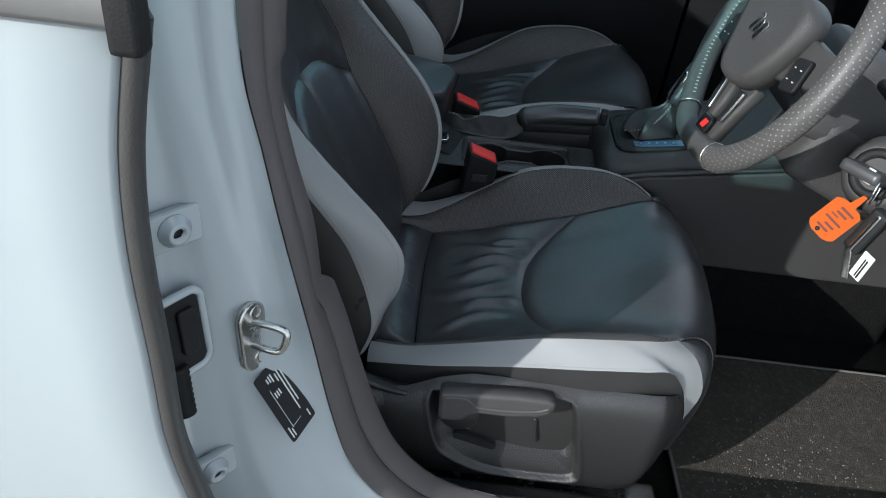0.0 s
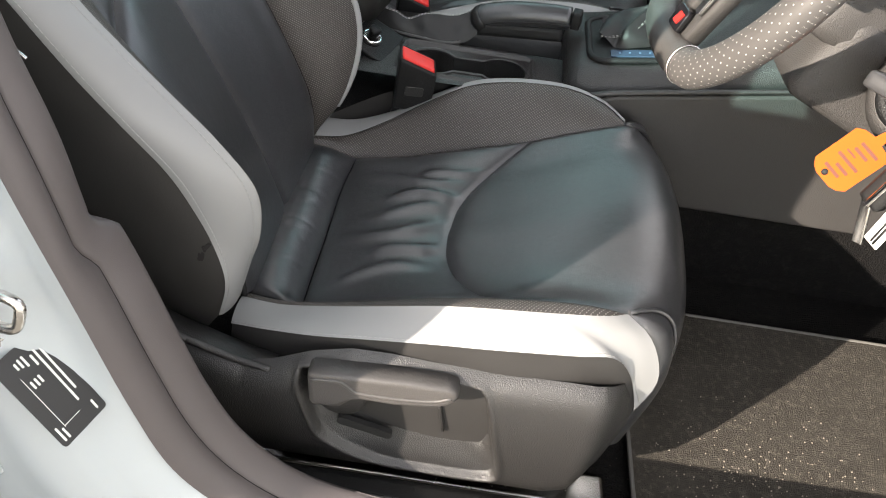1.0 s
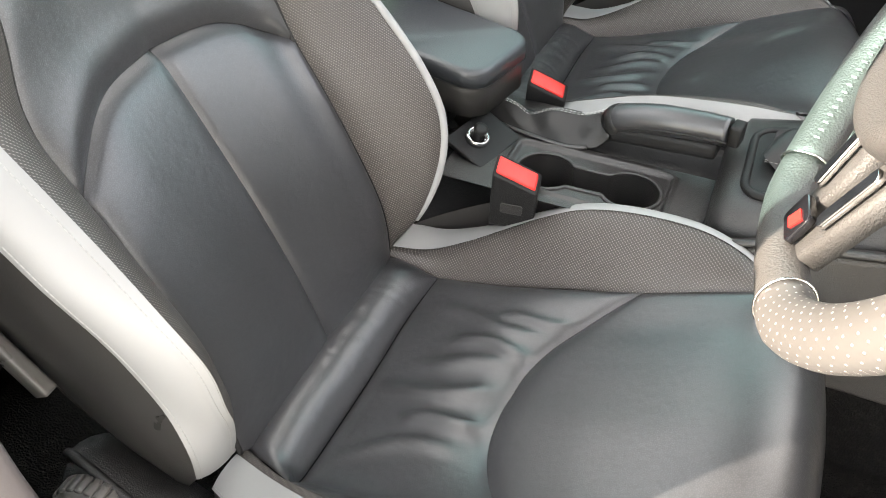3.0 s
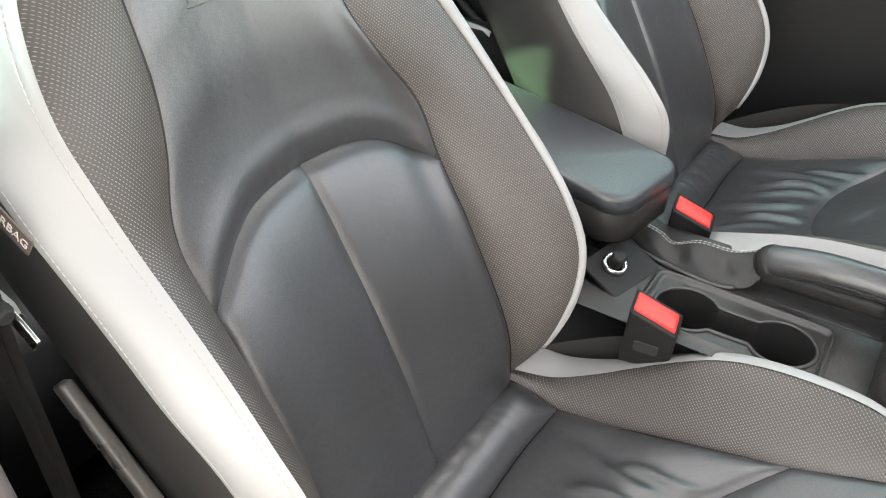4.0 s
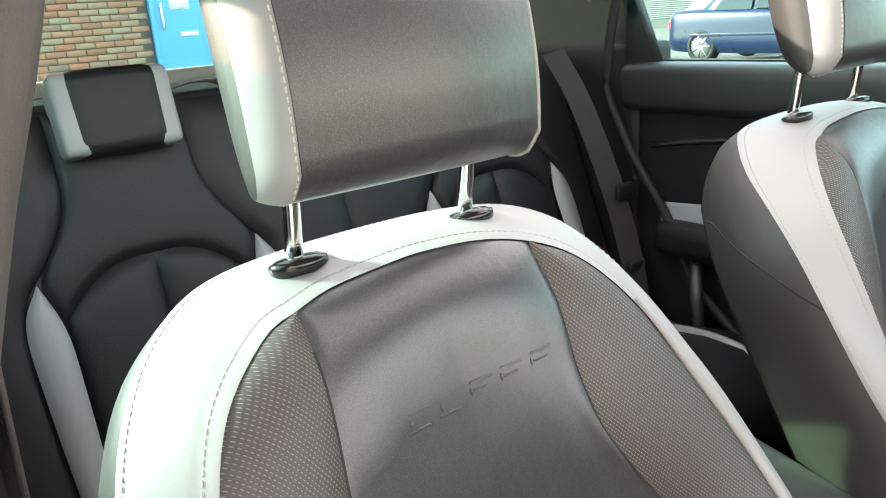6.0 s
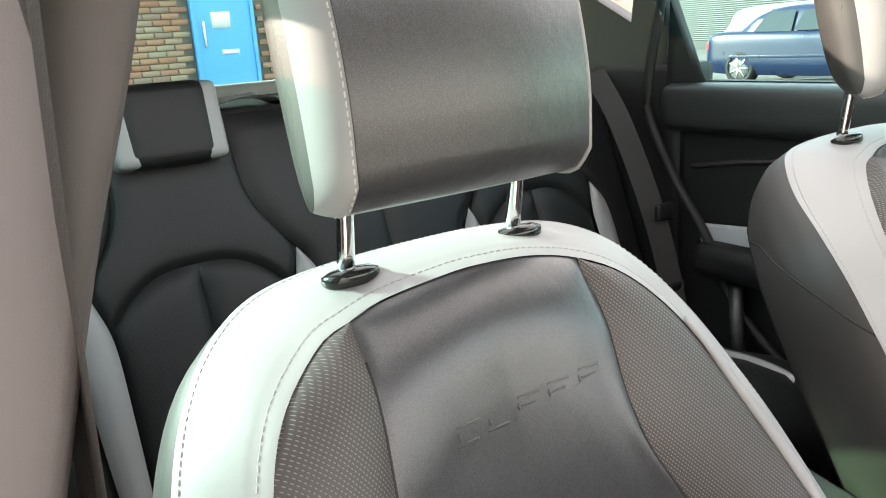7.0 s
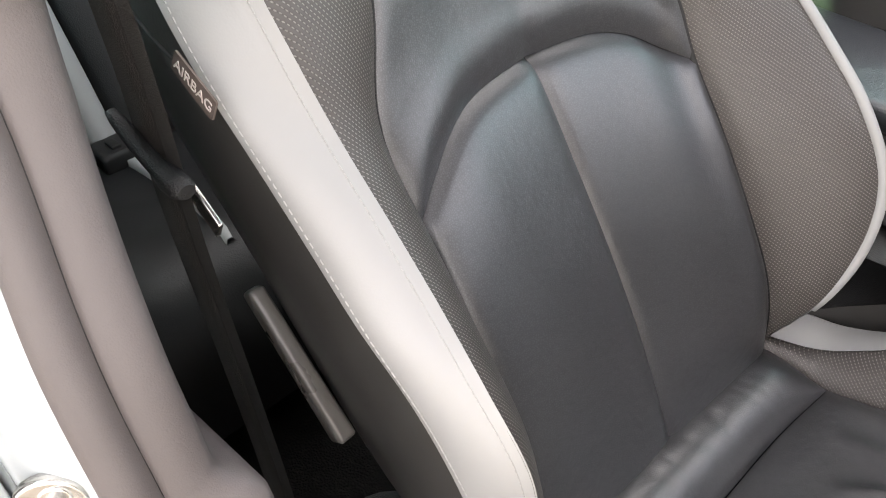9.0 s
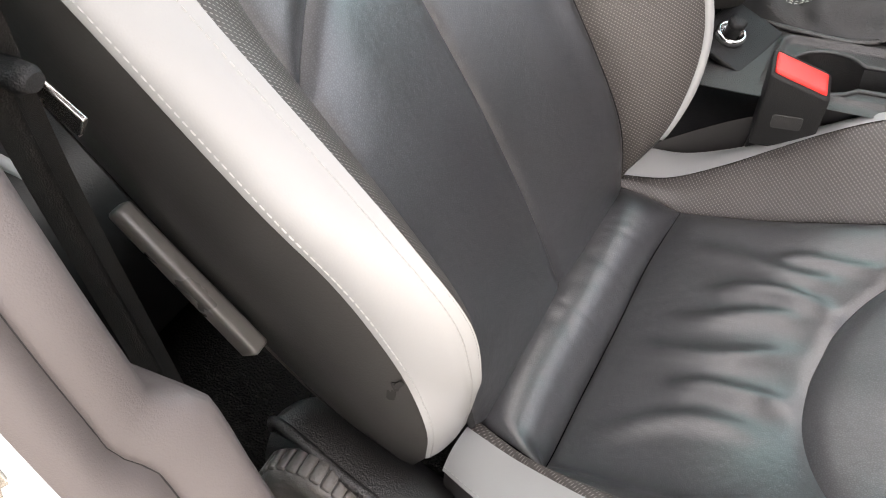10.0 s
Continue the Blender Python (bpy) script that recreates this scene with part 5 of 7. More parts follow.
def side_cover(seat):
    """Moulded plastic cover on the sill side of the cushion, with its recess."""
    xs = np.linspace(-0.125, 0.425, 220)
    top = np.interp(xs, [-0.125, -0.04, 0.03, 0.06, 0.10, 0.14, 0.18, 0.22, 0.28, 0.36, 0.39, 0.412, 0.425], [0.575, 0.572, 0.562, 0.572, 0.594, 0.607, 0.608, 0.605, 0.603, 0.606, 0.606, 0.596, 0.575])
    low = np.interp(xs, [-0.125, 0.0, 0.36, 0.385, 0.408, 0.425], [0.44, 0.412, 0.412, 0.422, 0.46, 0.52])
    v = np.linspace(0, 1, 120)[:, None]
    x = np.broadcast_to(xs, (120, 220))
    z = low + (top - low) * v
    lip_line = smooth_curve([(0.092, 0.580, 0), (0.120, 0.586, 0), (0.186, 0.590, 0), (0.262, 0.591, 0), (0.278, 0.576, 0), (0.292, 0.520, 0), (0.306, 0.458, 0), (0.298, 0.436, 0),
                             (0.236, 0.431, 0), (0.172, 0.439, 0), (0.118, 0.470, 0), (0.102, 0.502, 0), (0.092, 0.548, 0), (0.090, 0.566, 0), (0.092, 0.580, 0)], 70)[:-1, :2]
    floor_line = [(0.100, 0.560), (0.185, 0.570), (0.268, 0.573), (0.279, 0.549), (0.287, 0.500), (0.281, 0.482), (0.240, 0.482), (0.140, 0.500), (0.110, 0.520)]
    d, f = within(x, z, lip_line), within(x, z, floor_line)
    ramp = np.clip(d, 0, 1) / (np.clip(d, 0, 1) + np.clip(-f, 0, 1) + 1e-6)
    depth = 0.008 * soft_step(d, 0.0, 0.005) + 0.018 * ramp
    d = -d
    edge = np.minimum(z - low, top - z)
    roundness = 0.020 * np.exp(-edge / 0.012) + 0.030 * soft_step(x, 0.37, 0.43) ** 2 + 0.012 * soft_step(-x, -0.02, 0.12)
    lipring = 0.0018 * np.exp(-((d - 0.003) / 0.003) ** 2)
    y = -0.272 + depth + roundness - lipring
    g = np.stack([x, y, z], -1)
    cover = part("side_cover", grid_mesh("side_cover", g, normals(g, (0, -1, 0))[1], steps(g, 1), steps(g, 0)), PLASTIC, seat, "grained black plastic seat side cover")
    # raising lever: a broad root that steps to a thinner blade
    prof = [(0.102, 0.592), (0.106, 0.597), (0.144, 0.600), (0.198, 0.604), (0.236, 0.604), (0.246, 0.601), (0.249, 0.594), (0.247, 0.586), (0.240, 0.578), (0.228, 0.572), (0.189, 0.566), (0.154, 0.566), (0.146, 0.563), (0.139, 0.555), (0.134, 0.549), (0.108, 0.546), (0.103, 0.551)]
    bm = prism([(x, z) for x, z in prof][::-1], 0.021, 0.006, Matrix(((1, 0, 0, 0), (0, 0, -1, -0.262), (0, 1, 0, 0), (0, 0, 0, 1))), 3)
    lever_mat = surface("lever_plastic", (0.060, 0.056, 0.054), 0.42, grain=0.0002)
    lever = part("lever", bm, lever_mat, cover, "smooth grey plastic raising lever")
    part("lever_lip", tube(smooth_curve([(0.106, -0.2825, 0.589), (0.132, -0.2825, 0.592), (0.142, -0.2828, 0.586), (0.152, -0.2828, 0.579), (0.189, -0.2828, 0.579), (0.225, -0.2828, 0.584), (0.242, -0.2822, 0.592)], 30), 0.0022, 8), lever_mat, lever)
    part("lever_pivot", disc_stack([(0.026, 0), (0.026, 0.010), (0.022, 0.013), (0.001, 0.013)], 28, Matrix.Translation((0.132, -0.252, 0.536)) @ facing((0, -1, 0))), PLASTIC, cover)
    part("slot", prism(rounded(0.062, 0.012, 0.005), 0.006, 0, Matrix.Translation((0.158, -0.2560, 0.489)) @ facing((0, -1, 0)) @ pose(0, 0, 0, 0, 0, -16)), RUBBER, cover)
    part("rib", block((0.004, 0.012, 0.046), (0.237, -0.249, 0.516), 0.0015, pose(0, 0, 0, 0, -10, 0)), PLASTIC, cover)
    # fin and recline wheel behind the backrest's foot
    fin = smooth_curve([(-0.126, -0.238, 0.575), (-0.113, -0.241, 0.600), (-0.086, -0.246, 0.603), (-0.04, -0.252, 0.588), (0.02, -0.255, 0.567), (0.06, -0.262, 0.566)], 40)
    part("fin", tube(fin, np.interp(np.linspace(0, 1, 40), [0, 0.2, 0.8, 1], [0.003, 0.0042, 0.0045, 0.003]), 12), PLASTIC, cover)
    skirt = np.stack([fin + np.array((0, 0.004 * k, -0.02 * k)) for k in range(6)])
    part("fin_skirt", grid_mesh("fin_skirt", skirt, normals(skirt, (0, -1, 0))[1]), PLASTIC, cover)
    inner = np.stack([fin + np.array((0, 0.012 * k, -0.0022 * k * k)) for k in range(6)])
    part("cover_shoulder", grid_mesh("cover_shoulder", inner, normals(inner, (0, 0, 1))[1]), PLASTIC, cover)
    WHEEL_GREY = surface("wheel_plastic", (0.13, 0.122, 0.115), 0.36, grain=0.0002)
    m = Matrix.Translation((-0.073, -0.256, 0.562)) @ facing((0.1, -1, 0.12))
    wheel = part("recline_wheel", disc_stack([(0.036, -0.004), (0.038, 0.0), (0.038, 0.016), (0.034, 0.021), (0.018, 0.022), (0.016, 0.018), (0.001, 0.018)], 40, m), WHEEL_GREY, cover, "ribbed dark grey recline wheel")
    for k in range(26):
        ang = 2 * math.pi * k / 26
        part("grip_rib", block((0.005, 0.0082, 0.0175), (0, 0, 0), 0.0012, m @ pose(0.038 * math.cos(ang), 0.038 * math.sin(ang), 0.008, 0, 0, math.degrees(ang)), 1), WHEEL_GREY, wheel)
    # backrest release handle
    lever = block((0.017, 0.014, 0.122), (0, 0, 0), 0.0045, Matrix.Translation((-0.132, -0.2380, 0.739)) @ pose(0, 0, 0, 0, -30, 4), 3, (0.85, 0.85))
    part("release_handle", lever, surface("handle_plastic", (0.085, 0.080, 0.075), 0.28), seat, "dark plastic backrest release handle")
    # sewn-in airbag tag
    along, out = Vector((0.035, 0.001, -0.026)).normalized(), Vector((0.12, -1.0, 0.1)).normalized()
    out = (out - along * out.dot(along)).normalized()
    up = out.cross(along)
    m = Matrix.Translation((-0.127, -0.2420, 0.947)) @ Matrix((along, up, out)).transposed().to_4x4()
    tag = part("airbag_tag", prism(rounded(0.036, 0.0145, 0.001, 1), 0.0012, 0, m), surface("tag_fabric", (0.10, 0.075, 0.065), 0.8), seat, "brown sewn tag reading airbag")
    txt = bpy.data.curves.new("letters", "FONT")
    txt.body, txt.size, txt.align_x, txt.align_y, txt.extrude = "AIRBAG", 0.0094, "CENTER", "CENTER", 0.0002
    holder = bpy.data.objects.new("letters", txt)
    me = bpy.data.meshes.new_from_object(holder)
    bpy.data.objects.remove(holder)
    me.transform(m @ pose(0, 0, 0.0015))
    part("lettering", me, surface("tag_print", (0.55, 0.50, 0.47), 0.7), tag, "pale woven lettering")
    # dark scuffs on the side
    SCUFF = surface("scuffed_leatherette", (0.010, 0.009, 0.009), 0.55, vary=0.4, vary_size=0.006)
    for dx, dz, w, h2, r in ((0.004, 0.004, 0.006, 0.003, 50), (0.001, 0.001, 0.0025, 0.006, 10), (-0.003, -0.009, 0.0045, 0.008, -12), (-0.002, -0.015, 0.004, 0.009, 18), (0.003, -0.027, 0.003, 0.007, 25)):
        part("scuff", prism(rounded(1.4 * w, 1.4 * h2, min(w, h2) * 0.6), 0.0006, 0.0003, Matrix.Translation((-0.013 + dx, -0.2147 - 0.05 * dz + 0.3 * dx, 0.672 + dz)) @ facing((0.30, -0.95, 0.08)) @ pose(0, 0, 0, 0, 0, r)), SCUFF, seat)


side_cover(driver_seat)

# ---- driver's belt ----
belt = thing("seat_belt", "brown-black seat belt hanging slack beside the driver's seat", "seat belt")
mid = smooth_curve([(-0.07, -0.255, 1.32), (-0.080, -0.262, 1.20), (-0.089, -0.265, 1.12), (-0.112, -0.266, 1.02), (-0.120, -0.267, 0.955), (-0.138, -0.268, 0.87), (-0.148, -0.268, 0.80), (-0.152, -0.269, 0.74), (-0.155, -0.275, 0.60), (-0.15, -0.29, 0.45)], 60)
g = np.stack([mid + np.array((0.99, 0.08, 0.05)) * w + np.array((0, 0.0035 * math.exp(-(((w + 0.010) / 0.004) ** 2)), 0)) for w in np.linspace(-0.033, 0.013, 15)], 1)
sheet("webbing", g, WEBBING, belt, (0.3, -1, 0), puff=0, groove=0)
a, b = np.array((-0.166, -0.276, 0.936)), np.array((-0.105, -0.272, 0.908))
handle = part("tongue_handle", tube(a + (b - a) * np.linspace(0, 1, 14)[:, None] + np.array((0, 0, -0.006)) * np.sin(np.linspace(0, 3.1, 14))[:, None], np.interp(np.linspace(0, 1, 14), [0, 0.1, 0.6, 0.75, 0.95, 1], [0.003, 0.0045, 0.0055, 0.0075, 0.0075, 0.005]), 14, flat=0.8), SOFT, belt, "black plastic tongue handle")
part("tongue_blade", block((0.030, 0.003, 0.016), (-0.115, -0.264, 0.890), 0.001, pose(0, 0, 0, 0, 42, 0)), STEEL, handle, "steel tongue blade")

# ---- centre console ----
console = thing("centre_console", "dark plastic centre console with cup holders", "console")
xs, ys = np.linspace(0.035, 0.365, 170), np.linspace(0.222, 0.428, 106)
X, Y = np.meshgrid(xs, ys)
Z = np.full_like(X, 0.634)
plate = inside(X - 0.203, Y - 0.286, 0.196, 0.092, 0.012)
Z += 0.004 * np.exp(-((plate / 0.003) ** 2)) - 0.003 * soft_step(-plate, 0, 0.004)
cups = np.minimum(np.hypot(X - 0.153, Y - 0.284) - 0.037, np.hypot(X - 0.257, Y - 0.285) - 0.036)
channel = np.maximum(abs(Y - 0.2845) - 0.021, abs(X - 0.205) - 0.03)
slot = inside(X - 0.255, Y - 0.372, 0.22, 0.055, 0.02)
Z -= 0.035 * soft_step(-slot, -0.001, 0.008)
g = np.stack([X, Y, Z], -1)
tray = part("tray", grid_mesh("tray", g, normals(g, (0, 0, 1))[1], steps(g, 1), steps(g, 0)), PLASTIC, console, "grained cup holder tray")
hollow = (np.minimum(cups, channel) < 0.0).ravel()
bm = bmesh.new()
bm.from_mesh(tray.data)
bm.faces.ensure_lookup_table()
bmesh.ops.delete(bm, geom=[f for f in bm.faces if all(hollow[v.index] for v in f.verts)], context="FACES")
bm.to_mesh(tray.data)
bm.free()
well = [(0.153 + 0.037 * math.cos(q), 0.284 + 0.037 * math.sin(q)) for q in np.linspace(0.62, 2 * math.pi - 0.62, 34)]
well += [(0.257 + 0.036 * math.cos(q), 0.285 + 0.036 * math.sin(q)) for q in np.linspace(-math.pi + 0.62, math.pi - 0.62, 34)]
well = np.array(well + well[:1])
walls = np.stack([np.column_stack([well * (1 - k) + (well - (0.205, 0.2845)) * k + np.array((0.205, 0.2845)) * k, np.full(len(well), z)]) for k, z in ((0, 0.6315), (0.0, 0.628), (0.0, 0.58), (0.0, 0.535))])
part("cup_wall", grid_mesh("cup_wall", walls), PLASTIC, tray, "smooth dark cup holder wall")
part("cup_lip", tube([(x, y, 0.6315) for x, y in well[:-1]], 0.0026, 8, closed=True), PLASTIC, tray)
part("console_body", block((0.56, 0.215, 0.24), (0.06, 0.335, 0.430), 0.012), SOFT, console)
for cx, cy in ((0.153, 0.284), (0.257, 0.285)):
    # rubber's darker colour adds to the shade at the bottom of the cups
    part("cup_floor", disc_stack([(0.035, 0.5345), (0.035, 0.537), (0.001, 0.537)], 28, pose(cx, cy, 0)), RUBBER, console)
# socket panel
m = Matrix.Translation((0.064, 0.302, 0.645)) @ facing((0.35, -0.12, 1), (0.25, 1, 0))
part("socket_panel", prism(rounded(0.062, 0.085, 0.006), 0.006, 0.002, m @ pose(0, 0, -0.006)), SOFT, console)
socket = part("socket_ring", disc_stack([(0.0155, 0.0), (0.0155, 0.006), (0.014, 0.008), (0.0115, 0.008), (0.0105, 0.003), (0.001, 0.003)], 28, m @ pose(-0.004, -0.010, 0)), CHROME, console, "chrome ring of the power socket")
part("socket_plug", disc_stack([(0.0075, 0.003), (0.0075, 0.014), (0.009, 0.016), (0.009, 0.021), (0.006, 0.023), (0.001, 0.023)], 20, m @ pose(-0.004, -0.010, 0)), SOFT, socket)
# raised front with the selector
sections = []
for x, w, zt in ((0.346, 0.080, 0.645), (0.350, 0.095, 0.664), (0.366, 0.106, 0.680), (0.44, 0.112, 0.691), (0.52, 0.112, 0.709), (0.62, 0.112, 0.742), (0.74, 0.112, 0.80)):
    ring = [(x, 0.332 - w - 0.006, 0.50), (x, 0.332 - w - 0.004, zt - 0.045), (x, 0.332 - w, zt - 0.022), (x, 0.332 - w + 0.010, zt - 0.006), (x, 0.332 - w + 0.024, zt), (x, 0.332, zt + 0.002), (x, 0.332 + w - 0.024, zt), (x, 0.332 + w, zt - 0.022), (x, 0.332 + w + 0.006, 0.50)]
    sections.append(smooth_curve(ring, 33))
strip("selector_surround", sections, PLASTIC, console, (0, 0, 1), label="raised dark plastic selector surround")
part("surround_front", block((0.03, 0.19, 0.15), (0.362, 0.332, 0.575), 0.012), PLASTIC, console)
part("side_panel", prism([(0.30, 0.499), (1.14, 0.497), (1.14, 0.765), (0.75, 0.728), (0.632, 0.706), (0.417, 0.668), (0.36, 0.650), (0.30, 0.640)], 0.02, 0.005, Matrix(((1, 0, 0, 0), (0, 0, -1, 0.218), (0, 1, 0, 0), (0, 0, 0, 1)))), surface("console_side_plastic", (0.048, 0.045, 0.043), 0.55, grain=0.0004, grain_size=0.0014), console, "grey-brown console side panel")
part("side_ledge", tube(smooth_curve([(0.36, 0.203, 0.655), (0.417, 0.203, 0.671), (0.632, 0.203, 0.710), (0.75, 0.203, 0.730), (1.10, 0.203, 0.764)], 20), 0.004, 8), PLASTIC, console)
part("tunnel", block((1.8, 0.26, 0.20), (0.1, 0.37, 0.39), 0.03), CARPET, console, "carpeted tunnel")
# selector gaiter, frame, display, knob
PALE_BLUE = surface("display_mark_blue", (0.10, 0.18, 0.30), 0.3)
selector = thing("gear_selector", "automatic gear selector with white-stitched black leather gaiter", "gear selector")
tilt = pose(0, 0, 0, 0, -9, 0)
frame_m = Matrix.Translation((0.440, 0.324, 0.692)) @ tilt
part("frame", tube([(frame_m @ Vector((x, y, 0.003)))[:] for x, y in rounded(0.132, 0.136, 0.024)], 0.0050, 8, closed=True), SOFT, selector)
part("bezel", prism(rounded(0.128, 0.132, 0.022), 0.004, 0.001, frame_m), SOFT, selector)
part("position_display", prism(rounded(0.092, 0.020, 0.003), 0.002, 0.001, frame_m @ pose(0.008, -0.050, 0.004)), surface("display_glass", (0.05, 0.08, 0.13), 0.12), selector, "glossy grey-blue position display")
for k in range(5):
    part("display_mark", prism(rounded(0.003, 0.005, 0.001, 1), 0.0006, 0, frame_m @ pose(-0.025 + 0.014 * k, -0.050, 0.006)), PALE_BLUE, selector)
rows = []
for t in np.linspace(0, 1, 16):
    w = 0.050 * (1 - t) ** 1.3 + 0.015 * t + 0.004 * math.sin(6 * t)
    cx, cz = 0.438 + 0.034 * t, 0.696 + 0.056 * t
    rows.append([(cx + w * math.copysign(abs(math.cos(a)) ** 0.6, math.cos(a)) + 0.005 * math.sin(5 * a + 7 * t), 0.335 + 0.90 * w * math.copysign(abs(math.sin(a)) ** 0.6, math.sin(a)), cz + 0.007 * math.sin(4 * a + 9 * t) * (1 - t)) for a in np.linspace(0, 2 * math.pi, 41)])
strip("gaiter", rows, GAITER, selector, (0, 0, 1))
for off in (0.0, 0.004):
    line = smooth_curve([(0.388, 0.306 + off, 0.698), (0.412, 0.302 + off, 0.704), (0.434, 0.304 + off, 0.718), (0.450, 0.310 + off, 0.737), (0.460, 0.316 + off, 0.752)], 30)
    part("stitching", stitches(line, np.tile((-0.3, -0.4, 0.85), (30, 1)), radius=0.0005, lift=0.0014), GREY_THREAD, selector, kind="stuff")
part("knob", block((0.042, 0.046, 0.078), (0.484, 0.331, 0.789), 0.017, pose(0, 0, 0, 0, 18, 0), 4, (0.8, 0.9)), BLACK, selector)
part("knob_trim", block((0.010, 0.020, 0.062), (0.466, 0.328, 0.784), 0.004, pose(0, 0, 0, 0, 18, 0)), CHROME, selector)

# handbrake with its gaiter
brake = thing("handbrake", "black leather handbrake lever with stitched gaiter", "handbrake")
grip = smooth_curve([(0.205, 0.372, 0.664), (0.225, 0.366, 0.676), (0.265, 0.359, 0.689), (0.315, 0.352, 0.697), (0.345, 0.347, 0.700)], 26)
part("grip", tube(grip, np.interp(np.linspace(0, 1, 26), [0, 0.1, 0.5, 1], [0.017, 0.020, 0.0195, 0.0175]), 20, flat=0.95), BLACK, brake)
part("button", block((0.014, 0.022, 0.026), (0.353, 0.3455, 0.701), 0.004, pose(0, 0, 0, 0, -2, -12)), SOFT, brake, "black push button")
part("cuff", tube(grip[:4] + np.array((0.004, 0, 0)), [0.0205, 0.0225, 0.0225, 0.0205], 20, flat=0.95), GAITER, brake)
part("grip_underside", block((0.130, 0.032, 0.020), (0.275, 0.357, 0.668), 0.006, pose(0, 0, 0, 0, -8, -8)), SOFT, brake, "black plastic lever underside")
part("grip_seam", tube(grip + np.array((0, -0.0185, -0.004)), 0.0012, 6), DARK_SEAM_AND_GAP, brake)
top_line = smooth_curve([(0.040, 0.382, 0.655), (0.058, 0.378, 0.659), (0.083, 0.374, 0.657), (0.103, 0.371, 0.650), (0.133, 0.371, 0.664), (0.174, 0.371, 0.667), (0.209, 0.370, 0.686)], 44)
near_foot = smooth_curve([(0.038, 0.366, 0.634), (0.083, 0.352, 0.634), (0.123, 0.344, 0.634), (0.165, 0.340, 0.634), (0.198, 0.346, 0.640), (0.212, 0.352, 0.658)], 44)
far_foot = smooth_curve([(0.038, 0.396, 0.634), (0.083, 0.402, 0.634), (0.123, 0.402, 0.634), (0.165, 0.400, 0.634), (0.198, 0.394, 0.640), (0.212, 0.388, 0.658)], 44)
rows = []
for k in range(44):
    u, section = k / 43, []
    for foot, way in ((near_foot[k], 1), (far_foot[k], -1)):
        for w in np.linspace(0, 1, 13)[:: way] if way > 0 else np.linspace(1, 0, 13)[1:]:
            p = foot + (top_line[k] - foot) * w
            belly = math.sin(math.pi * w)
            crease = (0.0013 * math.sin(22 * u + 3.0 * w) + 0.0005 * math.sin(41 * u - 3.0 * w + 1.0)) * belly
            section.append(p + np.array((0, -way * (0.003 + crease), 0.5 * crease)) * belly)
    rows.append(section)
strip("gaiter", rows, GAITER, brake, (0, 0, 1), label="creased black leather gaiter")
for off in (-0.0022, 0.0022):
    part("stitching", stitches(top_line + np.array((0, off, 0.0)), np.tile((0, -0.3, 0.95), (44, 1)), radius=0.0005, lift=0.0010), THREAD, brake, kind="stuff")
part("gaiter_rim", tube(near_foot[:36] + np.array((0, -0.004, 0.003)), 0.0028, 8), PLASTIC, brake, "moulded rim along the gaiter")

# armrest box
armrest = thing("armrest", "blue-grey leather centre armrest on its hinged box", "armrest")
lid = [(x - 0.117 + 0.17 * y, y + 0.369) for x, y in rounded(0.37, 0.140, 0.032, 8)]


def sloped(bm):
    """The lid slopes down towards its front."""
    for v in bm.verts:
        v.co.z += 0.18 * (0.08 - v.co.x)
    return bm


part("lid_pad", sloped(prism(lid, 0.024, 0.010, pose(0, 0, 0.700), 5)), surface("armrest_leather", (0.036, 0.040, 0.045), 0.38, grain=0.0002, grain_size=0.0018, spec=0.8), armrest)
part("lid_base", sloped(prism([((x + 0.1) * 0.985 - 0.1, (y - 0.369) * 0.98 + 0.369) for x, y in lid], 0.044, 0.012, pose(0, 0, 0.660), 4)), SIDE, armrest)
part("lid_seam", tube([(x, y, 0.7005 + 0.18 * (0.08 - x)) for x, y in lid], 0.0010, 6, closed=True), RUBBER, armrest)
part("box", block((0.22, 0.13, 0.10), (-0.14, 0.385, 0.62), 0.012), SOFT, armrest)


def slanted(size, at, bevel, m, slope=0.40):
    """A rounded block whose upper half slopes down towards its front, set by m."""
    bm = block(size, at, bevel)
    for v in bm.verts:
        if v.co.z > 0:
            v.co.z -= slope * v.co.x
    bmesh.ops.transform(bm, matrix=m, verts=bm.verts)
    return bm


def buckle(at, turn):
    b = thing("belt_buckle", "black seat belt buckle with red release button", "belt buckle", "belt buckles")
    m = Matrix.Translation(at) @ turn
    part("housing", slanted((0.054, 0.034, 0.078), (0, 0, 0), 0.004, m), SOFT, b)
    part("button", slanted((0.047, 0.025, 0.008), (0, -0.001, 0.0385), 0.003, m), RED, b, "red release button")
    part("slot", slanted((0.044, 0.003, 0.004), (0, 0.0135, 0.0385), 0.0006, m), RUBBER, b)
    part("badge", prism(rounded(0.026, 0.016, 0.003), 0.0012, 0.0005, m @ pose(-0.001, -0.0168, -0.004, 90, 0, 0)), PLASTIC, b)
    part("stalk", block((0.040, 0.012, 0.14), (0, 0, 0), 0.004, m @ pose(-0.012, 0, -0.10, 0, 6, 0)), SOFT, b)


buckle((0.134, 0.226, 0.627), pose(0, 0, 0, 9, 3, 10))
buckle((0.099, 0.450, 0.616), pose(0, 0, 0, 9, 3, 10))

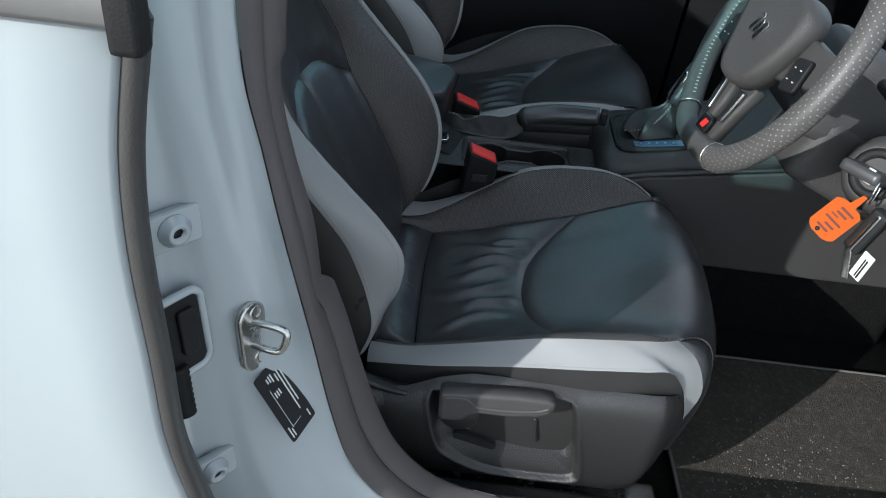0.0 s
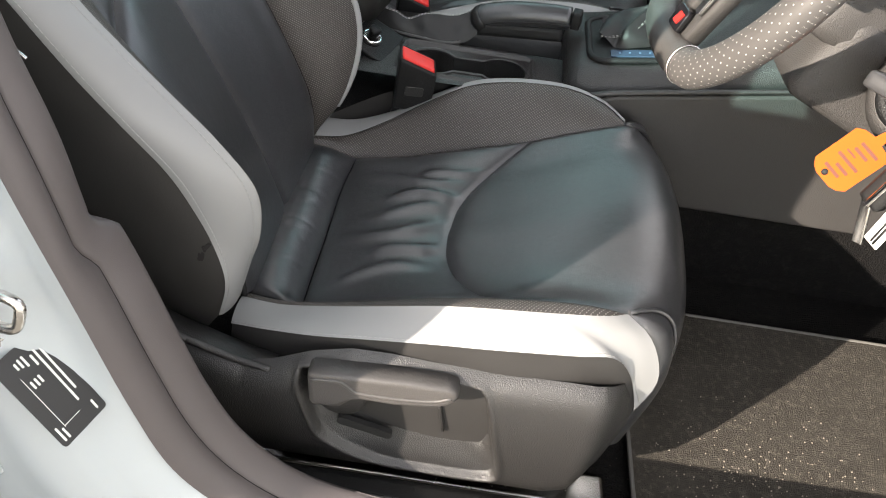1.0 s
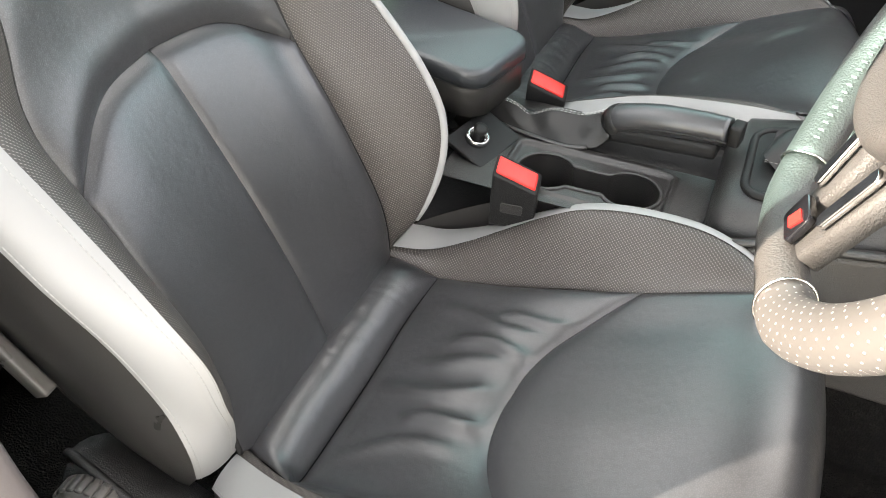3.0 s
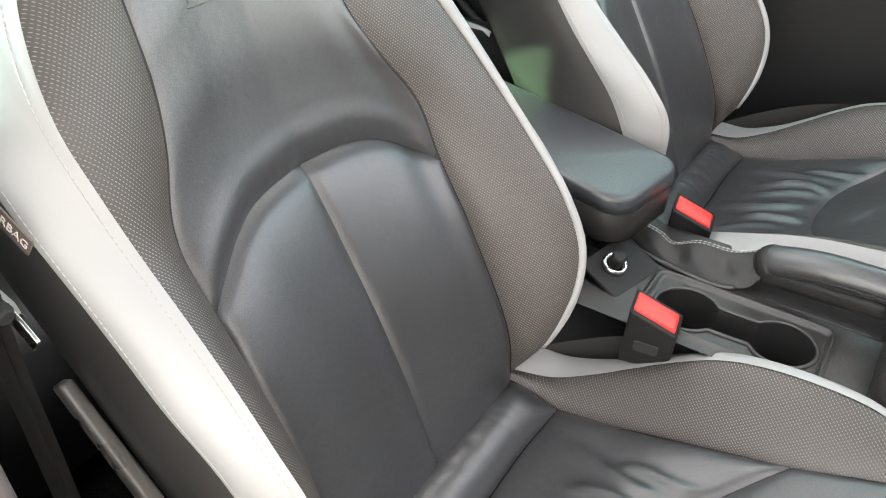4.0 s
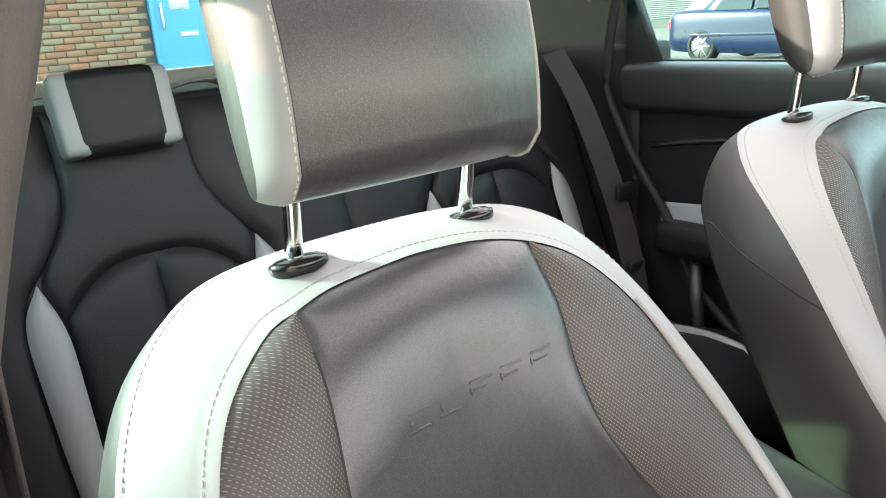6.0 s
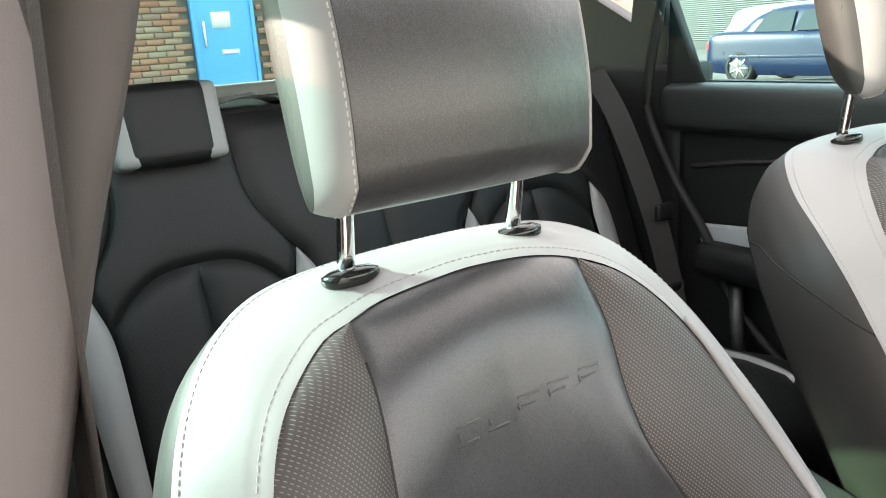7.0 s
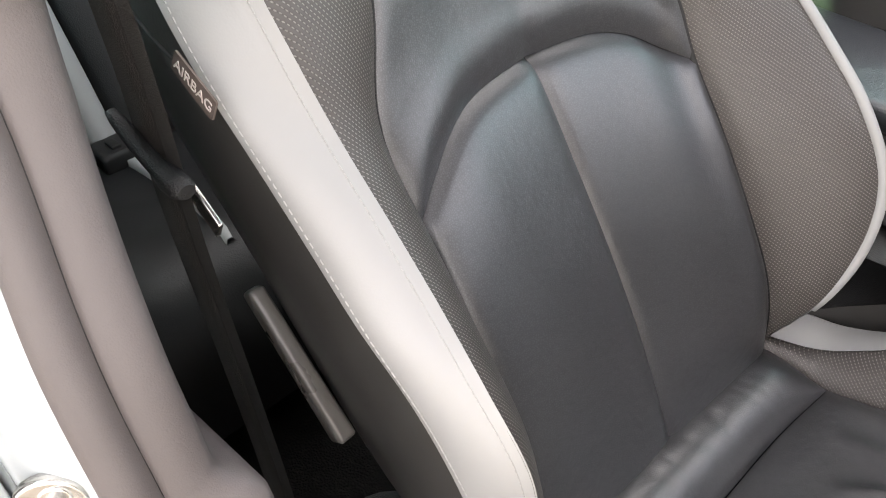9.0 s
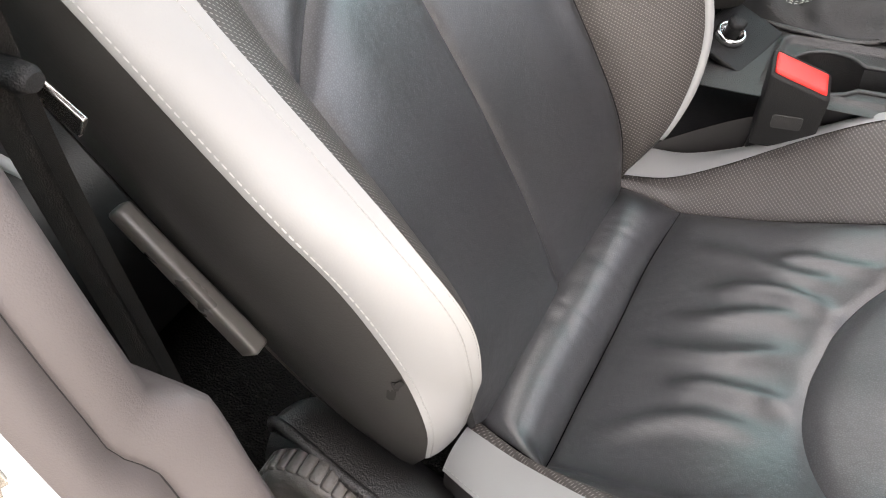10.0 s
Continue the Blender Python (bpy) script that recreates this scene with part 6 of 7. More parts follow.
# ---- steering wheel, column, keys ----
wheel_ob = thing("steering_wheel", "grey leather flat-bottomed steering wheel with perforated grips", "steering wheel")
RIM_LEATHER = surface("rim_leather", (0.07, 0.066, 0.063), 0.42, grain=0.0004, grain_size=0.0018)
RIM_HOLES = perforated("rim_perforated", (0.075, 0.070, 0.067), (0.60, 0.58, 0.54), pitch=0.0062, radius=0.05)
W = Matrix.Translation((0.446, -0.044, 1.007)) @ facing((-0.9205, 0, 0.3908), (0.3908, 0, 0.9205)) @ pose(0, 0, 0, 0, 0, 7.1)
HUB_M = W @ Matrix.Diagonal((0.90, 0.88, 1, 1))


def rim_at(deg):
    a = radians(deg)
    r = 0.157 - 0.008 * math.exp(-(((deg - 222) / 22) ** 2))
    x, y = r * math.cos(a), r * math.sin(a)
    return W @ Vector((x, y if y > -0.140 else -0.140 - 0.4 * (-0.140 - y), 0.0))


def rim_piece(name, a0, a1, material, rad=0.0160):
    n = max(12, int(abs(a1 - a0) / 2.5))
    part(name, tube([rim_at(a)[:] for a in np.linspace(a0, a1, n)], rad, 20, up=tuple(W.to_3x3() @ Vector((0, 0, 1))), flat=0.88), material, wheel_ob)


rim_piece("rim_bottom", 236, 290, RIM_LEATHER)
rim_piece("rim_grip", 290, 398, RIM_HOLES, 0.0166)
rim_piece("rim_grip", 142, 236, RIM_LEATHER, 0.0166)
rim_piece("rim_top", 38, 142, RIM_LEATHER)
for a in (236, 290):
    p0, t0 = rim_at(a), (rim_at(a + 1) - rim_at(a - 1)).normalized()
    side = t0.cross(W.to_3x3() @ Vector((0, 0, 1))).normalized()
    up = side.cross(t0)
    part("grip_ring", tube([(p0 + 0.0171 * (math.cos(q) * side + 0.88 * math.sin(q) * up))[:] for q in np.linspace(0, 2 * math.pi, 28, endpoint=False)], 0.0009, 6, closed=True), STEEL, wheel_ob)
pts = smooth_curve([(-0.085, 0.045, 0), (-0.05, 0.062, 0), (0.0, 0.066, 0), (0.05, 0.062, 0), (0.085, 0.045, 0), (0.088, 0.01, 0), (0.070, -0.035, 0), (0.040, -0.066, 0), (0.0, -0.074, 0), (-0.040, -0.066, 0), (-0.070, -0.035, 0), (-0.088, 0.01, 0), (-0.085, 0.045, 0)], 61)[:-1]
HUB = surface("hub_plastic", (0.055, 0.052, 0.050), 0.5, grain=0.0004, grain_size=0.0014)
part("hub_cover", prism([(x, y) for x, y, _ in pts], 0.030, 0.014, HUB_M @ pose(0, 0, -0.002), 4), HUB, wheel_ob, "grained grey airbag cover")
for k, (x, y, w, h) in enumerate(((-0.012, 0.008, 0.010, 0.030), (0.0, 0.004, 0.008, 0.022), (0.012, 0.0, 0.010, 0.030))):
    part("emblem", prism(rounded(w, h, 0.003, 3), 0.003, 0.001, HUB_M @ pose(x, y, 0.028, 0, 0, -28)), CHROME, wheel_ob, "chrome emblem shape")
for sgn in (-1, 1):
    spoke = [(sgn * x, y) for x, y in ((0.060, 0.030), (0.120, 0.022), (0.166, 0.018), (0.168, -0.018), (0.125, -0.030), (0.060, -0.040))]
    part("spoke", prism(spoke if sgn > 0 else spoke[::-1], 0.016, 0.005, HUB_M @ pose(0, 0, -0.010)), HUB, wheel_ob)
    part("switch_pad", prism(rounded(0.036, 0.044, 0.006), 0.006, 0.002, HUB_M @ pose(sgn * 0.115, -0.020, 0.006, 0, 0, sgn * 8)), SOFT, wheel_ob, "black switch pad")
    for k in range(4):
        part("switch_mark", prism(rounded(0.004, 0.0012, 0.0004, 1), 0.0006, 0, HUB_M @ pose(sgn * 0.115 + 0.008 * (k % 2 * 2 - 1), -0.028 + 0.016 * (k // 2), 0.012)), PRINT, wheel_ob)
    tri = [(sgn * 0.012, -0.060), (sgn * 0.050, -0.062), (sgn * 0.040, -0.100), (sgn * 0.030, -0.148), (sgn * 0.010, -0.152)]
    part("lower_spoke", prism(tri if sgn > 0 else tri[::-1], 0.014, 0.004, HUB_M @ pose(0, 0, -0.010)), HUB, wheel_ob)
    part("spoke_trim", prism(rounded(0.012, 0.050, 0.004), 0.004, 0.001, HUB_M @ pose(sgn * 0.030, -0.098, 0.006, 0, 0, sgn * -10)), CHROME, wheel_ob, "brushed silver spoke trim")
part("badge_plate", prism(rounded(0.034, 0.024, 0.005), 0.005, 0.001, HUB_M @ pose(0.0, -0.138, 0.006)), surface("gloss_black", (0.01, 0.01, 0.012), 0.08), wheel_ob, "gloss black badge plate")
part("badge", prism([(-0.009, -0.006), (0.004, -0.006), (0.009, 0.006), (-0.004, 0.006)], 0.002, 0, HUB_M @ pose(0.003, -0.138, 0.010)), RED, wheel_ob, "small red badge shape")
# hand stitching along the inside of the rim
line = np.array([(rim_at(a) * 0.905 + (W @ Vector((0, 0, 0.06))) * 0.095)[:] for a in np.linspace(148, 232, 80)])
part("stitching", stitches(line, np.tile(tuple(W.to_3x3() @ Vector((0, 0, 1))), (80, 1)), length=0.0016, gap=0.0042, radius=0.0022, lift=0.0010), GREY_THREAD, wheel_ob, kind="stuff")

column = thing("steering_column", "grey plastic steering column shroud with ignition lock", "steering column")
part("shroud", block((0.20, 0.15, 0.12), (0.60, -0.015, 0.93), 0.03, pose(0, 0, 0, 0, 24, 0), 4, (0.9, 0.8)), HUB, column)
part("lower_shroud", block((0.16, 0.12, 0.09), (0.585, -0.03, 0.865), 0.025, pose(0, 0, 0, 0, 24, 0), 4), HUB, column)
lock_m = Matrix.Translation((0.562, -0.160, 0.908)) @ facing((-0.75, -0.55, 0.30))
part("lock_ring", disc_stack([(0.030, -0.03), (0.030, 0.0), (0.026, 0.004), (0.020, 0.003), (0.018, -0.004), (0.001, -0.004)], 32, lock_m), SOFT, column)
part("lock_panel", disc_stack([(0.030, -0.10), (0.050, -0.06), (0.046, -0.02), (0.036, -0.004), (0.031, -0.002)], 28, lock_m), HUB, column)
stalk = smooth_curve([(0.56, -0.10, 0.99), (0.545, -0.16, 1.0), (0.535, -0.22, 1.01)], 14)
part("stalk", tube(stalk, np.interp(np.linspace(0, 1, 14), [0, 0.5, 1], [0.008, 0.010, 0.007]), 12), SOFT, column)

keys = thing("ignition_key", "car key in the lock with ring, second key and fob", "key")
part("key_head", block((0.034, 0.046, 0.014), (0, 0, 0), 0.006, lock_m @ pose(0, 0, 0.030, 0, 90, 0) @ pose(0, 0, 0, 90, 0, 0), 3), surface("key_grey", (0.05, 0.05, 0.052), 0.35), keys, "grey key head with button marks")
for k in range(3):
    part("key_mark", block((0.008, 0.002, 0.0012), (0, 0, 0), 0, Matrix.Translation((0.538, -0.190, 0.928 - 0.008 * k)) @ facing((-0.8, -0.5, 0.2))), PRINT, keys)
ring_c = Vector((0.552, -0.192, 0.905))
part("key_ring", tube([(ring_c + Vector((0.010 * math.cos(q), 0.012 * math.cos(q), 0.017 * math.sin(q))))[:] for q in np.linspace(0, 2 * math.pi, 32, endpoint=False)], 0.0012, 8, closed=True), CHROME, keys)
part("folding_key", block((0.014, 0.021, 0.058), (0.556, -0.207, 0.860), 0.005, pose(0, 0, 0, 12, 6, 30), 3), SOFT, keys, "dark folding key with chrome side")
part("folding_key_trim", block((0.004, 0.005, 0.054), (0.549, -0.213, 0.860), 0.0015, pose(0, 0, 0, 12, 6, 30), 2), CHROME, keys)
part("key_blade", block((0.003, 0.009, 0.045), (0.553, -0.202, 0.815), 0.001, pose(0, 0, 0, -18, 0, 30)), STEEL, keys, "brass-coloured key blade")
fob = part("fob_card", block((0.0025, 0.015, 0.036), (0.560, -0.222, 0.822), 0.001, pose(0, 0, 0, 8, 0, 25)), PRINT, keys, "white fob card")
for k in range(3):
    part("fob_print", block((0.0012, 0.0016, 0.026), (0.5585, -0.226 + 0.004 * k, 0.820), 0, pose(0, 0, 0, 8, 0, 25)), RUBBER, fob)
ORANGE = surface("orange_card", (0.44, 0.085, 0.015), 0.9, spec=0.1, vary=0.06)
# the tag hangs askew from the ring by its narrow hook
ax, ay = Vector((0.026, 0.006, 0.035)).normalized(), Vector((-0.024, 0.023, 0.016))
az = ax.cross(ay).normalized()
m = Matrix((-az.cross(ax), ax, az)).transposed().to_4x4()
m.translation = (0.533, -0.1755, 0.8525)
outline = [(-0.014, -0.0235), (-0.008, -0.026), (0.008, -0.026), (0.014, -0.0235), (0.0185, -0.019), (0.0185, 0.018), (0.013, 0.022), (0.005, 0.023), (0.004, 0.040), (-0.001, 0.040), (-0.004, 0.024), (-0.013, 0.022), (-0.0185, 0.018), (-0.0185, -0.019)]
tag = part("orange_tag", prism(outline, 0.0008, 0, m), ORANGE, keys, "bright orange card tag with handwriting")
for k, (x, y, w) in enumerate(((-0.002, -0.016, 0.016), (0.002, -0.010, 0.013), (0.0, -0.003, 0.022), (-0.004, 0.003, 0.010), (0.001, 0.008, 0.014), (0.003, 0.014, 0.018))):
    part("ink_bar", prism(rounded(w, 0.0026 if k != 3 else 0.0015, 0.0006, 1), 0.0003, 0, m @ pose(x, y, 0.0009)), surface("tag_ink", (0.10, 0.02, 0.01), 0.7) if k == 0 else bpy.data.materials["tag_ink"], tag)
part("tag_hole", disc_stack([(0.0028, 0.0008), (0.0028, 0.0012), (0.0003, 0.0012)], 14, m @ pose(-0.004, -0.021, 0)), RUBBER, tag)

# ---- dashboard ----
dash = thing("dashboard", "dark dashboard with lower knee panels", "dashboard", kind="structure")
profile = [(0.98, 0.66), (0.92, 0.80), (0.80, 0.92), (0.72, 1.0), (0.76, 1.045), (0.95, 1.06), (1.25, 1.05)]
part("dash_top", grid_mesh("dash_top", (lambda p: np.stack([np.column_stack([p[:, 0], np.full(len(p), y), p[:, 2]]) for y in np.linspace(-0.36, 1.10, 30)], 1))(smooth_curve([(x, 0, z) for x, z in profile], 40)), False), SOFT, dash)
part("knee_panel", block((0.05, 0.46, 0.20), (0.95, -0.08, 0.80), 0.02, pose(0, 0, 0, 0, 40, 0)), HUB, dash)
part("bulkhead", block((0.05, 1.5, 0.75), (1.25, 0.37, 0.68), 0.02), SOFT, dash)
part("footwell_side", block((0.48, 0.04, 0.35), (1.14, -0.36, 0.48), 0.02), SOFT, dash)
for y, zz in ((-0.12, 0.44), (0.04, 0.46)):
    part("pedal", block((0.02, 0.07, 0.10), (1.08, y, zz), 0.008, pose(0, 0, 0, 0, -35, 0)), RUBBER, dash)

# ---- outside ----
GROUND = surface("tarmac", (0.15, 0.14, 0.125), 0.9, grain=0.006, grain_size=0.012, vary=0.25, vary_size=0.6)
gm = bmesh.new()
bmesh.ops.create_grid(gm, x_segments=2, y_segments=2, size=250)
tagged(part("ground", gm, GROUND, None), "grey tarmac yard", "ground", kind="structure")
GRASS = surface("grass", (0.11, 0.14, 0.035), 0.95, grain=0.03, grain_size=0.05, vary=0.5, vary_size=0.4)
tagged(part("verge", block((26, 1.6, 0.10), (-12, 10.9, 0.03), 0.03), GRASS, None), "rough grass verge with fallen leaves", "verge", kind="structure")

# brick building with a blue door
bld = thing("brick_building", "brown brick building with a bright blue door", "building")
BRICK = surface("brown_brick", (0.25, 0.145, 0.10), 0.85, grain=0.002, grain_size=0.004, vary=0.25, vary_size=0.5)
bn = BRICK.node_tree
info = bn.nodes.new("ShaderNodeObjectInfo")
ramp = bn.nodes.new("ShaderNodeValToRGB")
ramp.color_ramp.elements[0].color, ramp.color_ramp.elements[1].color = (0.30, 0.13, 0.08, 1), (0.22, 0.16, 0.12, 1)
for pos, col in ((0.3, (0.36, 0.17, 0.10, 1)), (0.55, (0.29, 0.22, 0.15, 1)), (0.8, (0.40, 0.14, 0.08, 1))):
    e = ramp.color_ramp.elements.new(pos)
    e.color = col
bn.links.new(info.outputs["Random"], ramp.inputs[0])
for n in bn.nodes:
    if n.type == "MIX_RGB":
        bn.links.new(ramp.outputs[0], n.inputs[1])
MORTAR = surface("mortar", (0.19, 0.145, 0.115), 0.9, grain=0.002, grain_size=0.004)
WALL_X = -9.7
wall = part("wall", block((0.3, 9.4, 6.0), (WALL_X - 0.17, 0.3, 3.0), 0.0), MORTAR, bld)
BLUE = surface("blue_paint", (0.03, 0.30, 0.62), 0.4, vary=0.06, vary_size=0.5)
door = part("door", block((0.06, 0.74, 2.05), (WALL_X + 0.0, 3.235, 1.03), 0.01), BLUE, bld, "bright blue painted steel door")
for y in (2.845, 3.625):
    part("door_frame", block((0.09, 0.05, 2.10), (WALL_X + 0.01, y, 1.05), 0.006), BLUE, door)
part("notice", block((0.006, 0.25, 0.20), (WALL_X + 0.034, 3.20, 1.62), 0.0), PRINT, door, "white notice")
part("notice", block((0.006, 0.23, 0.06), (WALL_X + 0.034, 3.28, 1.22), 0.0), PRINT, door, "white notice")
part("pull_handle", block((0.03, 0.03, 0.32), (WALL_X + 0.05, 2.96, 1.45), 0.006), STEEL, door)
part("mail_box", block((0.10, 0.20, 0.26), (WALL_X + 0.05, 3.93, 1.42), 0.01), surface("mail_box_paint", (0.45, 0.43, 0.38), 0.5), bld, "pale metal mail box")
brick_me = bpy.data.meshes.new("brick")
bb = block((0.02, 0.215, 0.065), (0, 0, 0), 0.003, None, 1)
bb.to_mesh(brick_me)
bb.free()
brick_me.materials.append(BRICK)
rest_v, rest_f = [], []
count = 0
for row in range(42):
    z = 0.04 + 0.075 * row
    for col in range(34):
        y = -2.6 + 0.225 * col + (0.1125 if row % 2 else 0)
        if 2.80 < y + 0.1075 and y - 0.1075 < 3.67 and z < 2.13:
            continue
        near = 1.5 <= y <= 4.3 and 0.7 < z < 2.4
        if near and count < 300:
            ob = new("brick", brick_me)
            ob.location, ob.parent = (WALL_X - 0.012 + 0.004 * rng.random(), y, z), wall
            count += 1
        else:
            k = len(rest_v)
            for dx, dy, dz in ((0, -1, -1), (0, 1, -1), (0, 1, 1), (0, -1, 1)):
                rest_v.append((WALL_X - 0.003, y + dy * 0.1075, z + dz * 0.0325))
                rest_v.append((WALL_X - 0.03, y + dy * 0.1075, z + dz * 0.0325))
            rest_f += [(k, k + 2, k + 4, k + 6), (k, k + 1, k + 3, k + 2), (k + 2, k + 3, k + 5, k + 4), (k + 4, k + 5, k + 7, k + 6), (k + 6, k + 7, k + 1, k)]
me = bpy.data.meshes.new("far_bricks")
me.from_pydata(rest_v, [], rest_f)
BRICK2 = BRICK.copy()
BRICK2.name = "far_brick"
n2 = BRICK2.node_tree
geo = n2.nodes.new("ShaderNodeNewGeometry")
for n in n2.nodes:
    if n.type == "VALTORGB":
        n2.links.new(geo.outputs["Random Per Island"], n.inputs[0])
part("far_bricks", me, BRICK2, wall, kind="stuff")


def parked_car(at, heading, colour, label, roof=1.38, length=4.45, coupe=True):
    car = thing("parked_car", label, "car", "parked cars")
    paint = surface("car_paint", colour, 0.3, coat=0.15, vary=0.05, vary_size=0.5)
    m = Matrix.Translation(at) @ pose(0, 0, 0, 0, 0, heading)
    half_l = length / 2
    # body sections along the length: (x, half width, bottom, shoulder)
    rows = []
    for x, w, lo, hi in ((-half_l, 0.62, 0.35, 0.80), (-half_l + 0.12, 0.80, 0.24, 0.93), (-half_l + 0.6, 0.86, 0.20, 0.97), (-0.6, 0.88, 0.18, 0.95), (0.6, 0.88, 0.18, 0.92), (half_l - 0.9, 0.87, 0.20, 0.86), (half_l - 0.25, 0.80, 0.22, 0.72), (half_l, 0.60, 0.30, 0.58)):
        ring = [(x, -w * 0.9, lo), (x, -w, lo + 0.15), (x, -w, (lo + hi) / 2), (x, -w * 0.97, hi - 0.08), (x, -w * 0.86, hi), (x, 0, hi + 0.02), (x, w * 0.86, hi), (x, w * 0.97, hi - 0.08), (x, w, (lo + hi) / 2), (x, w, lo + 0.15), (x, w * 0.9, lo)]
        rows.append(smooth_curve(ring, 41))
    rows = np.array([[tuple(m @ Vector(p)) for p in r] for r in rows])
    rows = np.array([smooth_curve(rows[:, k], 40) for k in range(41)]).transpose(1, 0, 2)
    part("body", grid_mesh("body", rows, normals(rows, (0, 0, 1))[1]), paint, car)
    cab = []
    tops = ((-1.55, 0.78, 0.96), (-1.15, 0.70, roof - 0.14), (-0.75, 0.64, roof - 0.02), (-0.1, 0.62, roof), (0.35, 0.64, roof - 0.06), (1.05, 0.76, 0.90)) if coupe else ((-half_l + 0.1, 0.78, 0.96), (-half_l + 0.35, 0.70, roof - 0.10), (-1.0, 0.66, roof), (-0.1, 0.64, roof), (0.40, 0.66, roof - 0.06), (1.15, 0.76, 0.90))
    for x, w, zt in tops:
        ring = [(x, -0.80, 0.90), (x, -(w + 0.80) / 2, (zt + 0.93) / 2), (x, -w, zt - 0.04), (x, -w * 0.8, zt), (x, 0, zt + 0.015), (x, w * 0.8, zt), (x, w, zt - 0.04), (x, (w + 0.80) / 2, (zt + 0.93) / 2), (x, 0.80, 0.90)]
        cab.append(smooth_curve(ring, 33))
    cab = np.array([[tuple(m @ Vector(p)) for p in r] for r in cab])
    cab = np.array([smooth_curve(cab[:, k], 30) for k in range(33)]).transpose(1, 0, 2)
    part("cabin", grid_mesh("cabin", cab, normals(cab, (0, 0, 1))[1]), paint, car)
    dark = surface("car_glass", (0.03, 0.045, 0.05), 0.08)
    for sgn in (-1, 1):
        for x0, x1 in ((-1.05, -0.42), (-0.38, 0.62)):
            quad = [(x0 - (0.10 if x0 < -1 else 0), sgn * 0.825, 0.955), (x1 + (0.25 if x1 > 0.5 else 0), sgn * 0.825, 0.94), (x1, sgn * 0.70, roof - 0.09), (x0 + 0.12, sgn * 0.70, roof - 0.10)]
            g2 = np.stack([np.linspace(quad[0], quad[1], 8), np.linspace(quad[3], quad[2], 8)])
            g2 = np.array([[tuple(m @ Vector(p)) for p in r] for r in g2])
            part("window", grid_mesh("window", g2, normals(g2, tuple(m.to_3x3() @ Vector((0, sgn, 0))))[1]), dark, car)
        for x in (-half_l + 0.85, half_l - 0.85):
            wm = m @ Matrix.Translation((x, sgn * 0.76, 0.315)) @ facing((0, sgn, 0))
            tyre = part("wheel", disc_stack([(0.20, -0.1), (0.31, -0.09), (0.315, 0.06), (0.29, 0.115), (0.22, 0.12), (0.215, 0.10)], 32, wm), RUBBER, car)
            part("hub", disc_stack([(0.21, 0.095), (0.20, 0.11), (0.05, 0.125), (0.001, 0.125)], 32, wm), surface("dark_hub", (0.12, 0.12, 0.12), 0.4), tyre)
            for k in range(7):
                part("rim_spoke", block((0.19, 0.022, 0.012), (0, 0, 0), 0.003, wm @ pose(0, 0, 0, 0, 0, 360 * k / 7) @ pose(0.11, 0, 0.125), 1), STEEL, tyre)
        part("tail_lamp", block((0.08, 0.22, 0.16), tuple(m @ Vector((-half_l + 0.10, sgn * 0.66, 0.72))), 0.02, pose(0, 0, 0, 0, 0, heading)), RED, car)
        part("side_strip", block((length * 0.72, 0.02, 0.05), tuple(m @ Vector((0, sgn * 0.885, 0.52))), 0.008, pose(0, 0, 0, 0, 0, heading)), paint, car)
    return car


parked_car((-6.95, 13.3, 0), 0, (0.004, 0.016, 0.050), "dark blue two-door car parked on the yard")
parked_car((-9.2, 17.0, 0), 4, (0.38, 0.39, 0.40), "silver white estate car parked beyond the verge", 1.46, 4.3, False)
parked_car((-6.3, 20.0, 0), 3, (0.36, 0.37, 0.37), "pale silver car parked in a far row", 1.55, 4.4, False)

# long low shed with a blue sign behind the cars
shed = thing("shed", "pale ribbed metal shed with a blue sign", "building")
SHED = surface("ribbed_metal", (0.15, 0.16, 0.155), 0.5, vary=0.08, vary_size=1.0)
part("wall", block((30, 0.4, 5.0), (-10, 27, 2.5), 0.0), SHED, shed)
for k in range(60):
    part("rib", block((30, 0.06, 0.03), (-10, 26.78, 0.4 + 0.078 * k), 0.0), SHED, shed)
part("sign", block((5.2, 0.12, 0.8), (-10.2, 26.6, 2.45), 0.02), surface("sign_blue", (0.01, 0.06, 0.30), 0.4), shed, "dark blue sign board")
part("sign_panel", block((1.2, 0.14, 0.8), (-10.3, 26.58, 2.45), 0.02), surface("sign_light_blue", (0.02, 0.22, 0.65), 0.4), shed)
for x in (-11.9, -8.9):
    part("sign_lettering", block((1.5, 0.02, 0.16), (x, 26.53, 2.5), 0.0), PRINT, shed)

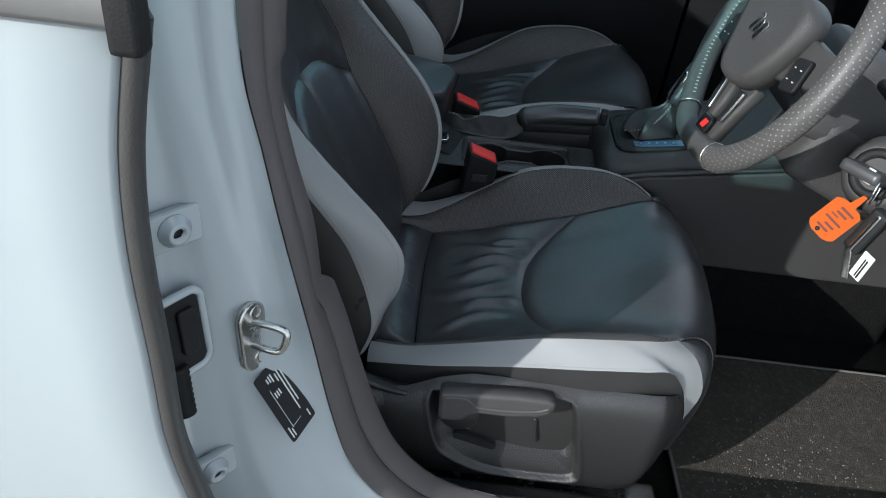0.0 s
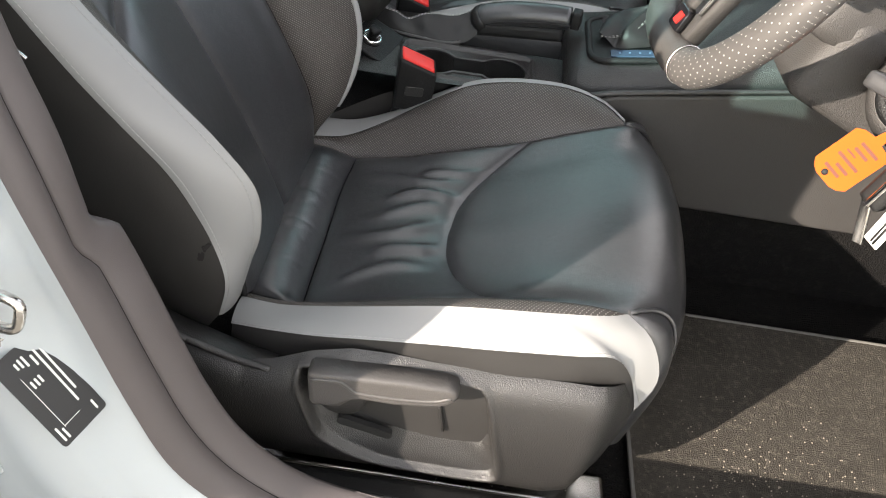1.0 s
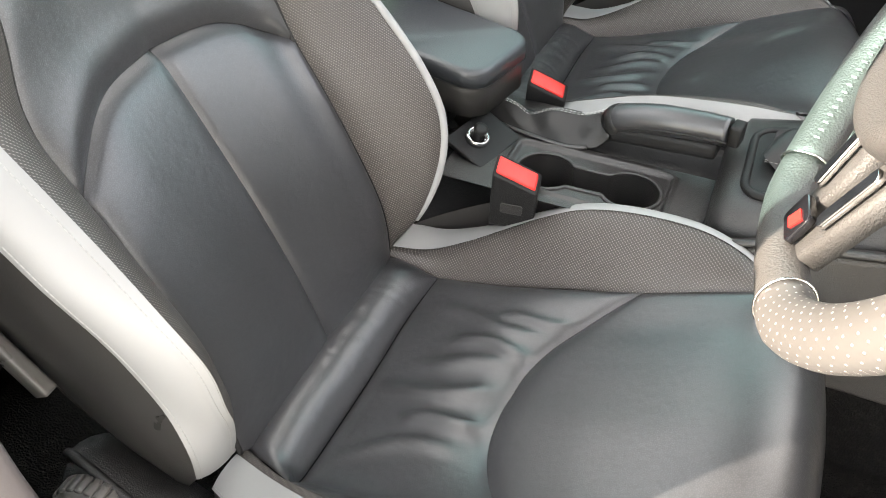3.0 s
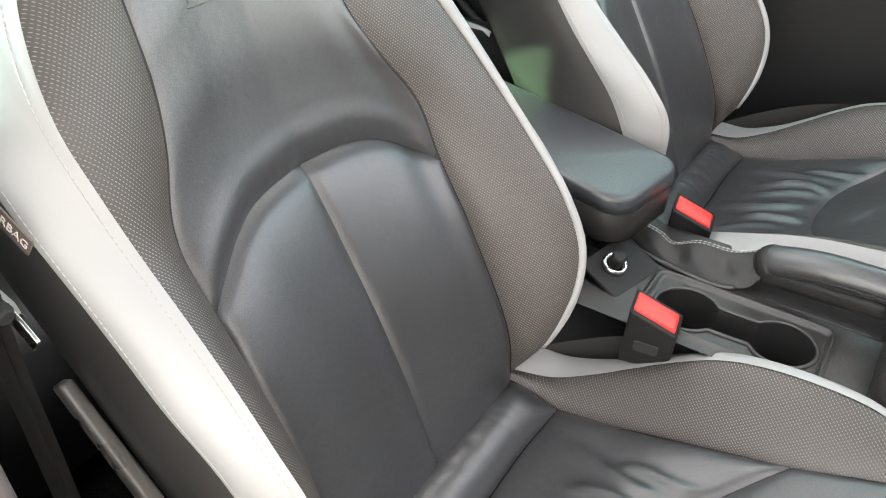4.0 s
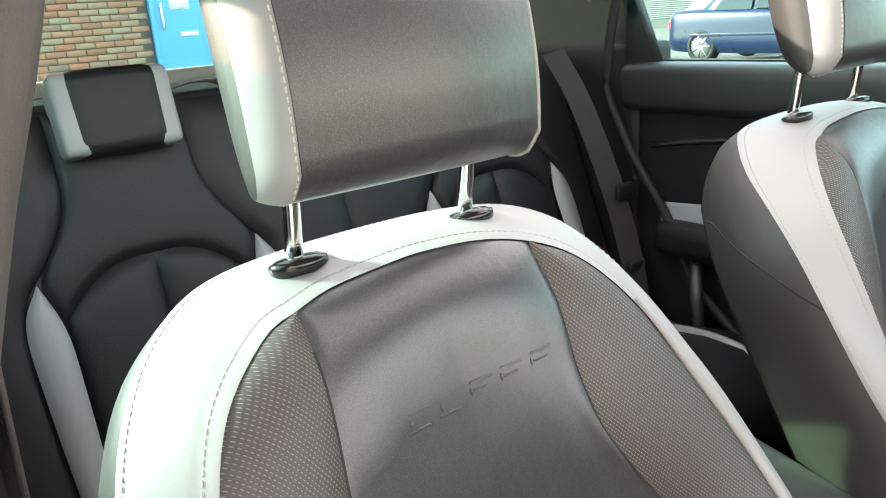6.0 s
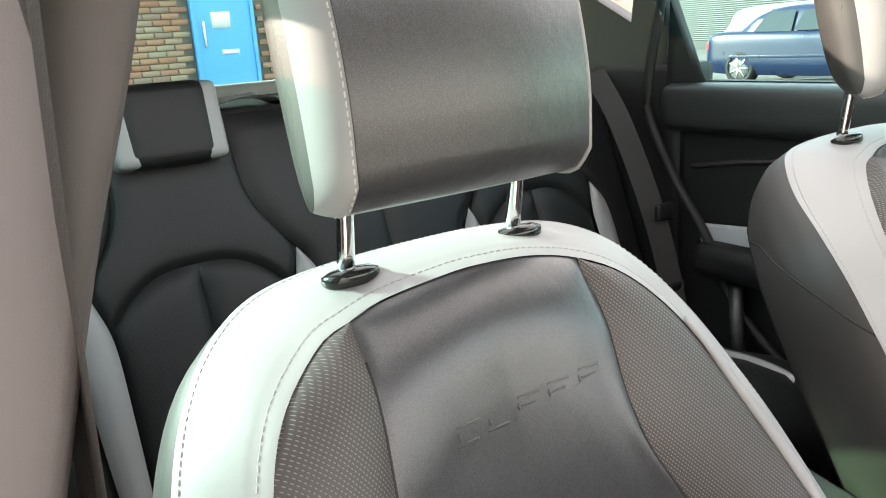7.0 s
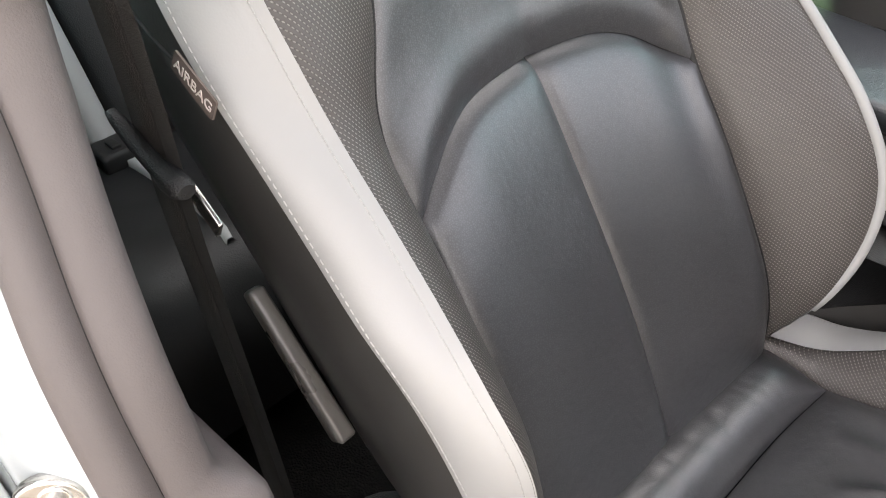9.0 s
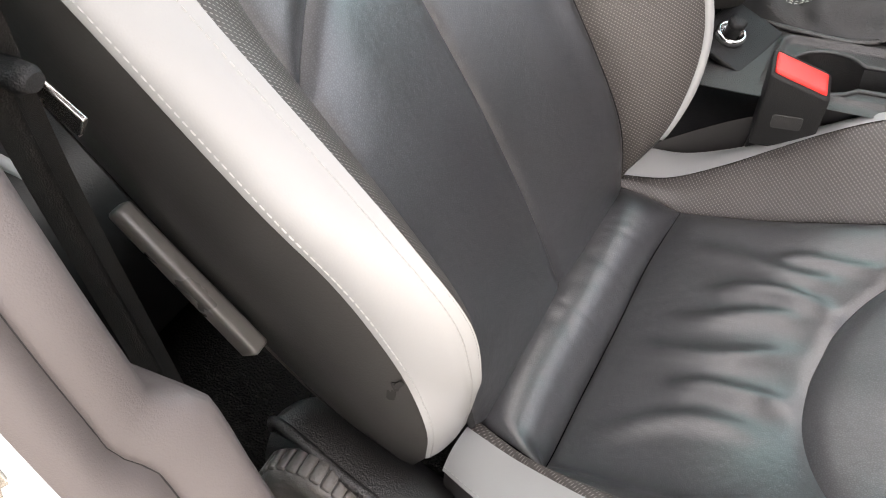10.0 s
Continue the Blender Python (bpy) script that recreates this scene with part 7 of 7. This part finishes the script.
# autumn hedge beyond the rear quarter
hedge = thing("hedge", "yellow and green autumn hedge by the yard", "hedge", kind="stuff")
LEAF = surface("autumn_leaf", (0.30, 0.22, 0.03), 0.7)
ln = LEAF.node_tree
lg = ln.nodes.new("ShaderNodeNewGeometry")
lr = ln.nodes.new("ShaderNodeValToRGB")
for pos, col in ((0.0, (0.09, 0.14, 0.03, 1)), (0.4, (0.20, 0.20, 0.04, 1)), (0.75, (0.55, 0.33, 0.03, 1)), (1.0, (0.60, 0.22, 0.02, 1))):
    e = lr.color_ramp.elements.new(pos)
    e.color = col
ln.links.new(lg.outputs["Random Per Island"], lr.inputs[0])
for n in ln.nodes:
    if n.type == "MIX_RGB":
        ln.links.new(lr.outputs[0], n.inputs[1])
lv, lf = [], []
for k in range(9000):
    u = rng.random()
    cx, cy = -17 + 5.0 * u, 14.2 - 3.5 * u
    a, b2 = rng.uniform(0, 6.28), rng.uniform(0, 1) ** 0.4
    top = 1.55 + 0.35 * math.sin(7 * u) + 0.2 * math.sin(19 * u)
    p = Vector((cx + 0.7 * b2 * math.cos(a), cy + 0.7 * b2 * math.sin(a), rng.uniform(0.05, 1) ** 0.7 * top + 0.25 * rng.gauss(0, 0.5)))
    d1 = Vector((rng.gauss(0, 1), rng.gauss(0, 1), rng.gauss(0, 1))).normalized() * rng.uniform(0.03, 0.07)
    d2 = d1.orthogonal().normalized() * 0.03
    base = len(lv)
    lv += [tuple(p - d1), tuple(p + d2), tuple(p + d1), tuple(p - d2)]
    lf.append((base, base + 1, base + 2, base + 3))
me = bpy.data.meshes.new("leaves")
me.from_pydata(lv, [], lf)
part("leaves", me, LEAF, hedge, kind="stuff")
for k in range(14):
    u = k / 13
    part("stem", tube(smooth_curve([(-17 + 5 * u, 14.2 - 3.5 * u, 0), (-16.9 + 5 * u, 14.3 - 3.5 * u, 0.7), (-17.1 + 5 * u, 14.1 - 3.5 * u, 1.5)], 8), 0.03, 6), surface("stem_bark", (0.10, 0.08, 0.06), 0.9) if k == 0 else bpy.data.materials["stem_bark"], hedge)
